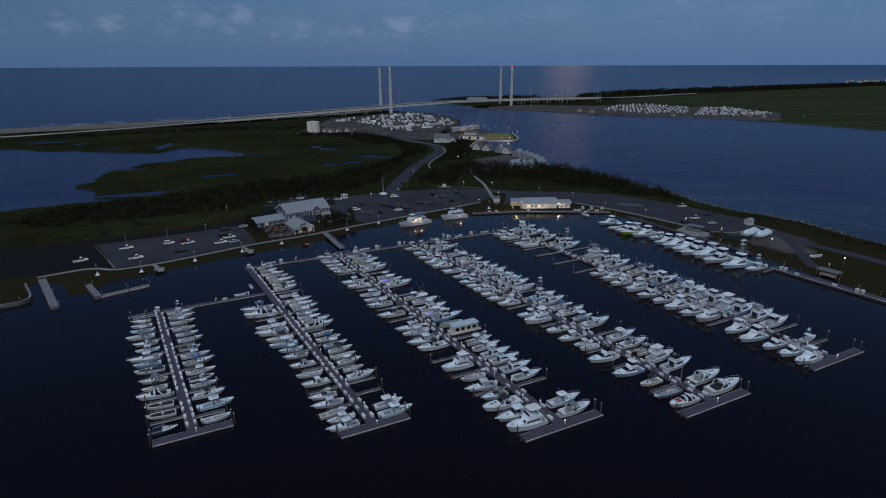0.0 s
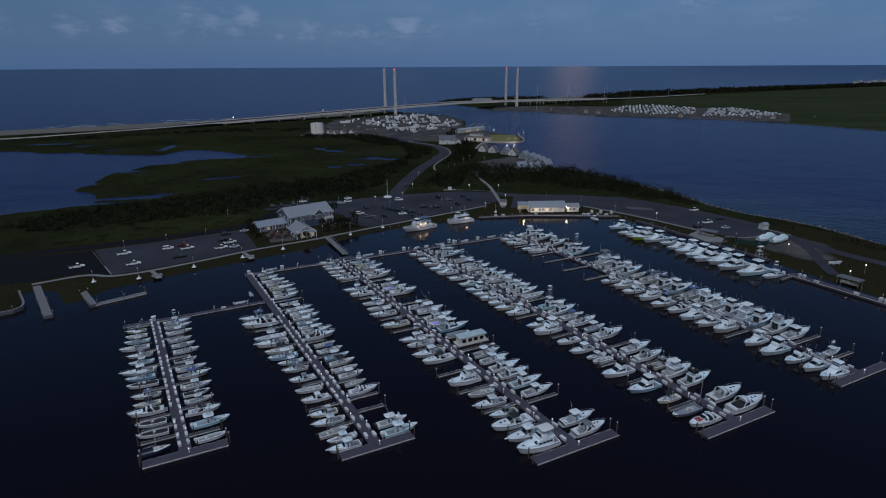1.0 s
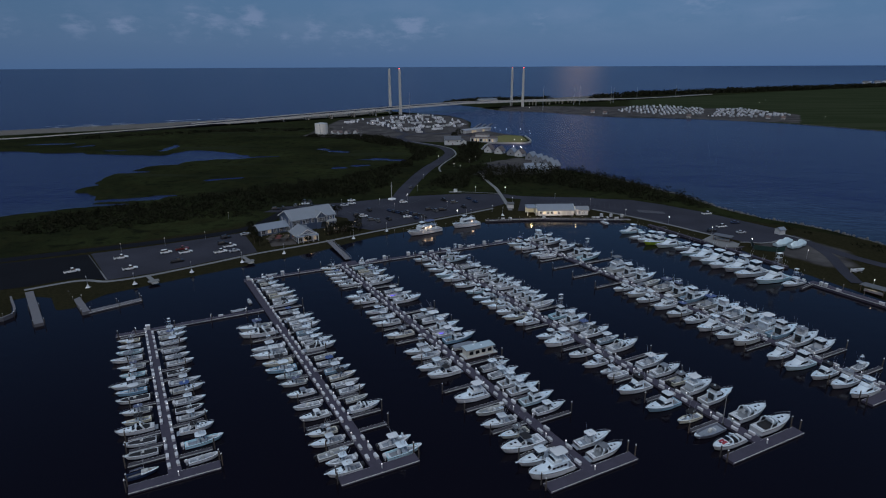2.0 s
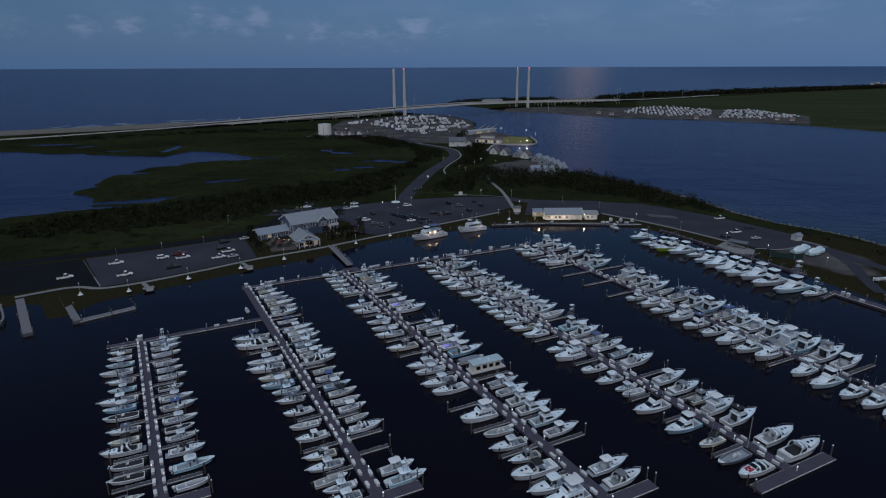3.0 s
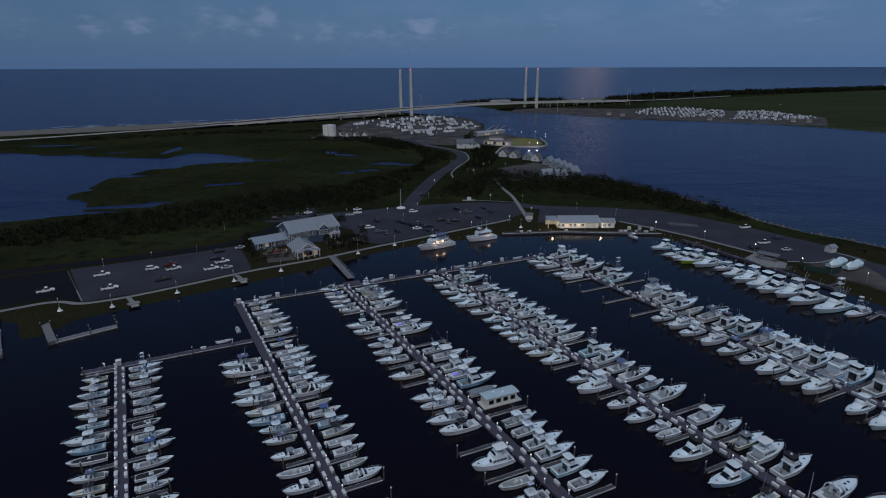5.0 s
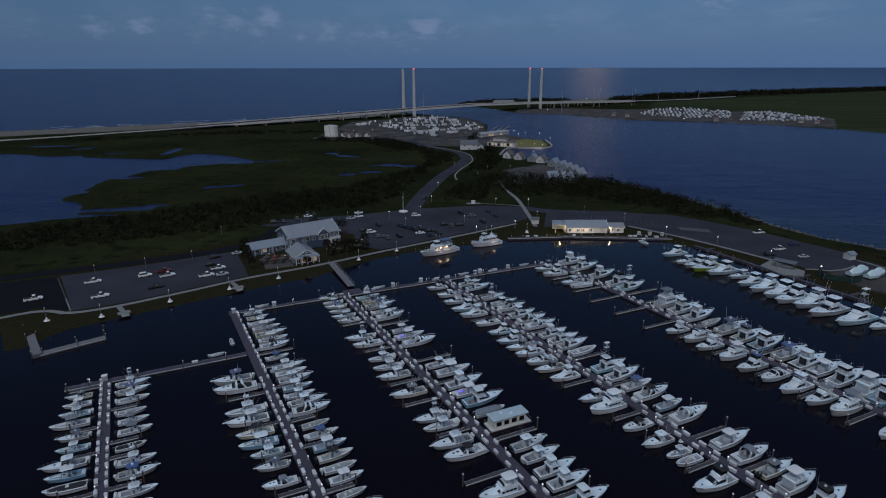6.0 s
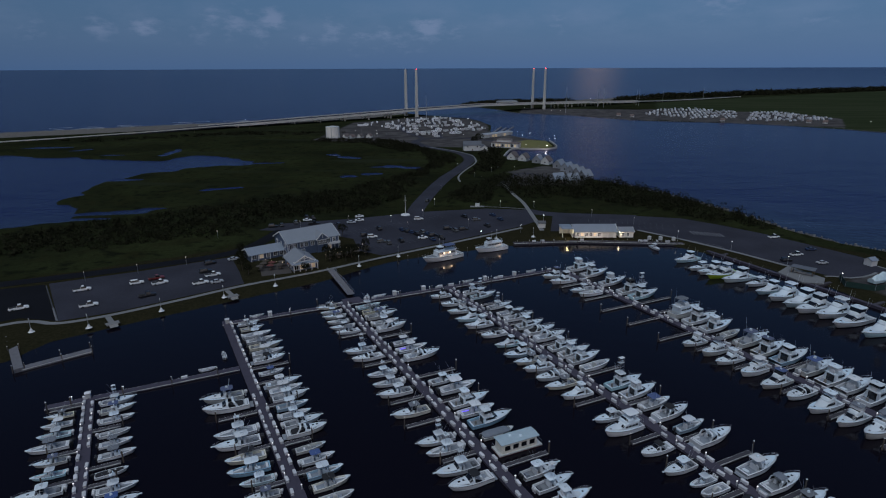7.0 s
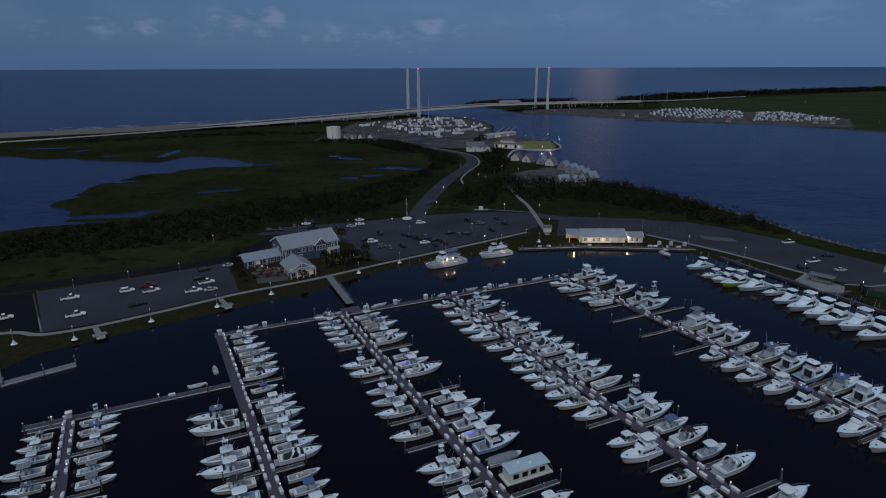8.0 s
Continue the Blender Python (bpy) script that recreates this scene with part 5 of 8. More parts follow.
R7 = "centre console fishing boat with "
CATALOGUE = {
    0: [boat_kind(centre_console(8.0, GEL_HULL, CANVAS_WHITE, 2, ENGINE_DARK), "white " + R7 + "white t-top and twin outboards", "motorboat", 8.0),
        boat_kind(centre_console(8.4, GEL_HULL, CANVAS_BLUE, 2, ENGINE_WHITE), "white " + R7 + "blue canvas t-top", "motorboat", 8.4),
        boat_kind(centre_console(7.6, HULL_BLUE, GEL, 1, ENGINE_DARK), "pale blue " + R7 + "white hardtop", "motorboat", 7.6),
        boat_kind(centre_console(8.2, GEL_HULL, CANVAS_GREY, 2, ENGINE_DARK), "white " + R7 + "grey t-top", "motorboat", 8.2),
        boat_kind(centre_console(9.0, GEL_HULL, GEL, 3, ENGINE_WHITE, tower=True), "large white " + R7 + "a tuna tower", "motorboat", 9.0),
        boat_kind(centre_console(8.0, HULL_CREAM, CANVAS_DARK, 2, ENGINE_DARK), "cream " + R7 + "black canvas t-top", "motorboat", 8.0),
        boat_kind(centre_console(8.6, HULL_AQUA, GEL, 2, ENGINE_WHITE, tower=True), "pale aqua " + R7 + "white hardtop and tower", "motorboat", 8.6)],
    1: [boat_kind(hardtop_cruiser(8.4, GEL_HULL, GEL, 2, ENGINE_DARK), "white walkaround cuddy boat with hardtop and outboards", "motorboat", 8.4),
        boat_kind(hardtop_cruiser(9.0, GEL_HULL, CANVAS_WHITE, 0, ENGINE_DARK), "white inboard walkaround boat with canvas top", "motorboat", 9.0),
        boat_kind(hardtop_cruiser(8.0, GEL_AGED, CANVAS_BLUE, 1, ENGINE_WHITE), "aged white cuddy boat with blue canvas top", "motorboat", 8.0),
        boat_kind(hardtop_cruiser(9.6, GEL_HULL, GEL, 2, ENGINE_WHITE, tower=True), "white walkaround fishing boat with lookout tower", "motorboat", 9.6),
        boat_kind(hardtop_cruiser(8.8, HULL_CREAM, CANVAS_GREY, 2, ENGINE_DARK, curtain=True), "cream cuddy boat with dark curtained helm", "motorboat", 8.8),
        boat_kind(hardtop_cruiser(9.2, GEL_HULL, GEL, 2, ENGINE_WHITE, curtain=True), "white pilothouse fishing boat with dark windows", "motorboat", 9.2)],
    2: [boat_kind(express_cruiser(9.0, GEL_HULL, None, None, CANVAS_DARK), "white express cruiser with black cockpit cover and radar arch", "cabin cruiser", 9.0),
        boat_kind(express_cruiser(9.4, GEL_HULL, CANVAS_GREY), "white express cruiser with grey bimini over the cockpit", "cabin cruiser", 9.4),
        boat_kind(express_cruiser(9.2, GEL_HULL, CANVAS_DARK), "white express cruiser with black canvas over the cockpit", "cabin cruiser", 9.2),
        boat_kind(express_cruiser(8.6, GEL_HULL, CANVAS_WHITE), "white express cruiser with white canvas top", "cabin cruiser", 8.6),
        boat_kind(express_cruiser(9.6, GEL_HULL, None), "white express cruiser with open cockpit and radar arch", "cabin cruiser", 9.6)],
    3: [boat_kind(convertible(12.0, GEL_HULL, glazed=False), "white sport fishing yacht with flybridge and hardtop", "yacht", 12.0),
        boat_kind(convertible(12.5, GEL_HULL, None, False, CANVAS_WHITE), "white sport fishing yacht with enclosed flybridge", "yacht", 12.5),
        boat_kind(convertible(12.0, GEL_AGED, CANVAS_BLUE, False, TINT), "older white sport fishing yacht with blue flybridge canvas", "yacht", 12.0),
        boat_kind(convertible(12.5, GEL_HULL, None, False, TINT), "white sport fishing yacht with dark flybridge enclosure", "yacht", 12.5),
        boat_kind(convertible(12.0, GEL_HULL, CANVAS_GREY, False, CANVAS_WHITE), "white sport fishing yacht with grey bridge canvas", "yacht", 12.0),
        boat_kind(convertible(13.0, HULL_BLUE, None, False, TINT), "pale blue sport fishing yacht with white flybridge", "yacht", 13.0),
        boat_kind(convertible(12.8, HULL_AQUA, None, False, TINT, False), "pale aqua sport fishing yacht with white flybridge", "yacht", 12.8),
        boat_kind(convertible(12.4, GEL_HULL, CANVAS_DARK, False, TINT), "white sport fishing yacht with black bridge canvas", "yacht", 12.4)],
    4: [boat_kind(motor_yacht(11.5, GEL_HULL), "white cabin motor yacht with upper bridge and bimini", "yacht", 11.5),
        boat_kind(motor_yacht(10.5, GEL_AGED, CANVAS_GREY), "older white cabin yacht with grey bridge canvas", "yacht", 10.5)],
    5: [boat_kind(houseboat(11.5), "cream houseboat with dark windows and pale blue-grey roof", "houseboat", 11.5)],
    6: [boat_kind(skiff(6.6, GEL_AGED, 1, ENGINE_DARK), "small open white skiff with outboard", "motorboat", 6.6),
        boat_kind(skiff(7.0, HULL_NAVY, 2, ENGINE_DARK, CANVAS_DARK), "dark open boat under a black cover", "motorboat", 7.0),
        boat_kind(skiff(6.4, GEL_HULL, 1, ENGINE_WHITE), "small white open boat with white outboard", "motorboat", 6.4)],
    7: [boat_kind(sail_boat(6.6), "small dark day sailer with bare mast", "sailboat", 6.6)],
    9: [boat_kind(convertible(13.0, HULL_AQUA, None, True, TINT, False), "pale sport fishing yacht with tall lookout tower", "yacht", 13.0)],
    10: [boat_kind(convertible(12.5, HULL_GREEN), "lime green sport fishing yacht with white deckhouse", "yacht", 12.5)],
    11: [boat_kind(express_cruiser(9.5, GEL_HULL, None, CANVAS_RED, CANVAS_DARK), "white express cruiser with red foredeck sun pad", "cabin cruiser", 9.5)],
    14: [boat_kind(skiff(9.0, HULL_GREY, 1, ENGINE_DARK), "wide grey open workboat with small console", "workboat", 9.0)],
    15: [boat_kind(skiff(7.0, GEL_HULL, 1, ENGINE_DARK, CANVAS_DARK, 0.37), "small white open boat with black tonneau cover", "motorboat", 7.0)],
    13: [boat_kind(skiff(8.0, GEL_AGED, 1, ENGINE_DARK, CANVAS_GREY), "open boat under a wide grey canvas cover", "motorboat", 8.0)],
    12: [boat_kind(centre_console(9.0, GEL_HULL, CANVAS_WHITE, 2, ENGINE_WHITE, lit=True), "white centre console boat with violet cockpit lights", "motorboat", 9.0)],
}
boat_rng = random.Random(5)


def moor(kind, length, p, turn, which=None, slim=1.0, low=1.0):
    rows = CATALOGUE[kind]
    n = which if which is not None else (boat_rng.choice([0, 0, 1, 3, 4, 4, 5, 6, 0, 2]) if kind == 0 else boat_rng.choice([0, 1, 2, 3, 3, 4, 5, 5]) if kind == 1 else boat_rng.choice([0, 3, 0, 1, 3, 7, 4, 2, 6, 5, 1]) if kind == 3 else boat_rng.choice([0, 2, 0, 2, 2, 1]) if kind == 6 else boat_rng.randrange(len(rows)))
    thing, native = rows[n]
    k = length / native
    return put_copy(thing, Matrix.Translation(p) @ Matrix.Rotation(radians(turn), 4, "Z") @ Matrix.Diagonal((0.95 * k, (0.84 if kind in (0, 1, 6) else 0.87) * k * slim, 1.0 * k * low, 1)))


# Slips: metres along the pier, boat's length, kind.
SLIPS = {
    (1, -1): [(74.6, 6, 1), (70.4, 6.5, 0), (66.0, 7, 0), (61.3, 8.5, 0), (55.6, 6.5, 1), (51, 6.5, 0), (45.3, 8.6, 1), (41.2, 7.6, 0), (37, 8, 15), (30.8, 6.5, 1), (26.6, 6.5, 0), (22.4, 8.4, 2),
              (16.9, 7, 15), (12.2, 7, 15), (5.2, 6.4, 7)],
    (1, 1): [(76.4, 7.8, 1), (72, 7.5, 1), (67.6, 7.5, 0), (61.6, 6.6, 6), (57.5, 7, 0), (53, 7.6, 0), (46.8, 6.4, 15), (41.2, 7.8, 0), (36.6, 7.8, 1), (30.6, 7.5, 0), (26.6, 6.8, 15), (22.9, 6.8, 0),
             (17.2, 7.8, 2), (11.2, 8.6, 0), (4.8, 6.6, 6)],
    (2, -1): [(82.6, 10, 1), (77.6, 11, 2), (66.5, 9.5, 0), (62, 10, 1), (56.3, 8.6, 0), (52, 8.8, 0), (48.2, 7, 0), (43.2, 6.8, 1), (37.4, 7.2, 2), (31, 7, 6), (26, 7.4, 2), (18.8, 7.2, 1), (15, 7.8, 1),
              (10.2, 7.2, 6), (7.4, 6.8, 0), (3.9, 7.8, 1)],
    (2, 1): [(126, 6.5, 1), (121.6, 7, 1), (116.4, 8.6, 0), (112, 9, 0), (107.4, 9.5, 1), (102.8, 9.2, 0), (98.6, 9, 2), (91, 6.5, 0), (84.1, 9, 1), (80.3, 8.8, 0), (76.6, 9, 1), (72.3, 8, 0), (68.6, 7.6, 0), (64.7, 9, 1), (60.8, 9.5, 2),
             (54.2, 6.8, 6), (50, 7.6, 0), (45.1, 7.8, 0), (41.2, 8, 0), (37.2, 7.2, 6), (33.6, 7.4, 0), (28.8, 6.2, 6), (24.6, 8, 2), (8.0, 8, 0), (4.2, 8.8, 0)],
    (3, -1): [(148.2, 6.8, 1), (143.6, 7, 0), (139.4, 7.2, 1), (135, 7.4, 0), (130.8, 7.6, 1), (126.8, 7.6, 2), (113, 9, 1), (107.9, 9.2, 2), (98, 8, 0), (92.4, 8.6, 0), (87.2, 9.2, 1), (77.6, 9.6, 1), (65.4, 9, 1), (61.6, 8.8, 0),
              (55, 10, 1), (50.4, 10, 2), (36.6, 9.8, 4), (29.4, 7.6, 6), (24.3, 9, 1), (19.2, 7.6, 1), (14.6, 11, 2), (9.6, 10, 1), (5.0, 11, 4)],
    (3, 1): [(143, 8.6, 0), (138.4, 9, 1), (133.6, 10, 1), (128.6, 9, 0), (123.8, 10, 2), (112.6, 8, 0), (108, 9.5, 12), (103, 10.8, 2), (88, 8.6, 1), (83, 10.6, 0), (76.4, 10.6, 3), (72, 9.6, 12), (67.4, 11, 3), (62.2, 8.4, 13), (56.8, 11.2, 5),
             (47.4, 8.8, 1), (43.2, 9, 1), (38.4, 9.6, 3), (34.2, 9.4, 3), (28.8, 9.8, 3), (24.0, 8.8, 1), (9.4, 9.4, 1), (4.9, 9.4, 2)],
    (4, -1): [(151, 8.4, 3), (142.6, 8.4, 2), (136.2, 9.4, 3), (129.4, 10, 3), (123.6, 10, 3), (115.8, 9, 2), (108.4, 8.6, 3), (102, 9.8, 3), (97.2, 9, 1), (93, 9.6, 3), (87.6, 9.6, 2), (83, 9.4, 1), (77.6, 9.2, 3), (66.4, 8.6, 1),
              (61.4, 10.6, 4), (52.6, 8.6, 2), (46.2, 8.6, 1), (41.4, 6.8, 0), (38.6, 7.2, 6), (31.4, 11, 3), (22.4, 10.8, 3), (15.6, 7.6, 0), (10, 9.6, 14), (5.0, 9.6, 11)],
    (4, 1): [(150, 9, 3), (145, 10, 9), (134.4, 9, 1), (128, 9.6, 1), (123.6, 10.4, 2), (117.2, 10, 3), (112.2, 10.6, 2), (107.6, 11, 2), (100.6, 10, 3), (96.2, 10.4, 3), (92, 10.6, 3), (87.2, 9.5, 6), (77.2, 11, 9), (72, 11, 3), (66.4, 9.4, 0),
             (61.6, 10.5, 2), (56, 8.6, 0), (50.6, 11.4, 2), (39.8, 10.6, 1), (34.6, 10, 2), (29.2, 9.2, 1), (24.4, 10, 4), (19.2, 10.8, 3), (10.6, 11.6, 2), (5.2, 11.8, 2)],
    (5, -1): [(151.4, 10.5, 3), (145.4, 11.6, 3), (135, 10, 1), (130.4, 10, 6), (86.6, 9.4, 3), (80, 9.4, 4), (74.6, 10.4, 3), (67.6, 10, 4), (61, 11.2, 3), (54.8, 10.4, 2), (48.6, 11.6, 3), (42.6, 11.2, 3), (37.2, 10.6, 4),
              (27, 10.4, 3), (20.6, 12, 3), (14.6, 10.6, 3), (9.4, 10.6, 3), (4.6, 11.2, 3)],
    (5, 1): [(155, 13, 3), (147, 12.4, 3), (136.5, 12, 3), (127, 13.4, 3), (121.5, 12.6, 9), (103.6, 13, 4), (98, 13, 3), (91.6, 12.6, 3), (86, 9, 6), (80, 13, 1), (74, 12.6, 3), (68.4, 13.6, 3), (61.4, 12.5, 1), (56, 13, 3), (51.4, 12, 1), (46, 13, 3),
             (40, 12.6, 4), (36, 13.2, 3), (30, 13.2, 3), (24.6, 12, 1), (12.6, 7.4, 0)],
}
for (d, side), rows in SLIPS.items():
    for s, length, kind in rows:
        turn = TURN_ACROSS + (0 if side > 0 else 180) + boat_rng.uniform(-1.5, 1.5)
        gap = WIDTH[d] / 2 + (1.5 if kind in (0, 1, 6) else 1.1)
        if kind == 7 or (d, side, s) == (2, -1, 10.2):
            p = at_dock(d, s, side * (gap + length))
            moor(kind, length, p, turn + 180)
        else:
            moor(kind, length, at_dock(d, s, side * gap), turn)
# tenders tied along the cross walks
for x, y, turn in ((-68.6, 200.2, 120), (-72.6, 193.2, 27), (-71.4, 228.6, 27), (-33.5, 247.4, 27), (-2.0, 263.0, 27), (23.0, 275.0, 27)):
    moor(6, 4.4, (x, y, 0), turn, 2)

# ---- quays, ramps and the bank ----
LAND_Z = 1.2
DOWN = Vector((ACROSS.x, ACROSS.y, 0))
# Yachts along the inner quay: bow's place, length, kind; their sterns point to the bank.
QUAY = [(84.5, 287.8, 14, 3), (87.0, 278.0, 12, 1), (88.5, 273.0, 15, 3), (90.0, 268.6, 17, 10), (94.4, 264.4, 16.5, 3), (101.7, 260.6, 12, 1), (101.2, 252.8, 14.5, 3), (102.4, 246.6, 17.5, 3),
        (104.8, 241.0, 18, 3), (106.4, 236.0, 18, 3), (110.5, 231.6, 18.4, 3), (111.8, 225.0, 18.4, 3), (116.4, 218.2, 18.6, 9), (125.4, 216.0, 12.5, 1)]
for x, y, length, kind in QUAY:
    stern = Vector((x, y, 0)) + length * DOWN
    moor(kind, length, stern, TURN_ACROSS + 180 + boat_rng.uniform(-1.2, 1.2), {3: boat_rng.choice([6, 6, 0, 6, 6, 3]), 1: 3 if x > 120 else 0}.get(kind), 0.90, 0.82)
quay = new("quay_walk")
tagged(quay, "timber quay walk behind the moored yachts", "walkway")
lay((104.6, 303.6), (139.6, 237.6), 1.5, "walkway", quay, DOCK, z=0.95, edge=False)
for a, b in (((108.2, 297.6), (115, 301)), ((120.2, 275), (128, 279)), ((127.5, 261.6), (135, 265.4)), ((137, 244), (143, 247))):
    lay(a, b, 1.2, "bridge_walk", quay, FINGER, z=0.96, edge=False)
for k in range(9):
    p = Vector((104.6, 303.6, 0)).lerp(Vector((139.6, 237.6, 0)), (k + 0.3) / 9)
    stand(PILE_THING, p - 9.0 * DOWN, 0, 0.9)
    stand(PILE_THING, p - 18.5 * DOWN, 0, 0.9)
wharf = new("timber_wharf")
tagged(wharf, "timber fishing wharf with pale edge along the bank", "wharf")
wa, wb = Vector((138.6, 220.2, 0)), Vector((205, 104, 0))
lay(wa, wb, 3.2, "walkway", wharf, DOCK, z=1.0)
for k in range(19):
    p = wa.lerp(wb, (k + 0.5) / 19)
    side = Vector(((wb - wa).y, -(wb - wa).x, 0)).normalized()
    stand(PILE_THING, p + side * -1.9, 0, 0.95)
    if k in (1, 3, 6, 9, 12):
        stand(BOX_THING, p + side * 0.9 + Vector((0, 0, 1.0)), -60, 1.15)
    if k in (0, 4, 7, 10, 13):
        for off in (0.6, 2.3):
            stand(SHED, p + side * 0.6 + (wb - wa).normalized() * off + Vector((0, 0, 1.0)), -60, 0.72)
lay((131.5, 214.0), (138.5, 218.6), 0.9, "finger", wharf, FINGER, z=0.95)
# Boat ramp piers
ramps = new("ramp_pier")
tagged(ramps, "timber boat ramp pier with piles and floats", "pier")
for a, b, w, z in (((-153.6, 209.6), (-131.2, 182.0), 2.6, 1.1), ((-143.0, 215.6), (-121.4, 191.4), 2.2, 1.12), ((-121.6, 192.6), (-109.0, 203.8), 2.4, 0.6)):
    lay(a, b, w, "walkway", ramps, BLEACHED, z=z, edge=z < 1)
    va, vb = Vector((*a, 0)), Vector((*b, 0))
    side = Vector((-(vb - va).y, (vb - va).x, 0)).normalized()
    for t in (0.55, 0.99):
        for sgn in (-1, 1):
            stand(PILE_THING, va.lerp(vb, t) + side * sgn * (w / 2 + 0.25), 0, 0.8)
ribbon("bulkhead", [(-200, 164), (-176, 173.5), (-154, 182), (-145.2, 189.2), (-156.6, 204.4)], 0.7, LAND_Z + 0.15, BLEACHED, "timber bulkhead round the grass beside the ramp", "bulkhead", thick=2.4, step=3.0)
for x, y in ((-154, 180.6), (-151, 182.5), (-144.0, 188.6), (-146.6, 187.0), (-160, 178.6)):
    stand(PILE_THING, (x, y, 0), 0, 0.8)
front = new("bulkhead_dock")
tagged(front, "long timber dock along the bulkhead before the dock house", "dock")
lay((20.5, 312.6), (52, 316.8), 2.2, "walkway", front, FINGER, z=1.05)
lay((52, 316.6), (98, 314.2), 2.6, "walkway", front, FINGER, z=1.06)
for k in range(14):
    stand(PILE_THING, (22 + k * 5.6, 310.8 + min(k, 5) * 0.75 - max(0, k - 8) * 0.25, 0), 0, 0.85)
for k in range(11):
    stand(PILE_THING, (-30 + k * 4.2, 286.6 + k * 2.05, 0), 0, 0.75)

# ---- roads, lots and paths ----


def lot(name, outline, z, material, label):
    return tagged(part(name, slab(outline, z - 0.4, z), material), label, "car park", kind="structure")


lot("parking_lot", [(-131, 221.5), (-117, 229), (-84, 256.5), (-91, 270), (-101, 287.5), (-129, 269.5), (-157, 254)], LAND_Z + 0.05, ASPHALT_OLD, "grey asphalt trailer parking lot")
lot("parking_lot", [(-158, 253), (-132, 221.6), (-145, 223.2), (-158, 214), (-200, 196), (-240, 214), (-190, 240)], LAND_Z + 0.055, ASPHALT, "dark asphalt boat ramp apron")
lot("parking_lot", [(-104, 330), (-96, 343), (-61, 354), (-26, 370), (10, 379), (33, 376), (36, 352), (26, 340.5), (1, 321), (-37, 291.5), (-48, 298), (-54, 316), (-75, 328)], LAND_Z + 0.05, ASPHALT_OLD, "large asphalt car park beside the restaurant")
lot("parking_lot", [(40, 332), (46, 366), (85, 364.5), (112, 359), (126, 347), (142, 329), (154, 311), (165, 294), (164, 278), (158, 275), (148, 269), (138, 271), (128.5, 282.5), (114, 302), (99.5, 319.5), (83, 335)], LAND_Z + 0.06, ASPHALT_OLD, "curved asphalt parking lot with faded lines")
ribbon("road", [(-240, 222), (-180, 250), (-130, 275), (-101, 296), (-92, 330)], 6.5, LAND_Z + 0.075, ASPHALT, "asphalt road behind the parking lot")
ribbon("road", [(-30, 366), (-28, 392), (-24, 425), (-20, 452), (-15, 479), (-8, 507), (0.0, 545), (1.5, 562), (-1.5, 585), (-9, 606), (-24, 626), (-42, 647), (-54, 676), (-55, 698), (-45, 716)], 9.5, LAND_Z + 0.085, ASPHALT_OLD, "asphalt road winding to the campground")
ribbon("road", [(30, 376), (47, 366), (90, 361)], 9, LAND_Z + 0.095, ASPHALT_OLD, "asphalt link between two lots")
ribbon("road", [(164, 281), (168, 264), (174, 246), (183, 231), (192, 214), (225, 165)], 6, LAND_Z + 0.1, ASPHALT_OLD, "sandy asphalt track along the spit")
ribbon("footpath", [(-156, 210.5), (-149.5, 215.5), (-143.7, 219.6), (-137.9, 220.8), (-130, 219.6), (-117.7, 225.9), (-100, 240), (-83.6, 254), (-60, 270), (-36, 289.2), (1.8, 318.3), (26.6, 338)], 1.9, LAND_Z + 0.12, PATH_MAT, "pale concrete promenade along the bank", "path", step=2.5)
ribbon("footpath", [(24.0, 452), (26.8, 433), (29.3, 414), (32.3, 396), (34, 374), (35.6, 345), (36, 333)], 2.2, LAND_Z + 0.13, PATH_MAT, "pale diagonal footpath through the grass", "path")
ribbon("footpath", [(83, 335), (91.7, 326.5), (99.7, 318.5), (113.8, 302), (125.8, 285.5), (128.5, 282)], 1.8, LAND_Z + 0.125, PATH_MAT, "pale concrete path along the quay", "path")
ribbon("footpath", [(-5.5, 459), (-6.8, 479), (-2.2, 506), (5.2, 536), (7.2, 557), (4.0, 586), (-6.3, 607), (-20, 624), (-38, 643)], 1.3, LAND_Z + 0.14, PATH_MAT, "pale pavement beside the campground road", "path")
ribbon("road", [(23, 450), (30, 475), (36, 489), (46, 493), (58, 480)], 3.0, LAND_Z + 0.12, ASPHALT_OLD, "narrow drive between the cottages")
ribbon("road", [(-45, 716), (-20, 722), (8, 715), (30, 690)], 7.0, LAND_Z + 0.09, ASPHALT_OLD, "campground entrance road")
ribbon("road", [(-50, 720), (-80, 800), (-92, 880), (-80, 960)], 6.0, LAND_Z + 0.08, ASPHALT_OLD, "campground lane")
ribbon("road", [(-30, 722), (-38, 800), (-46, 880), (-56, 970)], 6.0, LAND_Z + 0.082, ASPHALT_OLD, "campground lane")
ribbon("kerb", [(2, 384), (20, 381.5), (34, 377.5)], 0.7, LAND_Z + 0.2, PATH_MAT, "pale concrete kerb", "kerb")
ribbon("kerb", [(135.7, 270.5), (139.1, 270.5), (144.1, 268.8), (150, 270.2), (155, 273), (158.1, 275.3)], 1.1, LAND_Z + 0.16, PATH_MAT, "pale concrete kerb", "kerb")
ribbon("road", [(167, 268), (164.5, 250), (157.5, 229), (154.5, 217.5)], 4.5, LAND_Z + 0.09, ASPHALT_OLD, "worn asphalt track down to the wharf")
ribbon("kerb", [(163.4, 283), (166, 278), (168.6, 272.6)], 1.0, LAND_Z + 0.16, PATH_MAT, "pale concrete kerb", "kerb")
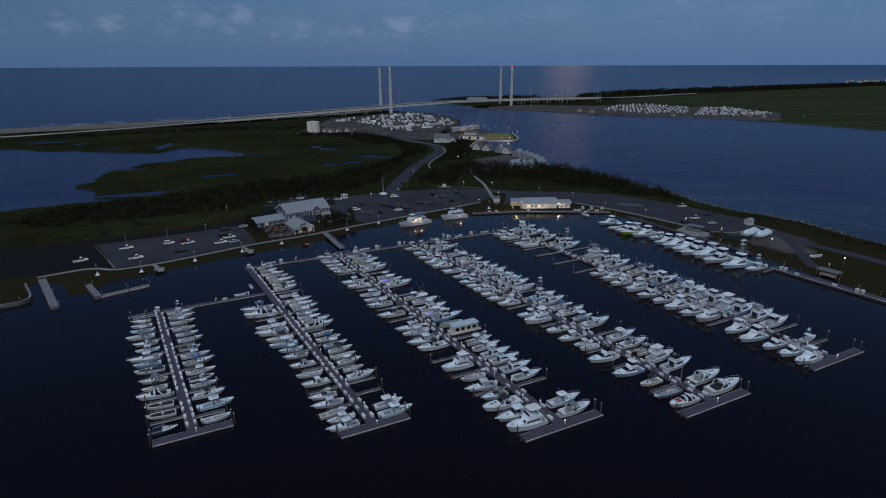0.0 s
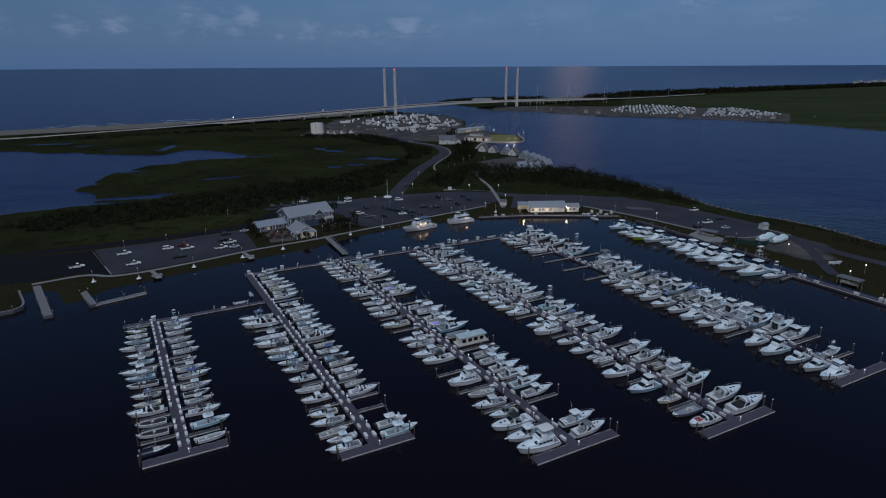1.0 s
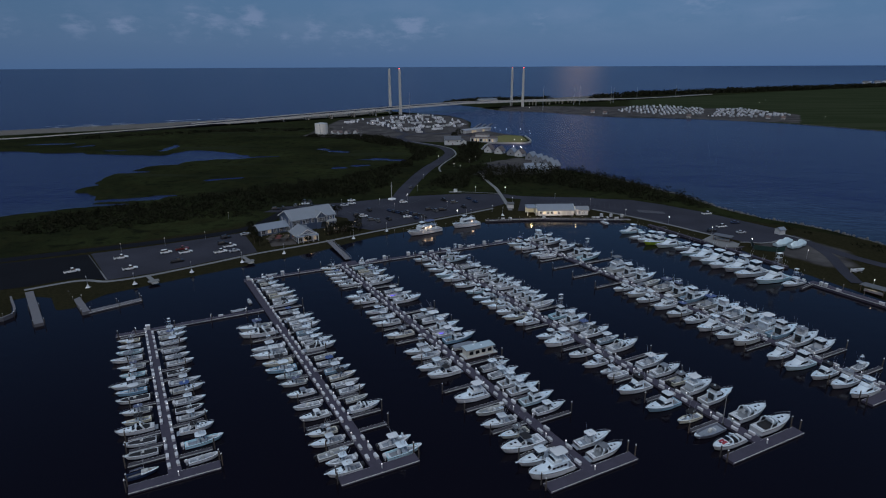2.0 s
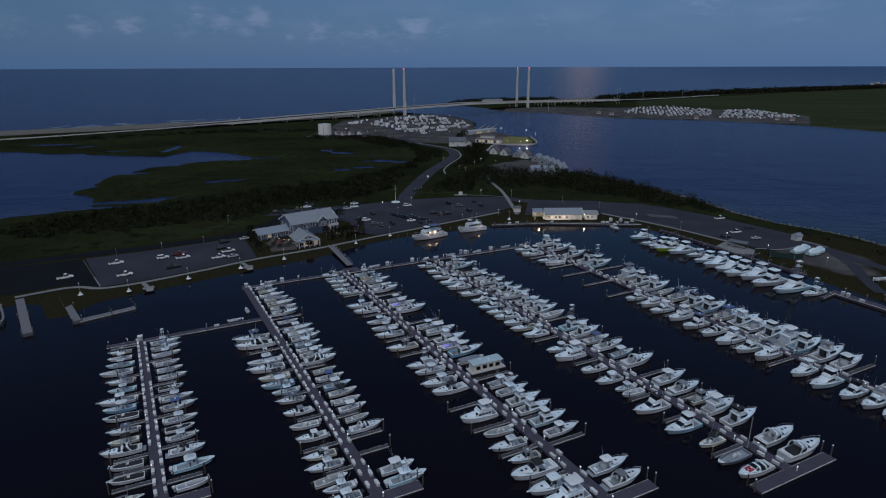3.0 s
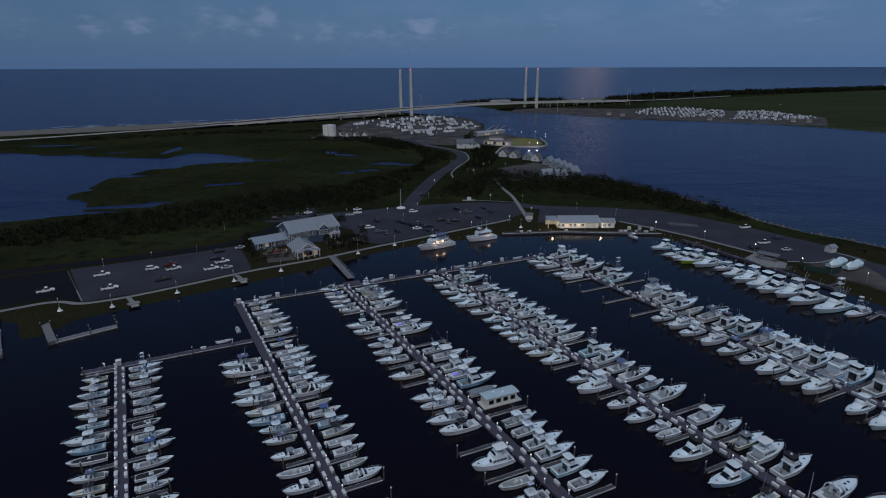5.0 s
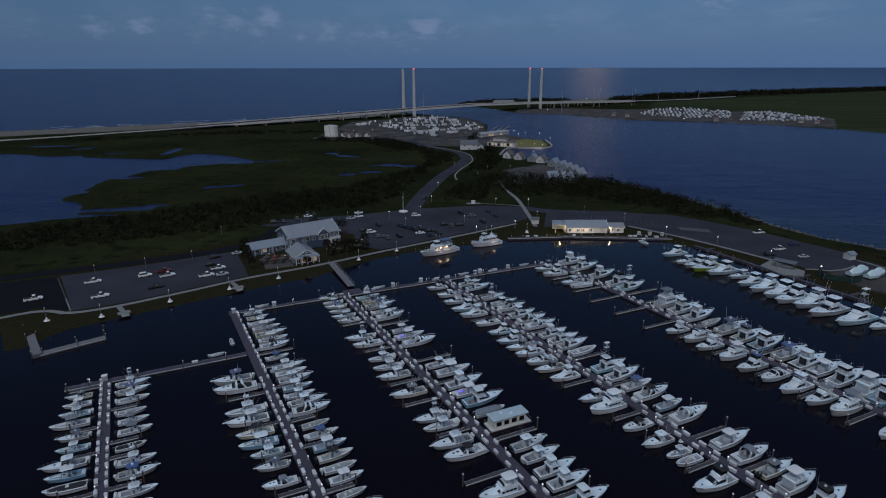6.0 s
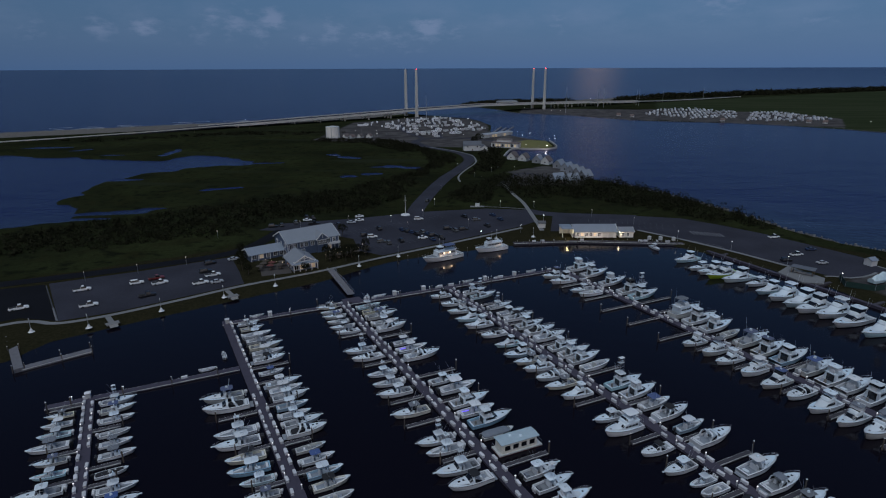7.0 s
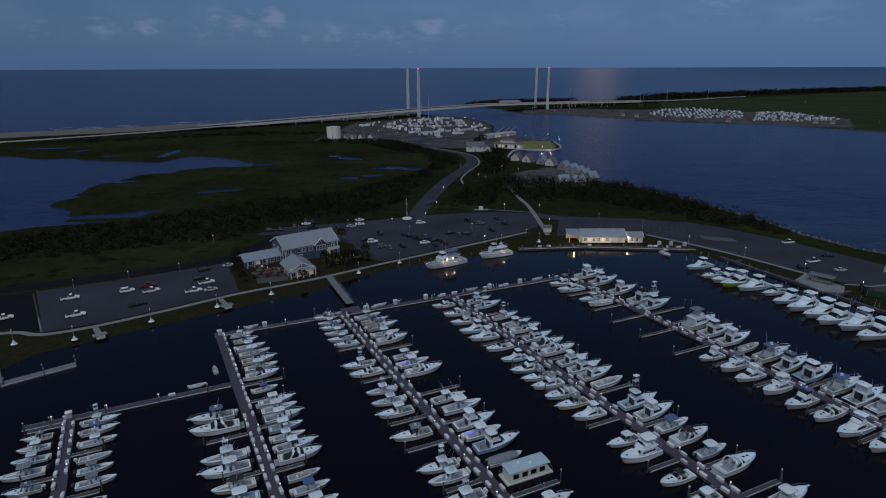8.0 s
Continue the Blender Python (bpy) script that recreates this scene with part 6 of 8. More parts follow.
# painted stall lines
bm = bmesh.new()
for x0, y0, ang, n, pitch, length in ((-40, 300, 38, 20, 2.8, 5), (-60, 322, 38, 22, 2.8, 5),
                                     (62, 350, -12, 16, 2.8, 6), (60, 340, -5, 14, 2.8, 5)):
    ca, sa = math.cos(radians(ang)), math.sin(radians(ang))
    for k in range(n):
        px, py = x0 + ca * pitch * k, y0 + sa * pitch * k
        ends, wide = ((px, py), (px - sa * length, py + ca * length)), 0.07
        (ax, ay), (bx, by) = ends
        d = math.hypot(bx - ax, by - ay) or 1
        ox, oy = -(by - ay) / d * wide, (bx - ax) / d * wide
        vs = [bm.verts.new(p) for p in ((ax - ox, ay - oy, LAND_Z + 0.072), (bx - ox, by - oy, LAND_Z + 0.072), (bx + ox, by + oy, LAND_Z + 0.072), (ax + ox, ay + oy, LAND_Z + 0.072))]
        f = bm.faces.new(vs)
        f.normal_update()
        if f.normal.z < 0:
            f.normal_flip()
tagged(part("painted_line", tubed([(-156.5, 251.8, LAND_Z + 0.02), (-139.9, 231.7, LAND_Z + 0.02)], 0.22, 4), LINE), "worn painted line across the lot", "road marking", kind="structure")
tagged(part("painted_line", tubed([(-139.8, 231.6, LAND_Z + 0.04), (-131.5, 221.5, LAND_Z + 0.04)], 0.3, 4), LINE_WHITE), "white painted line across the lot", "road marking", kind="structure")
hatch = bmesh.new()
for k in range(9):
    p = Vector((107.9, 331.0, 0)).lerp(Vector((120.2, 327.2, 0)), k / 8)
    box(hatch, p.x - 0.25, p.x + 0.25, p.y - 3.2, p.y + 3.2, LAND_Z + 0.03, LAND_Z + 0.068)
for k in range(7):
    p = Vector((104.5, 316.5, 0)).lerp(Vector((112.5, 308.0, 0)), k / 6)
    box(hatch, p.x - 0.8, p.x + 0.8, p.y - 0.12, p.y + 0.12, LAND_Z + 0.03, LAND_Z + 0.068)
tagged(part("hatched_marking", hatch, LINE_WHITE), "white hatched islands painted on the asphalt", "road marking", kind="stuff")
tagged(part("stall_lines", bm, LINE), "faded white stall lines on the asphalt", "road marking", kind="stuff")

# ---- buildings ----


def window_part(parent, x, y, z, w, h, face, lit=False):
    """A window with frame and pane; face: 'f' front (-y), 'b' back, 'l' low-x end, 'r' high-x end."""
    if face in "fb":
        s = -1 if face == "f" else 1
        fr = part("window", boxed(x - w / 2 - 0.24, x + w / 2 + 0.24, min(y, y + s * 0.08), max(y, y + s * 0.08), z - 0.2, z + h + 0.24), TRIM, parent)
        part("muntin", boxed(x - 0.07, x + 0.07, min(y + s * 0.105, y + s * 0.13), max(y + s * 0.105, y + s * 0.13), z, z + h), TRIM, fr)
        part("muntin", boxed(x - w / 2, x + w / 2, min(y + s * 0.132, y + s * 0.15), max(y + s * 0.132, y + s * 0.15), z + h * 0.5 - 0.05, z + h * 0.5 + 0.05), TRIM, fr)
        part("pane", boxed(x - w / 2, x + w / 2, min(y + s * 0.085, y + s * 0.1), max(y + s * 0.085, y + s * 0.1), z, z + h), WINDOW_WARM if lit else TINT, fr)
    else:
        s = -1 if face == "l" else 1
        fr = part("window", boxed(min(x, x + s * 0.08), max(x, x + s * 0.08), y - w / 2 - 0.24, y + w / 2 + 0.24, z - 0.2, z + h + 0.24), TRIM, parent)
        part("muntin", boxed(min(x + s * 0.105, x + s * 0.13), max(x + s * 0.105, x + s * 0.13), y - 0.07, y + 0.07, z, z + h), TRIM, fr)
        part("pane", boxed(min(x + s * 0.085, x + s * 0.1), max(x + s * 0.085, x + s * 0.1), y - w / 2, y + w / 2, z, z + h), WINDOW_WARM if lit else TINT, fr)
    return fr


def gable_block(parent, L, D, wall, rise, siding, roof, over=0.5, trim=True):
    """Walls with gable ends and a pitched roof whose ridge runs along x; ground at z = 0."""
    bm = bmesh.new()
    loft(bm, [[(x, -D / 2, 0), (x, D / 2, 0), (x, D / 2, wall), (x, 0, wall + rise), (x, -D / 2, wall)] for x in (-L / 2, L / 2)])
    bmesh.ops.recalc_face_normals(bm, faces=bm.faces)
    walls = part("wall", bm, siding, parent)
    for s in (-1, 1):
        k = over * rise / (D / 2)
        bm = bmesh.new()
        loft(bm, [[(x, s * (D / 2 + over), wall - k + 0.03), (x, 0, wall + rise + 0.03), (x, 0, wall + rise + 0.25), (x, s * (D / 2 + over), wall - k + 0.22)] for x in (-L / 2 - over, L / 2 + over)])
        bmesh.ops.recalc_face_normals(bm, faces=bm.faces)
        slope = part("roof", bm, roof, parent)
        if trim:
            n = max(3, int(L / 1.6))
            for i in range(n + 1):
                x = -L / 2 - over + 0.08 + (L + 2 * over - 0.16) * i / n
                part("roof_seam", tubed([(x, s * (D / 2 + over), wall - k + 0.235), (x, s * 0.05, wall + rise + 0.26)], 0.035, 4), roof, slope)
        for e in (-1, 1) if trim else ():
            x0 = e * (L / 2 + over)
            bm = bmesh.new()
            loft(bm, [[(x, s * (D / 2 + over + 0.02), wall - k - 0.22), (x, 0, wall + rise - 0.22), (x, 0, wall + rise + 0.27), (x, s * (D / 2 + over + 0.02), wall - k + 0.24)] for x in (x0 - 0.04, x0 + 0.06 * e + 0.04)])
            bmesh.ops.recalc_face_normals(bm, faces=bm.faces)
            part("bargeboard", bm, TRIM, parent)
    return walls


def on_ground(x, y, turn, z=LAND_Z):
    return pose(x, y, z, 0, 0, turn)


rest = new("restaurant")
tagged(rest, "two-storey slate blue restaurant with grey metal roof and white trim", "restaurant building")
rest.matrix_basis = on_ground(-71.8, 300.7, 37.9)
walls = gable_block(rest, 23.3, 15.3, 6.1, 3.6, SIDING_BLUE, ROOF_GREY, 0.6)
for x in (-10.2, -8.2, -5.4, -3.4, -0.6, 7.0, 9.6):
    window_part(walls, x, -7.65, 3.7, 1.3, 1.6, "f")
for x in (-9.0, -5.0, 7.4):
    window_part(walls, x, -7.65, 0.8, 1.3, 1.7, "f", x > 5)
for y in (-4.5, 0, 4.5):
    window_part(walls, -11.65, y, 3.7, 1.3, 1.6, "l")
    window_part(walls, -11.65, y, 0.9, 1.3, 1.6, "l")
    window_part(walls, 11.65, y, 3.7, 1.3, 1.6, "r")
for x in (-11.6, 11.6):
    part("corner_board", boxed(x - 0.16, x + 0.16, -7.75, -7.55, 0, 6.0), TRIM, rest)
part("frieze_board", boxed(-11.4, 11.4, -7.74, -7.66, 5.7, 6.0), TRIM, rest)
# the cross gable over the stair hall
bay = part("cross_gable", slab([(1.2, -8.6), (6.0, -8.6), (6.0, -7.0), (1.2, -7.0)], 0, 6.0), SIDING_BLUE, rest)
bm = bmesh.new()
loft(bm, [[(0.9, y, 6.0), (3.6, y, 8.6), (6.3, y, 6.0)] for y in (-8.65, -3.2)])
bmesh.ops.recalc_face_normals(bm, faces=bm.faces)
part("gable_end", bm, SIDING_BLUE, rest)
for s in (-1, 1):
    bm = bmesh.new()
    loft(bm, [[(3.6 + s * 3.1, y, 5.75), (3.6, y, 8.65), (3.6, y, 8.85), (3.6 + s * 3.2, y, 5.9)] for y in (-9.1, -2.6)])
    bmesh.ops.recalc_face_normals(bm, faces=bm.faces)
    part("gable_roof", bm, ROOF_GREY, rest)
    part("gable_trim", tubed([(3.6 + s * 3.1, -9.1, 5.75), (3.6, -9.1, 8.65)], 0.16, 4), TRIM, rest)
part("gable_strut", tubed([(3.6, -9.08, 6.4), (3.6, -9.08, 8.6)], 0.1, 4), TRIM, rest)
for x in (2.2, 3.6, 5.0):
    window_part(bay, x, -8.6, 3.6, 1.1, 1.8, "f")
part("balcony", boxed(6.3, 11.6, -9.6, -7.68, 2.9, 3.1), TRIM, rest)
part("balcony_rail", boxed(6.3, 11.6, -9.62, -9.5, 3.11, 4.1), TRIM, rest)
for x in (6.5, 9.0, 11.4):
    part("balcony_post", boxed(x - 0.1, x + 0.1, -9.55, -9.35, 0, 2.895), TRIM, rest)

wing = new("restaurant_wing")
tagged(wing, "low side wing with grey metal roof and lit window", "building wing")
wing.matrix_basis = on_ground(-87.4, 289.2, 38)
walls = gable_block(wing, 14.5, 8.8, 2.8, 1.9, SIDING_BLUE, ROOF_GREY, 0.6)
for x, on in ((-5.5, False), (-2.5, True), (0.5, False), (3.5, False), (6.2, False)):
    window_part(walls, x, -4.4, 0.9, 1.5, 1.5, "f", on)
for x in (-6.9, -4, 1, 6.9):
    part("porch_post", boxed(x - 0.12, x + 0.12, -5.0, -4.76, 0, 2.45), TRIM, wing)

porch = new("dining_porch")
tagged(porch, "gabled dining porch with grey roof and white posts", "porch")
porch.matrix_basis = on_ground(-68.4, 277.6, 32 + 90)
walls = gable_block(porch, 11.5, 9.6, 3.0, 2.8, SIDING_BLUE, ROOF_GREY, 0.6)
for y in (-3.4, -1.2, 1.2, 3.4):
    window_part(walls, -5.75, y, 0.5, 1.5, 1.9, "l", y in (-3.4, 1.2))
for y in (-4.8, -2.4, 0, 2.4, 4.8):
    part("porch_post", boxed(-7.4, -7.15, y - 0.13, y + 0.13, 0, 2.7), TRIM, porch)
part("porch_beam", boxed(-7.45, -7.1, -5.0, 5.0, 2.705, 3.0), TRIM, porch)
bm = bmesh.new()
loft(bm, [[(-7.6, y, 3.0), (-5.8, y, 3.25), (-5.8, y, 3.4), (-7.6, y, 3.12)] for y in (-5.2, 5.2)])
bmesh.ops.recalc_face_normals(bm, faces=bm.faces)
part("porch_roof", bm, ROOF_GREY, porch)
part("gable_tie", boxed(-5.9, -5.78, -4.6, 4.6, 3.45, 3.8), TRIM, porch)
part("king_post", boxed(-5.9, -5.78, -0.14, 0.14, 3.81, 5.5), TRIM, porch)
for s in (-1, 1):
    part("gable_brace", tubed([(-5.85, s * 2.4, 3.8), (-5.85, s * 0.2, 4.7)], 0.1, 4), TRIM, porch)
for x in (-3.5, -1, 1.5):
    window_part(walls, x, 4.8, 0.6, 1.5, 1.7, "b")

house = new("dock_house")
tagged(house, "long white dock house with grey metal roof", "building")
house.matrix_basis = on_ground(59.4, 326.2, 2)
walls = gable_block(house, 19.5, 9.6, 2.9, 2.3, SIDING_WHITE, ROOF_GREY, 0.5)
for k in range(6):
    window_part(walls, -8.3 + k * 2.0, -4.8, 0.9, 1.1, 1.3, "f", k in (1, 4))
for x in (4.5, 7.2):
    part("roller_door", boxed(x - 1.1, x + 1.1, -4.86, -4.81, 0.05, 2.5), GEL_AGED, house)
annex = new("fuel_office")
tagged(annex, "small white fuel office beside the dock house", "building")
annex.matrix_basis = on_ground(74.0, 325.6, 2)
walls = gable_block(annex, 6.4, 7.0, 2.8, 1.3, SIDING_WHITE, ROOF_GREY, 0.4)
for x in (-1.8, 0.6):
    window_part(walls, x, -3.5, 0.9, 1.1, 1.2, "f")
pav = new("bait_shelter")
tagged(pav, "open shelter with lit interior at the end of the dock house", "shelter")
pav.matrix_basis = on_ground(46.4, 325.0, 2)
for x in (-2.4, 2.4):
    for y in (-3.6, 3.6):
        part("post", boxed(x - 0.12, x + 0.12, y - 0.12, y + 0.12, 0, 4.15), TRIM, pav)
part("back_wall", boxed(-2.5, 2.5, 3.75, 3.9, 0, 4.1), SIDING_WHITE, pav)
part("side_wall", boxed(2.55, 2.7, -3.6, 3.9, 0, 4.1), SIDING_WHITE, pav)
part("roof", boxed(-3.0, 2.75, -4.2, 4.2, 4.155, 4.6, 0.5, 0.6), ROOF_GREY, pav)
part("ceiling_lamp", boxed(-0.5, 0.5, -0.5, 0.5, 4.0, 4.12), LAMP_WARM, pav, "glowing ceiling lamp")
kiosk = new("pay_kiosk")
tagged(kiosk, "small white kiosk at the edge of the lot", "kiosk")
kiosk.matrix_basis = on_ground(36.5, 339.5, 0)
gable_block(kiosk, 3.6, 2.8, 2.4, 0.8, SIDING_WHITE, ROOF_DARK, 0.3, False)


def lamp_thing(height, base, light, name, label):
    t = part(name, tubed([(0, 0, 0.0), (0, 0, height)], 0.09, 6, 0.06), STEEL)
    if base:
        part("base", tubed([(0, 0, 0), (0, 0, 0.25), (0, 0, 1.1)], 0.95, 10, 0.2), CAP, t, "white conical concrete base")
    part("lantern", tubed([(0, 0, height + 0.005), (0, 0, height + 0.2), (0, 0, height + 0.42), (0, 0, height + 0.6)], 0.15, 8, 0.11), light, t, "glowing lantern" if light is not CAP else "unlit white lantern")
    return tagged(t, label, "street lamp", "lamps along the bank")


DIM_LAMP = lamp_thing(5.0, False, LAMP_DIM, "lot_lamp", "dim lot lamp on a steel post")
POST_LAMP = lamp_thing(4.0, True, CAP, "promenade_lamp", "unlit promenade lamp on a white conical base")
LIT_LAMP = lamp_thing(5.0, False, LAMP_WHITE, "street_lamp", "lit white street lamp on a steel post")
for x, y in ((-134, 213.5), (-118.2, 217.0), (-102.1, 230.4), (-86, 242.7), (-71.5, 254.5), (-44.5, 277.5), (-30, 290.5), (-13, 302.5), (13, 318), (30.5, 322)):
    stand(POST_LAMP, (x, y, LAND_Z), 0)
for x, y in ((-40.2, 347.7), (-24.4, 359.7), (-19.7, 386.8), (5.6, 318.3), (25.3, 329.7), (-17.6, 428.9), (18.2, 382.3), (37.3, 380.8), (38.8, 349.9), (114.7, 303.9), (137.6, 263.9), (128.2, 283.3), (97.3, 320.7),
             (152.6, 247.0), (156.0, 211.6), (167.0, 219.0)):
    stand(LIT_LAMP, (x, y, LAND_Z), 0, 0.7)
for x, y in ((-144.9, 256.9), (-129.6, 266.1), (-114.9, 276.1), (-72, 318), (-118, 315), (-30, 334), (-62, 345), (-84, 334), (0, 340), (66, 362), (84, 346)):
    stand(DIM_LAMP, (x, y, LAND_Z), 0, 0.7)

# Lamps that light the fronts: shelter, dock house wall, porch, quay.
for name, p, watts, rgb in (("shelter_lamp", (46.4, 320.2, 3.9), 420, (1.0, 0.86, 0.45)), ("porch_lamp", (-63.5, 270.5, 3.4), 40, (1.0, 0.7, 0.45)),
                            ("wharf_lamp", (153.4, 207.4, 3.4), 45, (1.0, 0.85, 0.65)), ("deck_lamp", (-7.3, 289.7, 2.5), 42, (1.0, 0.74, 0.5)),
                            ("deck_lamp", (-10.6, 287.3, 2.5), 42, (1.0, 0.74, 0.5)), ("deck_lamp", (13.6, 302.6, 2.3), 36, (1.0, 0.74, 0.5)),
                            ("seawall_lamp", (68.0, 621.5, 1.6), 500, (1, 0.93, 0.8)), ("seawall_lamp", (76.7, 629.8, 1.6), 500, (1, 0.93, 0.8)), ("lawn_lamp", (46.5, 664.8, 4.5), 1200, (1, 0.9, 0.7))):
    lamp = new(name, bpy.data.lights.new(name, "POINT"))
    lamp.data.energy, lamp.data.color, lamp.data.shadow_soft_size = watts, rgb, 0.3
    lamp.location = p
# Area lights without fixtures, added over the bulkhead to wash the white fronts.
for name, x, long, watts in (("dock_house_wash", 58.0, 14.0, 200), ("fuel_office_wash", 73.5, 5.0, 55)):
    lamp = new(name, bpy.data.lights.new(name, "AREA"))
    lamp.data.shape, lamp.data.size, lamp.data.size_y = "RECTANGLE", long, 0.3
    lamp.data.energy, lamp.data.color = watts, (1.0, 0.87, 0.66)
    lamp.matrix_world = look((x, 317.6, 3.2), (x, 322.0, 2.9))
flood = part("flood_light", boxed(-0.3, 0.3, -0.12, 0.12, 0, 0.2), LAMP_FLOOD)
tagged(flood, "lit flood light over the bait shelter front", "flood light")
flood.matrix_basis = pose(46.0, 320.72, 4.16)

stand(flood, (70.6, 321.75, LAND_Z + 2.7), 0, 0.8)
fuel_flood = new("fuel_flood_lamp", bpy.data.lights.new("fuel_flood_lamp", "POINT"))
fuel_flood.data.energy, fuel_flood.data.color, fuel_flood.data.shadow_soft_size = 120, (1.0, 0.80, 0.5), 0.25
fuel_flood.location = (70.6, 320.9, LAND_Z + 2.6)
for x, y, turn, k in ((79, 317.6, 5, 1.3), (81.4, 317.9, 0, 1.2), (86.5, 317.2, 90, 1.2), (91, 316.4, 10, 1.4), (52.5, 318.6, 0, 1.1), (34, 316.4, 8, 1.2), (30, 315.8, 8, 1.1)):
    stand(BOX_THING, (x, y - 1.4, 1.06), turn, k)
for x, y in ((83.8, 318.0), (94.5, 316.8), (88.8, 317.6)):
    stand(SHED, (x, y + 0.9, LAND_Z), 8, 0.9)

# Flag mast with yard on a round white plinth
mast = new("flag_mast")
tagged(mast, "white flag mast with yard on a round plinth", "flagpole")
mast.matrix_basis = on_ground(-34.2, 362.6, 0)
part("plinth", tubed([(0, 0, 0), (0, 0, 0.5)], 2.6, 20, 2.4), CAP, mast)
part("pole", tubed([(0, 0, 0.5), (0, 0, 11)], 0.14, 8, 0.07), TRIM, mast)
part("yard", tubed([(-0.9, 0, 8.2), (0.9, 0, 8.2)], 0.05, 6), TRIM, mast)

# Patio umbrellas and tables
def umbrella_thing(cloth, label):
    t = part("patio_umbrella", tubed([(0, 0, 0), (0, 0, 2.5)], 0.04, 6), BROWN)
    bm = bmesh.new()
    ring = [bm.verts.new((1.5 * math.cos(k * math.pi / 4), 1.5 * math.sin(k * math.pi / 4), 2.1)) for k in range(8)]
    tip = bm.verts.new((0, 0, 2.7))
    for k in range(8):
        bm.faces.new((ring[k], ring[(k + 1) % 8], tip))
    part("canopy", bm, cloth, t)
    part("table", tubed([(0, 0, 0.68), (0, 0, 0.74)], 0.6, 10), BROWN, t)
    return tagged(t, label, "umbrella", "patio umbrellas")


RED_U, TAN_U = umbrella_thing(RED_UMBRELLA, "red patio umbrella over a round table"), umbrella_thing(CANVAS_BROWN, "dark brown patio umbrella over a round table")
prng = random.Random(3)
for k in range(9):
    stand(RED_U if k % 2 else TAN_U, (-82.5 + 3.6 * (k % 4) + prng.uniform(-0.5, 0.5), 270.5 + 1.2 * (k % 4) + 3.4 * (k // 4), LAND_Z), 0)
for k in range(10):
    stand(TAN_U, (-58 + 3.4 * (k % 5), 284.5 + 2.2 * (k % 5) + 4.0 * (k // 5), LAND_Z), 0)
patio = part("patio", slab([(-85.5, 277), (-80, 264.5), (-69.5, 268.5), (-74, 281)], LAND_Z - 0.3, LAND_Z + 0.04), PATIO_STONE)
tagged(patio, "dark paved dining patio", "patio", kind="structure")
bulb = part("string_lamp", tubed([(0, 0, 2.9), (0, 0, 2.98), (0, 0, 3.06)], 0.07, 6, 0.05), LAMP_WARM)
part("post", tubed([(0, 0, 0), (0, 0, 2.895)], 0.04, 5), BROWN, bulb)
tagged(bulb, "small warm patio lamp on a thin post", "lamp", "patio lamps")
for k in range(14):
    stand(bulb, (-59 + 2.0 * (k % 7) + prng.uniform(-0.6, 0.6), 282.5 + 1.6 * (k % 7) + 5.5 * (k // 7) + prng.uniform(-0.6, 0.6), LAND_Z), 0)
for k in range(5):
    stand(bulb, (-82 + 2.6 * k, 276.0 - 1.1 * k, LAND_Z), 0)

# ---- cars ----


def car_thing(colour, kind):
    car = new({"sedan": "car", "suv": "suv", "pickup": "pickup_truck"}[kind])
    L, W, roof = {"sedan": (4.6, 1.8, 1.42), "suv": (4.8, 1.9, 1.75), "pickup": (5.7, 1.95, 1.85)}[kind]
    h = W / 2
    bm = bmesh.new()
    shapes = [(-L / 2, 0.45, 0.82, 0.92), (-L / 2 + 0.12, 0.30, 0.95, 1.0), (-L * 0.2, 0.28, 1.0, 1.0), (L * 0.22, 0.28, 0.98, 1.0), (L / 2 - 0.35, 0.30, 0.82, 0.97), (L / 2, 0.45, 0.66, 0.85)]
    loft(bm, [[(x, -h * f, z0), (x, -h * f, (z0 + z1) / 2), (x, -h * f * 0.93, z1), (x, h * f * 0.93, z1), (x, h * f, (z0 + z1) / 2), (x, h * f, z0)] for x, z0, z1, f in shapes])
    bmesh.ops.recalc_face_normals(bm, faces=bm.faces)
    paint = CAR[colour]
    body = part("body", bm, paint, car)
    c0, c1 = {"sedan": (-L * 0.33, L * 0.2), "suv": (-L * 0.46, L * 0.2), "pickup": (-L * 0.08, L * 0.24)}[kind]
    part("glasshouse", boxed(c0, c1, -h * 0.88, h * 0.88, 0.96, roof - 0.06, 0.55, 0.16, back=0.2 if kind != "sedan" else 0.5), TINT, car)
    part("roof", boxed(c0 + (0.25 if kind != "sedan" else 0.55), c1 - 0.6, -h * 0.72, h * 0.72, roof - 0.07, roof, 0.05, 0.05), paint, car)
    if kind == "pickup":
        part("bed_liner", boxed(-L / 2 + 0.15, c0 - 0.08, -h * 0.78, h * 0.78, 0.985, 1.03), TYRE, car)
    for x in (-L * 0.31, L * 0.31):
        for s in (-1, 1):
            part("wheel", tubed([(x, s * (h - 0.2), 0.33), (x, s * (h + 0.02), 0.33)], 0.33, 10), TYRE, car)
    return tagged(car, f"parked {colour.replace('_', ' ')} {kind} on the asphalt", "pickup truck" if kind == "pickup" else "car", "parked cars")


CARS = {k: car_thing(*k) for k in (("white", "pickup"), ("white", "suv"), ("silver", "sedan"), ("black", "suv"), ("dark_blue", "sedan"), ("red", "pickup"), ("grey", "suv"), ("white", "sedan"), ("black", "pickup"))}


def park(x, y, turn, colour, kind):
    stand(CARS[(colour, kind)], (x, y, LAND_Z + 0.06), turn)


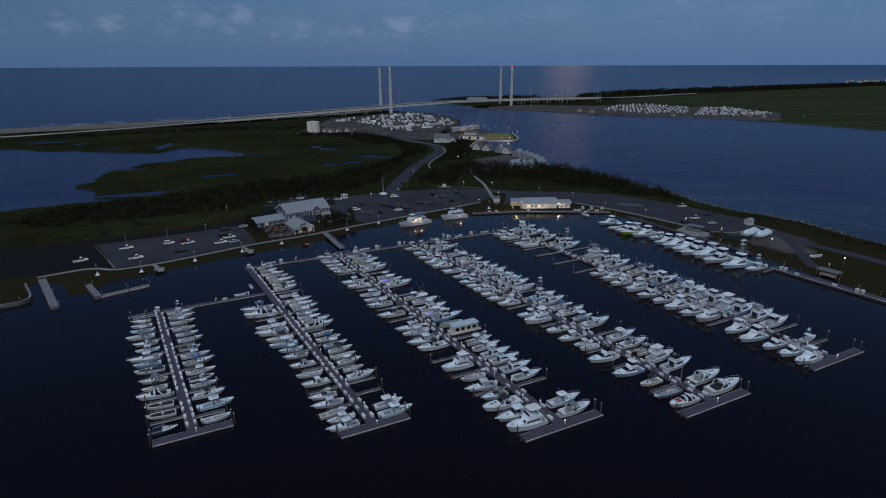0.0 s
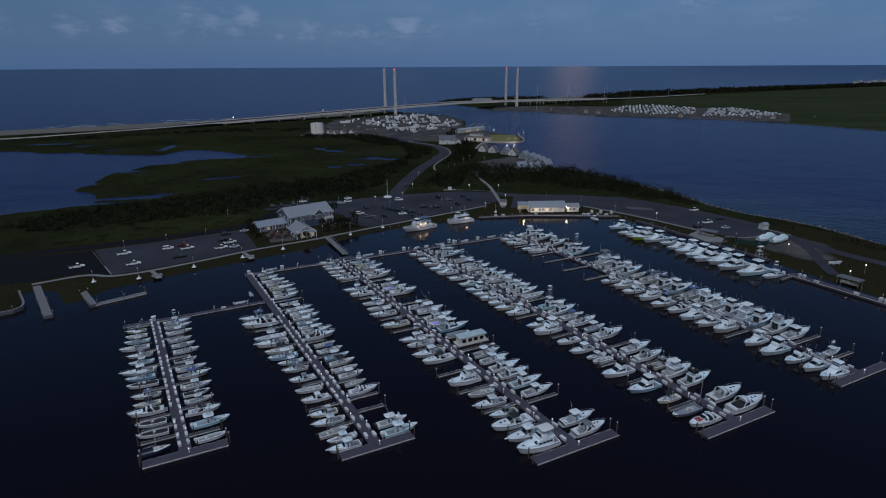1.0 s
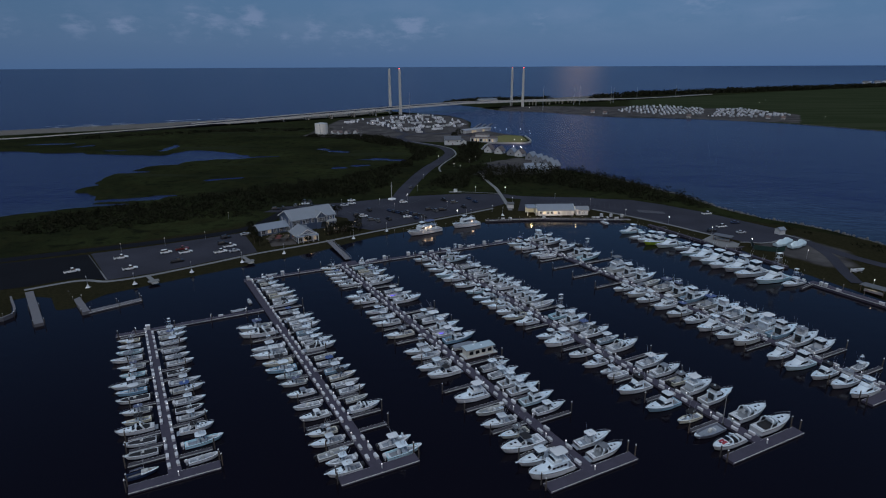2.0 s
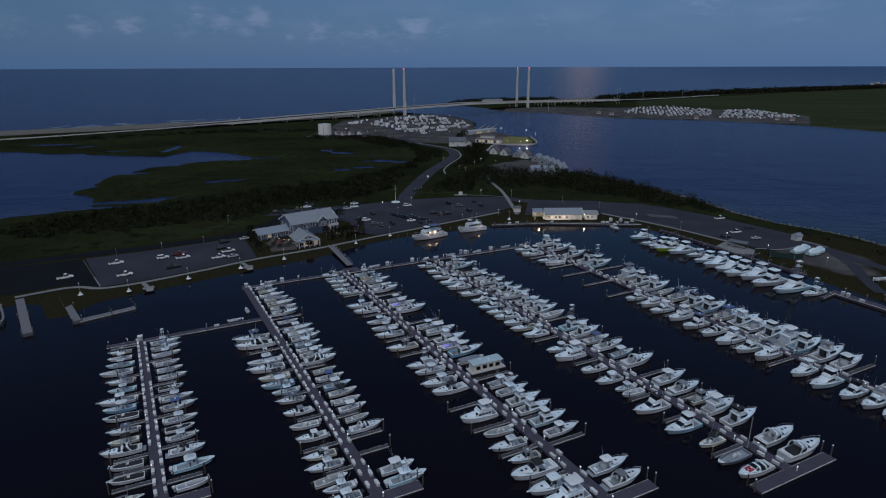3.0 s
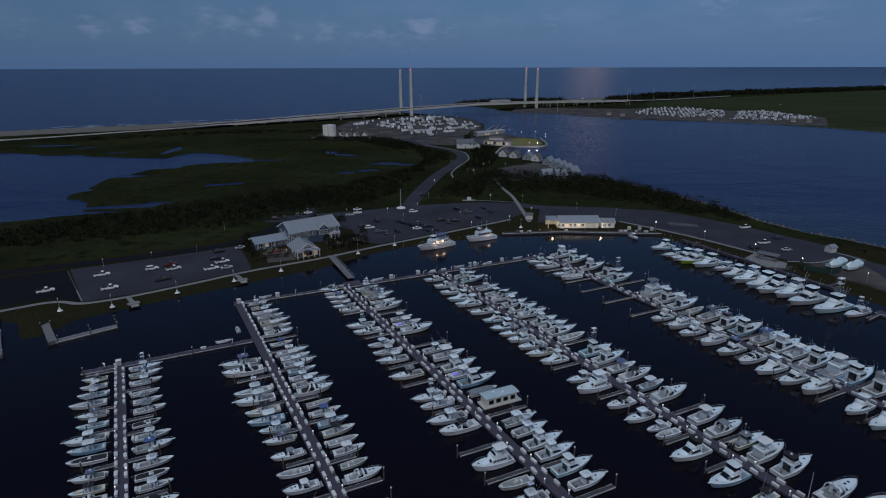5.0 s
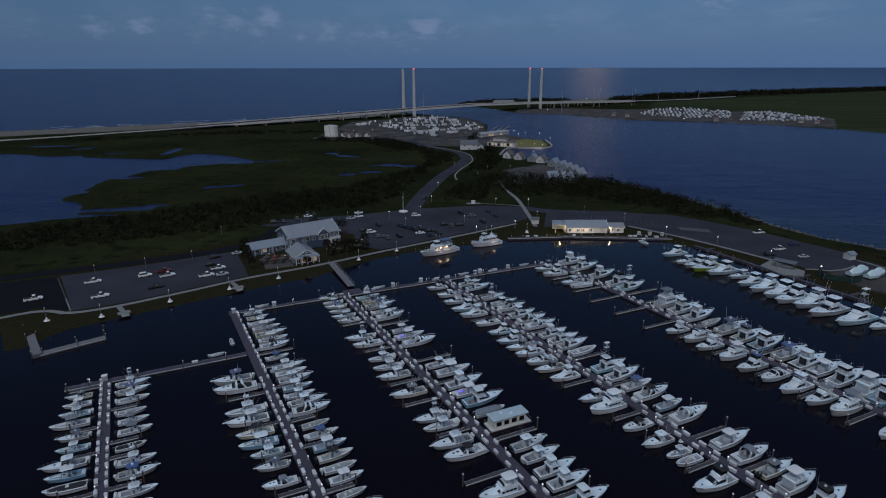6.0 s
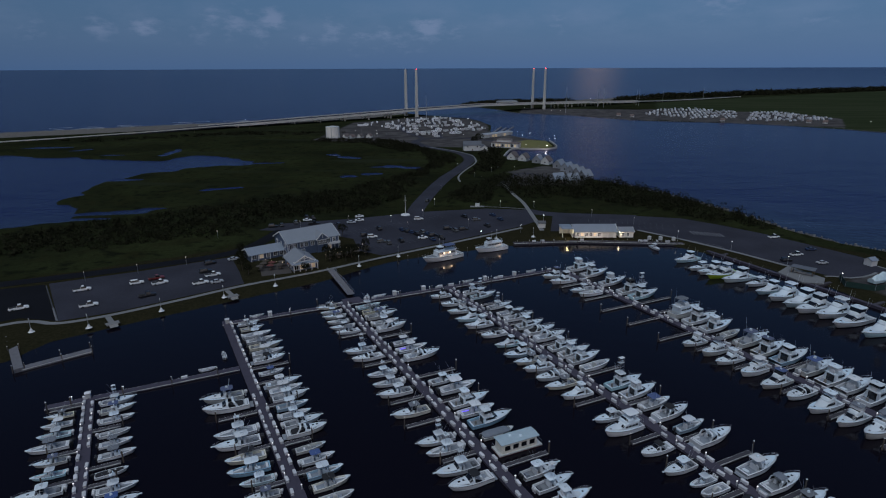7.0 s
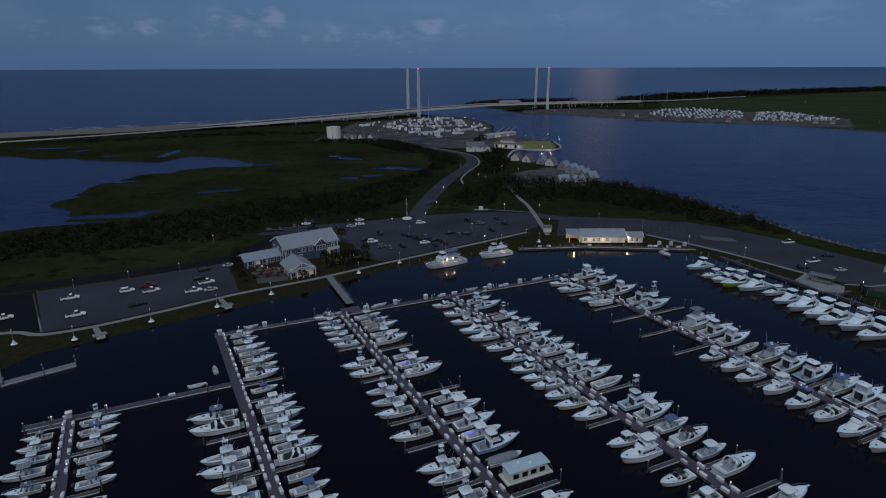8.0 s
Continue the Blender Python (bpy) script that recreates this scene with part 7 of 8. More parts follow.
for x, y, c, k in ((-139.9, 247.4, "white", "pickup"), (-128.6, 233.4, "white", "pickup"), (-123.8, 254.8, "white", "suv"), (-115.2, 255.1, "white", "pickup"), (-119.1, 260, "red", "pickup"), (-113.5, 242.8, "black", "pickup"),
                   (-100, 255.6, "white", "pickup"), (-99, 264.2, "white", "pickup"), (-94.3, 256.9, "silver", "sedan"), (-103.6, 268.2, "black", "suv"), (-150.3, 230, "white", "pickup"), (-98.4, 283.5, "silver", "sedan"), (-106, 278, "black", "suv")):
    park(x, y, 36 + prng.uniform(-4, 4), c, k)
for x, y, c, k in ((-26.2, 352.5, "white", "suv"), (-21.5, 317.5, "white", "sedan"), (-45.5, 318.5, "white", "suv"), (-58.3, 357, "white", "sedan"), (-56.9, 349, "white", "sedan"), (-60.4, 344.5, "silver", "sedan"), (-84.3, 348.5, "white", "sedan"),
                   (142.6, 323.2, "white", "pickup"), (138.8, 296.5, "white", "pickup"), (143.3, 285.7, "silver", "sedan"), (130.5, 288.5, "black", "suv"), (149, 304, "dark_blue", "sedan")):
    park(x, y, 12 + prng.uniform(-6, 6), c, k)
for x, y in ((-86.3, 355), (-82, 352), (-98.2, 335.5), (-95, 338), (-89, 343), (-49.4, 321.3), (-40.1, 311.1), (-36.5, 308.5), (-31.2, 312.2), (-30.9, 328.9), (-28, 326.5), (-25, 324.2), (-22, 327), (-20, 324.3), (-17, 321.5), (-16.5, 314.9),
             (-10.4, 334.4), (-7, 331), (-3, 333), (-33, 331.5), (-13, 318), (4, 352), (16.4, 352.9), (-2, 358), (-44, 333), (-66, 340), (-69, 337.5), (-79, 342), (9, 340), (13, 362)):
    c, kind = prng.choice([("black", "suv"), ("dark_blue", "sedan"), ("grey", "suv"), ("black", "pickup"), ("black", "suv"), ("dark_blue", "sedan")])
    park(x + prng.uniform(-0.4, 0.4), y + prng.uniform(-0.4, 0.4), prng.choice([22, 118, 118]) + prng.uniform(-4, 4), c, kind)
park(-24.4, 396, 80, "black", "suv")

# ---- head boats at the bank ----


def head_boat(length, upper, label):
    boat = new("party_fishing_boat")
    h = Hull(length, length * 0.27, 1.7, 0.55, 2.4)
    hull_part(h, boat, GEL_HULL, length * 0.12, 1.0)
    foredeck_part(h, boat, length * 0.12, NONSKID_SHADED, 0.1)
    w = h.B / 2
    cabin = part("cabin", boxed(length * 0.2, length * 0.68, -w * 0.68, w * 0.68, h.H + 0.05, h.H + 2.3, 0.4, 0.05, back=0.0), GEL, boat)
    for s in (-1, 1):
        for k in range(8):
            x = length * 0.23 + k * length * 0.052
            part("cabin_window", boxed(x, x + length * 0.036, s * w * 0.67 - 0.04, s * w * 0.67 + 0.04, h.H + 1.2, h.H + 1.9), LAMP_WARM if upper and k in (2, 5) else WINDOW_WARM if upper and k in (3, 4) else TINT, cabin)
    deck2 = part("upper_deck", boxed(length * 0.17, length * 0.66, -w * 0.78, w * 0.78, h.H + 2.305, h.H + 2.43), GEL, boat)
    part("wheelhouse", boxed(length * 0.5, length * 0.63, -w * 0.5, w * 0.5, h.H + 2.435, h.H + 4.4, 0.35, 0.08, back=0.05), GEL, deck2)
    part("wheelhouse_windows", boxed(length * 0.5 + 0.1, length * 0.63 - 0.04, -w * 0.5 - 0.0, w * 0.5 + 0.0, h.H + 3.4, h.H + 4.05, 0.12, 0.03, back=0.02), TINT, deck2)
    for z in (2.95, 3.45):
        part("deck_rail", tubed([(length * 0.5, -w * 0.76, h.H + z), (length * 0.18, -w * 0.76, h.H + z), (length * 0.18, w * 0.76, h.H + z), (length * 0.5, w * 0.76, h.H + z)], 0.035, 4), ALLOY, deck2)
    if upper:
        top_part("awning", boat, length * 0.2, length * 0.46, w * 0.72, h.H + 4.5, CANVAS_BLUE)
        legs(boat, length * 0.23, length * 0.44, w * 0.66, h.H + 2.44, h.H + 4.42, 0.02)
    rail_part(h, boat, length * 0.15, 0.9)
    part("mast", tubed([(length * 0.48, 0, h.H + 2.44), (length * 0.47, 0, h.H + 7.5)], 0.07, 6), ALLOY, boat)
    return tagged(boat, label, "fishing boat", "party boats at the bank")


head_boat(19.5, True, "large white party fishing boat with lit cabin windows").matrix_basis = pose(-3.6, 296.4, 0, 0, 0, 37 + 180)
head_boat(16.0, False, "white party fishing boat with upper wheelhouse").matrix_basis = pose(16.6, 307.4, 0, 0, 0, 30 + 180)
moor(1, 8, (82.5, 311.6, 0), -80, 1)
# shrink-wrapped boats and clutter on the spit
def wrapped(x, y, turn, length):
    t = part("wrapped_boat", bmesh.new(), WRAP)
    bm = bmesh.new()
    loft(bm, [[(x_ * length, -w_, 0.6), (x_ * length, -w_ * 1.05, 1.6), (x_ * length, 0, z_), (x_ * length, w_ * 1.05, 1.6), (x_ * length, w_, 0.6)] for x_, w_, z_ in ((0, 1.3, 2.4), (0.3, 1.5, 3.6), (0.6, 1.4, 3.3), (0.85, 0.9, 2.4), (1, 0.15, 2.0))])
    bmesh.ops.recalc_face_normals(bm, faces=bm.faces)
    old = t.data
    t.data = mesh_of(bm, "wrapped_boat", WRAP)
    bpy.data.meshes.remove(old)
    for k in (0.2, 0.6):
        for s in (-1, 1):
            part("stand", tubed([(k * length, s * 1.0, 0), (k * length, s * 0.8, 0.7)], 0.1, 5), STEEL, t)
    t.matrix_basis = on_ground(x, y, turn, LAND_Z + 0.05)
    return tagged(t, "boat under white shrink wrap on stands", "boat", "stored boats on the spit")


for x, y, turn, length in ((147.5, 262.5, 20, 7.5), (151.5, 265.5, 22, 7.5), (152.5, 260.0, 18, 7.0), (156.5, 262.5, 24, 7.0)):
    wrapped(x, y, turn, length)
fence = new("screen_fence")
tagged(fence, "green netted screen fence round the boat store", "fence")
corners = [(139.5, 268.0), (136.5, 259.5), (144.5, 255.5), (149.0, 257.0)]
for (ax, ay), (bx, by) in zip(corners, corners[1:]):
    long = math.hypot(bx - ax, by - ay)
    panel = part("net_panel", boxed(0.08, long - 0.08, -0.03, 0.03, 0.1, 2.2), NETTING, fence)
    panel.matrix_basis = on_ground(ax, ay, math.degrees(math.atan2(by - ay, bx - ax)))
    part("post", tubed([(0, 0, 0), (0, 0, 2.3)], 0.05, 6), STEEL, fence).matrix_basis = on_ground(ax, ay, 0)
apron = part("concrete_apron", slab([(120.2, 274.8), (128.1, 282.4), (130.6, 276.4), (134.6, 268.5), (130.8, 262.5), (123.7, 263.7)], LAND_Z - 0.4, LAND_Z + 0.09), PATH_MAT)
tagged(apron, "pale concrete apron under the cleaning shelter", "paving", kind="structure")


def bank_steps(x, y, turn):
    st = new("bank_steps")
    part("path_slab", boxed(0, 5.2, -0.8, 0.8, -0.2, 0.14), PATH_MAT, st)
    part("landing_slab", boxed(5.21, 7.4, -1.9, 1.9, -0.2, 0.16), PATH_MAT, st)
    for k in range(4):
        part("step", boxed(7.41 + 0.32 * k, 7.73 + 0.32 * k, -1.2, 1.2, -0.5, 0.0 - 0.16 * k), CONCRETE, st)
    st.matrix_basis = on_ground(x, y, turn)
    return tagged(st, "pale concrete path with steps down the grass bank", "steps", "steps down to the basin")


bank_steps(-117.0, 225.0, -47)
bank_steps(-87.5, 249.0, -50)
moor(6, 6.0, (160.0, 229.5, LAND_Z + 0.45), 10, 2)
for x, y in ((161.5, 229.8), (164.0, 230.2)):
    tagged(part("boat_cradle", boxed(x - 0.15, x + 0.15, y - 0.9, y + 0.9, LAND_Z, LAND_Z + 0.3), STEEL), "low steel cradle under a stored boat", "cradle", "boat cradles")
booth = new("booth")
tagged(booth, "small white booth beside the spit track", "booth")
booth.matrix_basis = on_ground(161.5, 284.5, 20)
gable_block(booth, 3.2, 3.2, 2.4, 0.9, SIDING_WHITE, ROOF_GREY, 0.3, False)
for x, y, turn, label in ((129.0, 273.5, -42, "fish cleaning shelter with grey roof"), (153.5, 207.6, -58, "open wharf shelter with grey roof")):
    sh = new("shelter")
    tagged(sh, label, "shelter")
    sh.matrix_basis = on_ground(x, y, turn)
    for px in (-3.6, 3.6):
        for py in (-1.6, 1.6):
            part("post", boxed(px - 0.1, px + 0.1, py - 0.1, py + 0.1, 0, 2.5), BROWN, sh)
    part("roof", boxed(-4.2, 4.2, -2.2, 2.2, 2.505, 2.8, 0.5, 0.6), ROOF_DARK, sh)
    part("work_bench", boxed(-3, 3, -0.5, 0.5, 0.0, 0.9), GEL_AGED, sh)
trailer = new("message_board")
tagged(trailer, "white trailer board on a concrete pad", "trailer")
trailer.matrix_basis = on_ground(5.2, 383.8, 5)
part("pad", boxed(-4, 4, -1.6, 1.6, 0, 0.15), PATH_MAT, trailer)
part("box", boxed(-1.2, 1.2, -0.5, 0.5, 0.155, 2.0, 0.05, 0.05), SIDING_WHITE, trailer)

# ---- bridge over the inlet ----
P1, P3 = Vector((-80.7, 1011.2, 0)), Vector((145.5, 1192.0, 0))
SPAN = (P3 - P1).normalized()
CROSS = Vector((-SPAN.y, SPAN.x, 0))
BRIDGE_W = 31.0
MIDDLE = (P1 + P3) / 2 + CROSS * BRIDGE_W / 2


def deck_z(s):
    """The roadway's height, s metres from the middle of the main span."""
    a = abs(s)
    return 3.0 + 12.6 * max(0.0, 1 - (a / 520.0)) ** 1.0 - 1.2 * math.exp(-((a / 90) ** 2)) if a < 520 else 3.0 - min(1.3, (a - 520) * 0.01)


bridge = new("bridge")
tagged(bridge, "long concrete cable-stayed road bridge with four tall pylons", "bridge")
stations = [-1150 + 25 * k for k in range(82)]
for name, half0, half1, top, bottom in (("deck", -BRIDGE_W / 2 + 1.8, BRIDGE_W / 2 - 1.8, 0.0, -1.6), ("parapet", -BRIDGE_W / 2 + 1.4, -BRIDGE_W / 2 + 1.78, 1.1, -2.0), ("parapet", BRIDGE_W / 2 - 1.78, BRIDGE_W / 2 - 1.4, 1.1, -2.0)):
    bm = bmesh.new()
    rows = []
    # the seaward parapet ends with the bridge; the near side runs on as a guard rail
    for s in [s for s in stations if name == "deck" or half0 < 0 or abs(s) < 500]:
        m = MIDDLE + SPAN * s
        z = deck_z(s)
        # on land the road narrows to its landward carriageway
        edge = half1 if name != "deck" or s > -470 else float(np.interp(s, [-560, -470], [half0 + 11, half1]))
        # at grade the fill ends a little above the ground
        low = (max(z + bottom, 0.3) if name == "deck" else z - 0.1) if abs(s) > 440 else z + bottom
        rows.append([(m + CROSS * half0 + Vector((0, 0, z + top))), (m + CROSS * edge + Vector((0, 0, z + top))), (m + CROSS * edge + Vector((0, 0, low))), (m + CROSS * half0 + Vector((0, 0, low)))])
    loft(bm, rows)
    bmesh.ops.recalc_face_normals(bm, faces=bm.faces)
    part(name, bm, ASPHALT_OLD if name == "deck" else BRIDGE_MAT, bridge)
for s in (-145, 145):
    for side in (-1, 1):
        p = MIDDLE + SPAN * s + CROSS * side * BRIDGE_W / 2
        bm = bmesh.new()
        loft(bm, [[p + SPAN * a * w + CROSS * b * w + Vector((0, 0, z)) for a, b in ((-1, -1), (1, -1), (1, 1), (-1, 1))] for z, w in ((-2, 2.1), (1.0, 2.1), (14, 1.75), (74.5, 1.3))])
        bmesh.ops.recalc_face_normals(bm, faces=bm.faces)
        pylon = part("pylon", bm, BRIDGE_MAT, bridge)
        part("beacon", tubed([p + Vector((0, 0, 74.5)), p + Vector((0, 0, 75.0)), p + Vector((0, 0, 75.6))], 0.7, 8, 0.5), LAMP_RED if side < 0 or s > 0 else CAP, pylon, "red warning beacon")
for s in (-430, -390, -350, -310, -270, -230, -190, 190, 230, 270, 310, 350, 390, 430):
    m = MIDDLE + SPAN * s
    z = deck_z(s) - 1.6
    bm = bmesh.new()
    a = math.atan2(CROSS.y, CROSS.x)
    for k in (-9, 0, 9):
        box(bm, k - 1.0, k + 1.0, -0.8, 0.8, -1, z - 1.3)
    box(bm, -12, 12, -1.0, 1.0, z - 1.29, z - 0.01)
    part("pier", bm, BRIDGE_MAT, bridge).matrix_basis = Matrix.Translation(m) @ Matrix.Rotation(a, 4, "Z")
# bridge road lamps
for s in range(-420, 440, 70):
    p = MIDDLE + SPAN * s - CROSS * (BRIDGE_W / 2 - 1.6)
    if s % 140 == 0:
        ob = stand(LIT_LAMP, p + Vector((0, 0, deck_z(s) + 1.1)), 0, 1.0)
# thin steel masts by the inlet and power poles along the beach road
mast_thing = part("steel_mast", tubed([(0, 0, 0), (0, 0, 38)], 0.45, 6, 0.15), STEEL)
tagged(mast_thing, "slender grey steel mast", "mast", "steel masts")
for x, y, k in ((-62, 960, 1.0), (170, 1090, 1.15), (255, 1235, 1.0), (268, 1240, 1.0), (345, 1290, 0.9), (352, 1296, 0.9), (440, 1420, 0.8), (560, 1500, 0.8)):
    stand(mast_thing, (x, y, 0.8), 0, k)
pole_thing = part("power_pole", tubed([(0, 0, 0), (0, 0, 11)], 0.16, 6, 0.1), BROWN)
part("crossarm", boxed(-1.2, 1.2, -0.08, 0.08, 9.9, 10.1), BROWN, pole_thing)
tagged(pole_thing, "timber power pole with crossarm", "power pole", "power poles along the beach road")
for k in range(9):
    p = MIDDLE + SPAN * (-980 + k * 70) - CROSS * 26
    stand(pole_thing, (p.x, p.y, 1.0), 30)

# ---- water tank, cottages and houses on the point ----
tank = new("water_tank")
tagged(tank, "round white steel storage tank", "tank")
tank.matrix_basis = pose(-152.2, 717.5, 1.2)
# the warm lamp light on the tank is put into this bright cream
part("shell", tubed([(0, 0, 0), (0, 0, 13.2)], 7.6, 28), mat("lamplit_tank_paint", (0.90, 0.86, 0.78), 0.5, vary=0.08, scale=0.2), tank, smooth=False)
part("roof", tubed([(0, 0, 13.205), (0, 0, 13.6), (0, 0, 14.2)], 7.7, 28, 1.0), GEL_AGED, tank)
part("ladder", boxed(-0.3, 0.3, -7.75, -7.62, 0, 13.2), STEEL, tank)


def cottage_thing(L, D, wall, roof, label, siding=None):
    c = new("cottage")
    walls = gable_block(c, L, D, wall, D * (0.5 if D < 9 else 0.36), siding or SIDING_WHITE, roof, 0.5, False)
    for x in (-L * 0.28, L * 0.28):
        part("window", boxed(x - 0.6, x + 0.6, -D / 2 - 0.05, -D / 2 - 0.01, wall - 1.9, wall - 0.6), TINT, walls)
    part("window", boxed(-L / 2 - 0.05, -L / 2 - 0.01, -0.6, 0.6, wall - 1.8, wall - 0.5), TINT, walls)
    part("door", boxed(-0.5, 0.5, -D / 2 - 0.06, -D / 2 - 0.01, 0, 2.05), BROWN, c)
    part("deck", boxed(-L / 2, L / 2, -D / 2 - 2.0, -D / 2 - 0.08, 0.1, 0.25), FINGER, c)
    return tagged(c, label, "cottage", "cottages on the point")


COT = cottage_thing(10, 8.8, 3.3, ROOF_GREY, "grey gabled cottage with weathered grey roof", mat("weathered_grey_siding", (0.36, 0.38, 0.41), 0.8, vary=0.2, scale=0.5, own=0.2))
COT2 = cottage_thing(10, 8.8, 3.3, TERRACOTTA, "white gabled cottage with brown shingle roof")
for x, y, turn, brown in ((39.5, 566, 62, 1), (48.5, 558, 60, 1), (59, 547, 62, 0), (65.5, 540, 60, 1), (73, 521, 52, 0), (77, 507, 48, 0), (79.5, 496, 44, 0), (82, 485, 44, 0), (84, 473, 40, 0), (62.5, 460, 24, 0), (72, 458, 24, 0)):
    stand(COT2 if brown else COT, (x, y, 1.2), turn, 0.84)
BIG = cottage_thing(17, 10, 5.4, ROOF_DARK, "pale two-storey house with dark roof")
BIG["group"] = "houses on the point"
stand(BIG, (4.5, 621, 1.2), 4, 0.98)
stand(BIG, (15.5, 617.5, 1.2), 96, 0.66)
lodge = new("station_building")
tagged(lodge, "low pale station building with lit windows by the inlet", "building")
lodge.matrix_basis = pose(38.5, 644, 1.2, 0, 0, -20)
part("wall", boxed(-14, 14, -5, 5, 0, 4.6), SIDING_WHITE, lodge)
part("roof", boxed(-14.6, 14.6, -5.6, 5.6, 4.605, 5.3, 0.4, 0.4), TERRACOTTA, lodge)
part("upper_storey", boxed(-9, 5, -2, 4.4, 5.305, 7.6), SIDING_WHITE, lodge)
part("upper_roof", boxed(-9.5, 5.5, -2.5, 4.9, 7.605, 8.2, 0.5, 0.5), TERRACOTTA, lodge)
for k in range(8):
    part("window", boxed(-12.5 + k * 3.2, -10.6 + k * 3.2, -5.06, -5.005, 1.0, 3.6), WINDOW_WARM if k in (1, 2, 4, 5, 7) else TINT, lodge)
pavilion = new("boat_shed")
tagged(pavilion, "long low boat shed with pale roof beside the basin", "building")
pavilion.matrix_basis = pose(34, 742, 1.2, 0, 0, 46)
part("wall", boxed(-24, 24, -4, 4, 0, 3.4), SIDING_WHITE, pavilion)
part("roof", boxed(-25, 25, -4.8, 4.8, 3.405, 4.4, 0.3, 1.6), ROOF_PALE, pavilion)
for k in range(9):
    part("shed_door", boxed(-22 + k * 5, -18.6 + k * 5, -4.06, -4.005, 0.05, 2.8), WINDOW_WARM if k in (2, 3, 6) else GEL_AGED, pavilion)
for ax, ay, bx, by in ((31.4, 783, 46.2, 857), (37, 773, 52.5, 850), (46.2, 790, 62, 857)):
    jetty = new("jetty")
    tagged(jetty, "narrow timber jetty in the small boat basin", "jetty", "jetties of the basin")
    lay((ax, ay), (bx, by), 2.6, "walkway", jetty, BLEACHED, edge=False, z=0.7)
# lawn coloured bright yellow-green, as the lamps on the point light it
lawn_pad = part("lawn", slab([(51, 637), (79, 641), (86, 652), (85, 696), (66, 702), (54, 690)], 0.6, 1.5), mat("lamplit_lawn", (0.15, 0.14, 0.035), 0.95, vary=0.3, scale=0.1))
tagged(lawn_pad, "mown lawn on the point with yellow lamp glow in its colour", "lawn", kind="structure")
wall_line = ribbon("seawall", [(33, 586), (43.5, 630), (60, 634), (80, 635.5), (90, 651), (89.5, 698)], 1.2, 1.75, CONCRETE, "concrete seawall along the point", "seawall", thick=2.6)
for x, y in ((70, 635), (78, 635.5)):
    fl = part("flood_light", boxed(-0.2, 0.2, -0.1, 0.1, 2.6, 2.85), LAMP_FLOOD)
    part("post", tubed([(0, 0, 0), (0, 0, 2.595)], 0.08, 5), STEEL, fl)
    fl.matrix_basis = pose(x, y, 1.75)
    tagged(fl, "bright flood light on the seawall", "flood light", "flood lights on the seawall")
for x, y in ((-138, 722), (-130, 716), (-122, 722), (-112, 726)):
    stand(COT2, (x, y, 1.2), 10 + x, 0.62)

# ---- campers ----


def camper_thing(kind):
    L = {"trailer": 8.6, "motorhome": 9.6, "fifth_wheel": 10.4}[kind]
    bm = bmesh.new()
    nose = {"trailer": 0.5, "motorhome": 0.25, "fifth_wheel": 0.9}[kind]
    loft(bm, [[(-L / 2, s, 0.55), (-L / 2 + 0.1, s, 3.1), (L / 2 - nose, s, 3.2), (L / 2, s, 2.2), (L / 2 - 0.1, s, 0.6)] for s in (-1.25, 1.25)])
    bmesh.ops.recalc_face_normals(bm, faces=bm.faces)
    box(bm, -L * 0.25, L * 0.2, -1.1, 1.1, 0.0, 0.545)
    box(bm, -0.5, 0.5, -0.35, 0.35, 3.1, 3.5, 0.1, 0.05)
    shell = len(bm.faces)
    for a, b in ((-0.34, -0.22), (-0.05, 0.02), (0.16, 0.3)):
        box(bm, L * a, L * b, -1.29, -1.252, 1.5, 2.2)
    if kind == "motorhome":
        box(bm, L / 2 - 0.06, L / 2 + 0.04, -1.1, 1.1, 1.3, 2.1)
    bm.faces.ensure_lookup_table()
    for f in bm.faces[shell:]:
        f.material_index = 1
    rv = part({"trailer": "travel_trailer", "motorhome": "motorhome", "fifth_wheel": "fifth_wheel_camper"}[kind], bm, RV_WHITE)
    rv.data.materials.append(TINT)
    return tagged(rv, {"trailer": "white travel trailer parked on a campsite", "motorhome": "white motorhome parked on a campsite", "fifth_wheel": "large white camper parked on a campsite"}[kind], "camper", "campers on the campground")


CAMPERS = [camper_thing(k) for k in ("trailer", "motorhome", "fifth_wheel")]
crng = random.Random(21)


def camp(corner, along_deg, rows, cols, row_gap, col_gap, keep, outline, cars=0.3):
    a = radians(along_deg)
    e, n = Vector((math.cos(a), math.sin(a), 0)), Vector((-math.sin(a), math.cos(a), 0))
    for r in range(rows):
        for c in range(cols):
            p = Vector((*corner, 1.2)) + e * c * col_gap + n * r * row_gap + Vector((crng.uniform(-1, 1), crng.uniform(-1, 1), 0))
            if inside_by(outline, np.array([p.x]), np.array([p.y]))[0] < 4 or crng.random() > keep:
                continue
            stand(crng.choice(CAMPERS), p, along_deg + 62 + crng.uniform(-5, 5) + (crng.choice([0, -90]) if corner[0] < 0 else 0), crng.uniform(0.66, 0.9) if corner[0] < 0 else crng.uniform(0.62, 0.85))
            if crng.random() < cars:
                q = p + e * 4.2 + n * crng.uniform(-2, 2)
                col = crng.choice([("white", "pickup"), ("black", "pickup"), ("grey", "suv"), ("silver", "sedan"), ("dark_blue", "sedan")])
                stand(CARS[col], (q.x, q.y, 1.2), along_deg + 65)


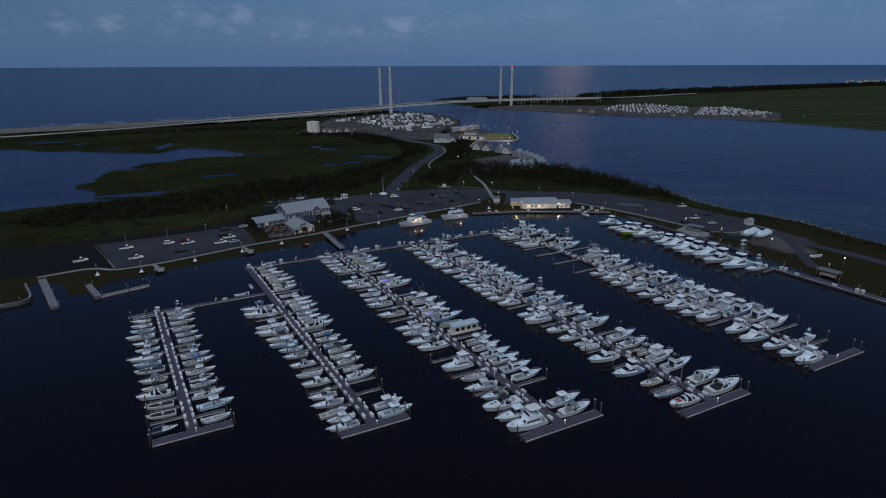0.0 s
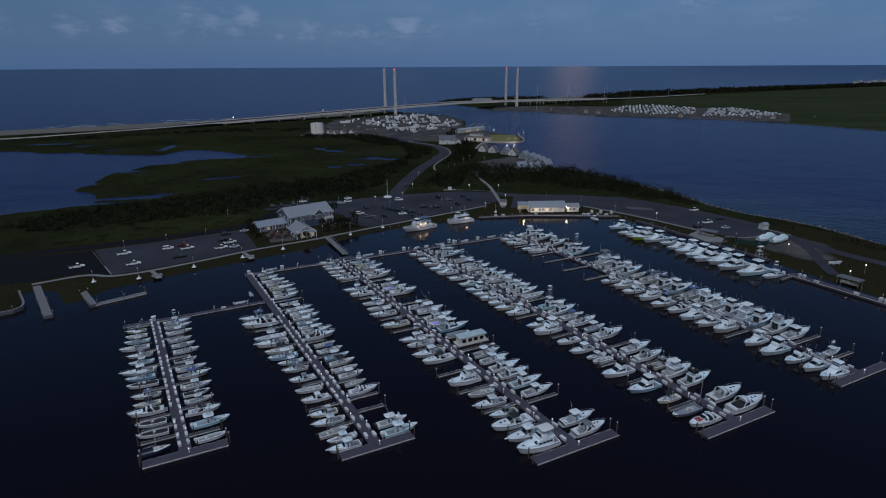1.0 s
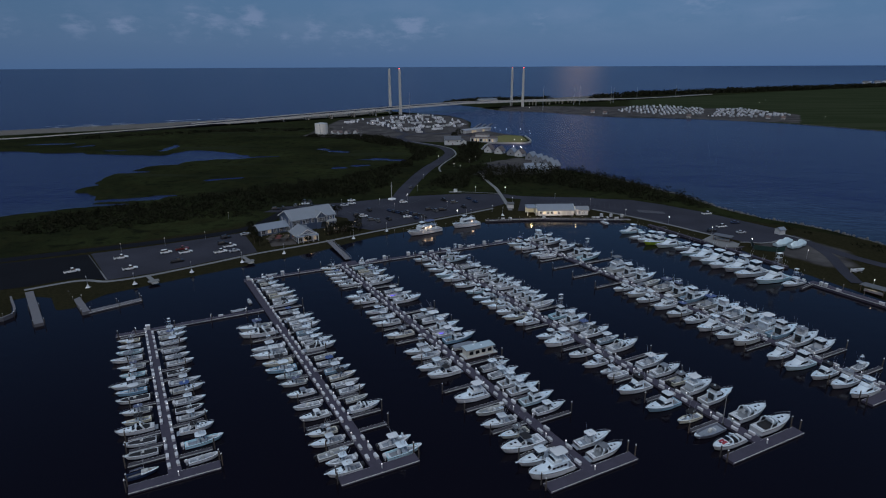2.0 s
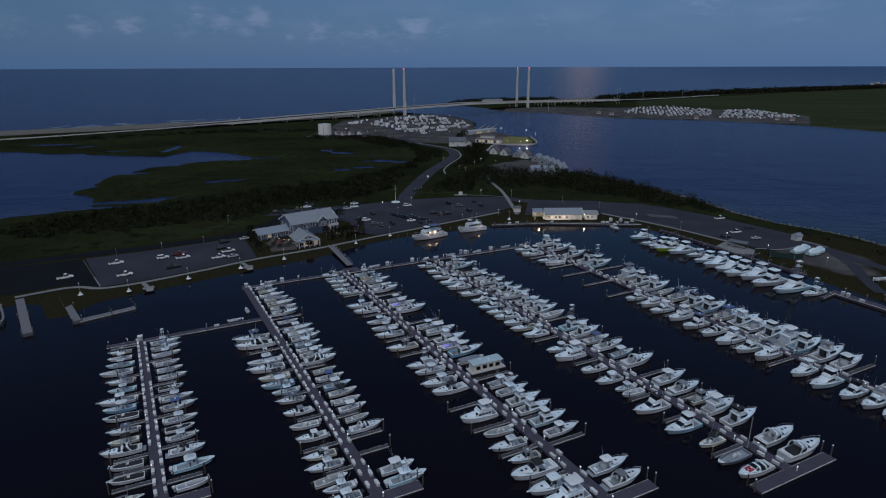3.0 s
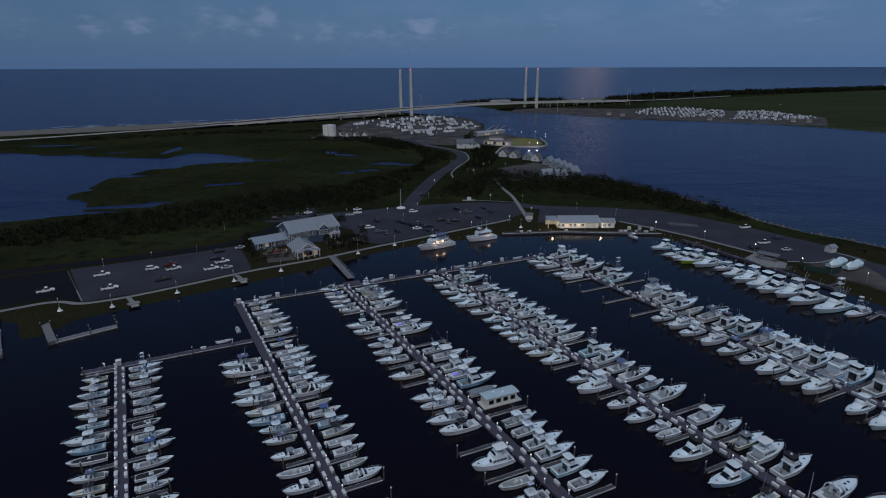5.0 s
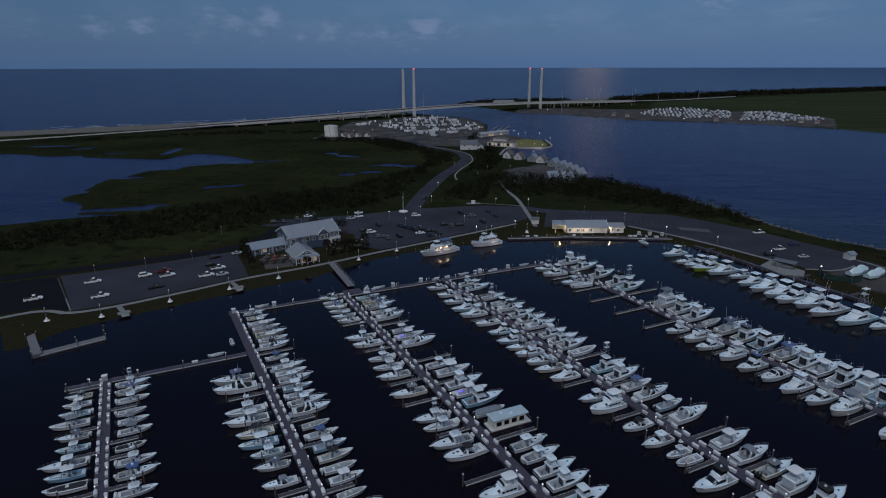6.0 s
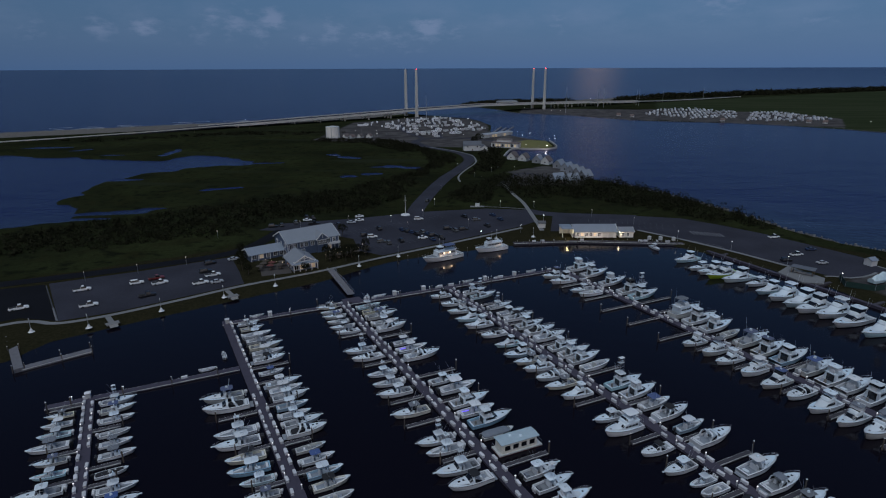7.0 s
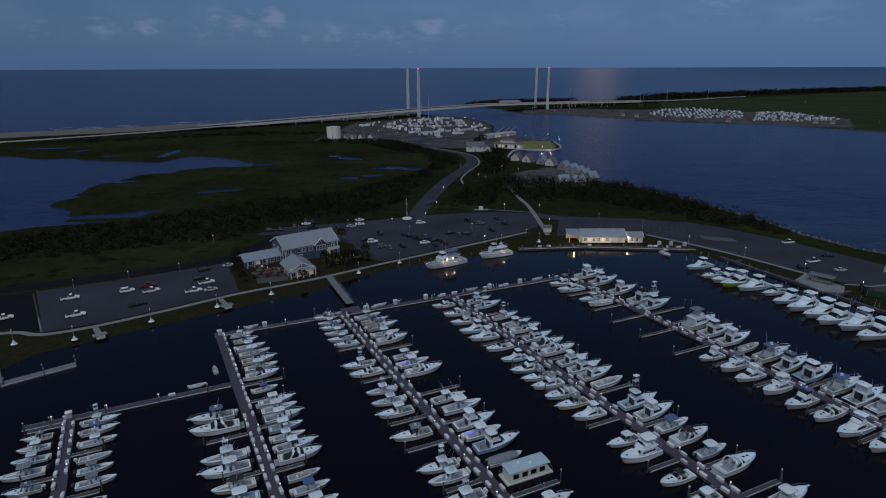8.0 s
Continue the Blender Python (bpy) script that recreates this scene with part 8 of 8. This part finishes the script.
camp((-62, 640), 38, 26, 34, 14.0, 8.6, 0.5, [(-150, 905), (-162, 866), (-121, 826), (-89, 789), (-71, 752), (-54, 722), (-24, 726), (-2, 770), (24, 800), (26, 885), (6, 950), (-52, 1012), (-84, 976), (-118, 926)], 0.2)
camp((250, 900), 24, 16, 40, 19.0, 8.2, 0.85, [(286, 1050), (356, 1190), (425, 1210), (478, 1119), (420, 985), (350, 974)], 0.1)
camp((400, 860), 24, 16, 36, 19.0, 8.2, 0.85, [(404, 945), (490, 1112), (541, 1122), (556, 968), (481, 916)], 0.1)
# bath houses and huts by the south lots
for x, y, turn in ((372, 935, -18), (480, 908, -28), (498, 900, -28), (262, 1010, -30), (247, 1035, -20)):
    stand(COT2, (x, y, 1.2), turn, 0.6)
# lit lamps about the campground and the inlet banks
for k in range(70):
    x, y = crng.uniform(-140, 40), crng.uniform(722, 985)
    if inside_by(DIRT_PARK, np.array([x]), np.array([y]))[0] > 5:
        stand(LIT_LAMP, (x, y, 1.2), 0, 0.5)
for x, y in ((10, 470), (18, 500), (24, 515), (36, 505), (-8, 520), (5, 480), (58, 640), (88, 690), (-140, 716), (330, 948), (300, 990), (400, 930), (560, 900), (640, 1250), (720, 1380), (110, 1200), (118, 1180), (150, 1120), (168, 1130), (190, 1050), (46, 651)):
    stand(LIT_LAMP, (x, y, 1.2), 0, 0.6)
# lamps on piles in the inlet off the point
for x, y in ((62, 722), (72, 740), (88, 736), (97, 715), (94, 690), (60, 760)):
    stand(LIT_LAMP, (x, y, -0.6), 0, 1.0)
# far town on the south shore
for k in range(9):
    b = stand(COT if k % 2 else BIG, (1690 + k * 30 + crng.uniform(-8, 8), 2470 + k * 14 + crng.uniform(-10, 10), 2.0), crng.uniform(-30, 30), 1.2)
inn = new("inn_building")
tagged(inn, "long pale beach building behind the south bridge end", "building")
inn.matrix_basis = pose(85, 1330, 1.2, 0, 0, 20)
part("wall", boxed(-22, 22, -6, 6, 0, 6.5), SIDING_WHITE, inn)
part("roof", boxed(-23, 23, -7, 7, 6.505, 8.6, 3, 3), ROOF_GREY, inn)
for k in range(8):
    part("window", boxed(-19 + k * 5, -16.5 + k * 5, -6.06, -6.005, 2, 4), WINDOW_WARM if k in (5, 6) else TINT, inn)

# ---- riprap along the inlet ----


def riprap(name, line, step, seed, label):
    r = random.Random(seed)
    bm = bmesh.new()
    for p in smooth_line(line, step):
        for _ in range(3):
            x, y, q = p[0] + r.gauss(0, 1.1), p[1] + r.gauss(0, 1.1), r.uniform(0.4, 0.95)
            base = [(math.cos(a) * q * r.uniform(0.7, 1.2), math.sin(a) * q * r.uniform(0.7, 1.2)) for a in (0.3, 1.5, 2.7, 3.9, 5.2)]
            z = r.uniform(0.1, 0.7)
            low = [bm.verts.new((x + a, y + b, z - 0.6)) for a, b in base]
            top = [bm.verts.new((x + a * 0.6, y + b * 0.6, z + q * r.uniform(0.25, 0.6))) for a, b in base]
            bm.faces.new(top)
            for i in range(5):
                bm.faces.new((low[i], low[(i + 1) % 5], top[(i + 1) % 5], top[i]))
    return tagged(part(name, bm, ROCK), label, "riprap", kind="stuff")


riprap("riprap", [(330, 150), (252, 205), (208, 252), (198, 279), (193, 292), (183, 306), (171, 318), (160, 338), (150, 372), (128, 421), (107, 458)], 1.6, 1, "grey granite riprap along the inlet bank")
riprap("riprap", [(58, 1196), (93, 1106), (172, 1060), (254, 967), (313, 940), (375, 922), (434, 884), (486, 829), (540, 740)], 4.0, 2, "grey granite riprap along the southern inlet shore")

# ---- vegetation ----


def thicket(name, outline, spacing, low, high, seed, label, leaf=0.85, per=26, thin=0.0):
    """A belt of coastal shrubs: many clumps of small leaf sprays, uneven in height, with gaps."""
    r = np.random.RandomState(seed)
    xs, ys = [p[0] for p in outline], [p[1] for p in outline]
    n = int((max(xs) - min(xs)) * (max(ys) - min(ys)) / spacing**2)
    x, y = r.uniform(min(xs), max(xs), n), r.uniform(min(ys), max(ys), n)
    deep = inside_by(outline, x, y)
    patch = wobble(x, y, 16, seed)
    keep = (deep + 5 * patch > 0.5) & (patch > -0.55 + thin)
    x, y, patch, deep = x[keep], y[keep], patch[keep], deep[keep]
    top = (low + (high - low) * np.clip(0.5 + 0.6 * patch + 0.25 * r.randn(len(x)), 0, 1.2)) * np.clip(0.45 + deep / 10, 0.45, 1)
    wide = 0.55 * spacing * r.uniform(0.8, 1.4, len(x))
    m = len(x)
    d = r.randn(m, per, 3)
    d /= np.linalg.norm(d, axis=2, keepdims=True)
    d *= r.uniform(0.55, 1.0, (m, per, 1)) ** 0.5
    c = np.stack([x[:, None] + d[..., 0] * wide[:, None], y[:, None] + d[..., 1] * wide[:, None], 1.0 + top[:, None] * (0.5 + 0.5 * d[..., 2])], -1)
    tri = r.randn(m, per, 3, 3) * leaf * 0.55
    v = (c[:, :, None, :] + tri).reshape(-1, 3)
    me = bpy.data.meshes.new(name)
    me.vertices.add(len(v))
    me.vertices.foreach_set("co", v.astype(np.float32).ravel())
    f = len(v) // 3
    me.loops.add(len(v))
    me.polygons.add(f)
    me.loops.foreach_set("vertex_index", np.arange(len(v), dtype=np.int32))
    me.polygons.foreach_set("loop_start", np.arange(0, len(v), 3, dtype=np.int32))
    me.update(calc_edges=True)
    me.materials.append(LEAF)
    return tagged(new(name, me), label, "shrubs", kind="stuff")


thicket("shrub_belt", [(-232, 292), (-196, 284), (-150, 306), (-110, 322), (-104, 348), (-62, 372), (-44, 392), (-38, 420), (-36, 470), (-22, 515), (-10, 550), (-12, 585), (-30, 602), (-46, 612), (-38, 575), (-32, 540), (-40, 500), (-56, 470), (-80, 430), (-126, 400), (-165, 362), (-215, 322)], 2.9, 1.6, 5.0, 4, "dark belt of coastal shrubs between marsh and lots", 0.6, 32)
thicket("shrub_belt", [(20, 428), (34, 400), (60, 415), (88, 392), (110, 368), (128, 352), (140, 338), (152, 340), (146, 368), (126, 410), (104, 454), (86, 474), (60, 468), (40, 470), (20, 480), (8, 440), (-8, 430), (-12, 395), (10, 392)], 2.8, 2.4, 8.2, 5, "dark shrub thicket along the inlet bank", 0.6, 32)
thicket("shrub_belt", [(0, 490), (16, 500), (28, 520), (33, 550), (28, 575), (30, 606), (36, 630), (22, 628), (10, 604), (12, 566), (6, 526)], 3.0, 2.0, 5.5, 6, "dark shrubs round the cottages", thin=0.2)
thicket("shrub_belt", [(-60, 605), (-30, 612), (-50, 645), (-75, 690), (-110, 700), (-165, 706), (-170, 690), (-110, 670)], 3.2, 2.0, 5.0, 7, "dark shrubs along the campground edge")
thicket("shrub_belt", [(-470, 690), (-380, 720), (-270, 790), (-150, 780), (-165, 760), (-300, 740), (-400, 680)], 5.5, 1.0, 3.0, 8, "low marsh shrubs behind the beach road", 1.2, 16, 0.35)
thicket("tree_line", [(330, 1440), (520, 1560), (985, 1830), (1814, 2270), (2700, 2600), (2700, 2760), (1814, 2400), (985, 1950), (520, 1680), (390, 1560)], 11, 5, 12, 9, "dark tree line along the southern dunes", 3.2, 22)
thicket("tree_line", [(-10, 1300), (60, 1330), (160, 1400), (260, 1470), (180, 1490), (60, 1430), (-5, 1350)], 6.5, 3, 8, 10, "dark pines at the inlet's southern tip", 2.0, 22)
thicket("shrub_belt", [(170, 280), (182, 266), (200, 236), (206, 246), (186, 276), (172, 296)], 3.0, 0.6, 1.8, 12, "low scrub along the spit's bank", 0.6, 14, 0.3)


def tree_thing(height, seed):
    r = random.Random(seed)
    t = new("ornamental_tree")
    bm = tubed([(0, 0, 0), (0.1, 0.05, height * 0.3), (0.0, 0.1, height * 0.6)], 0.16, 7, 0.08)
    for k in range(5):
        a = k * 1.26 + r.random()
        tube(bm, [(0.05, 0.05, height * (0.3 + 0.05 * k)), (math.cos(a) * height * 0.16, math.sin(a) * height * 0.16, height * (0.5 + 0.05 * k)), (math.cos(a) * height * 0.27, math.sin(a) * height * 0.27, height * (0.66 + 0.04 * k))], 0.07, 5, 0.02)
    part("trunk", bm, TRUNK, t)
    bm = bmesh.new()
    for k in range(700):
        a, e, q = r.uniform(0, 6.28), r.uniform(-0.6, 1), r.uniform(0.5, 1) ** 0.5
        lump = 1 + 0.25 * math.sin(3 * a + seed) + 0.15 * math.sin(7 * a)
        p = Vector((math.cos(a) * q * lump * height * 0.33 * math.sqrt(max(0, 1 - e * e * 0.8)), math.sin(a) * q * lump * height * 0.33 * math.sqrt(max(0, 1 - e * e * 0.8)), height * (0.66 + 0.32 * e * q)))
        bm.faces.new([bm.verts.new(p + Vector((r.gauss(0, 0.17), r.gauss(0, 0.17), r.gauss(0, 0.17)))) for _ in range(3)])
    part("crown", bm, LEAF, t)
    return tagged(t, "small dark broadleaf tree beside the restaurant patio", "tree", "trees round the restaurant")


TREES = [tree_thing(5.5, 1), tree_thing(6.5, 2)]
stand(TREES[1], (12.0, 663, 1.2), 20, 1.9)
stand(TREES[0], (7.0, 659, 1.2), 70, 1.7)
for k, (x, y) in enumerate(((-57.5, 283), (-53.5, 289), (-48, 293), (-51, 283.5), (-94, 280.5), (-91, 276.5), (-64, 268.5), (-45.5, 299), (-98, 291), (-60, 320), (-47, 284), (-56, 287), (-52, 293.5), (-49.5, 288.5), (-60.5, 289), (-44, 291), (-86, 266.5), (-90, 271))):
    stand(TREES[k % 2], (x, y, 1.2), k * 67, 0.75 + 0.06 * (k % 5))
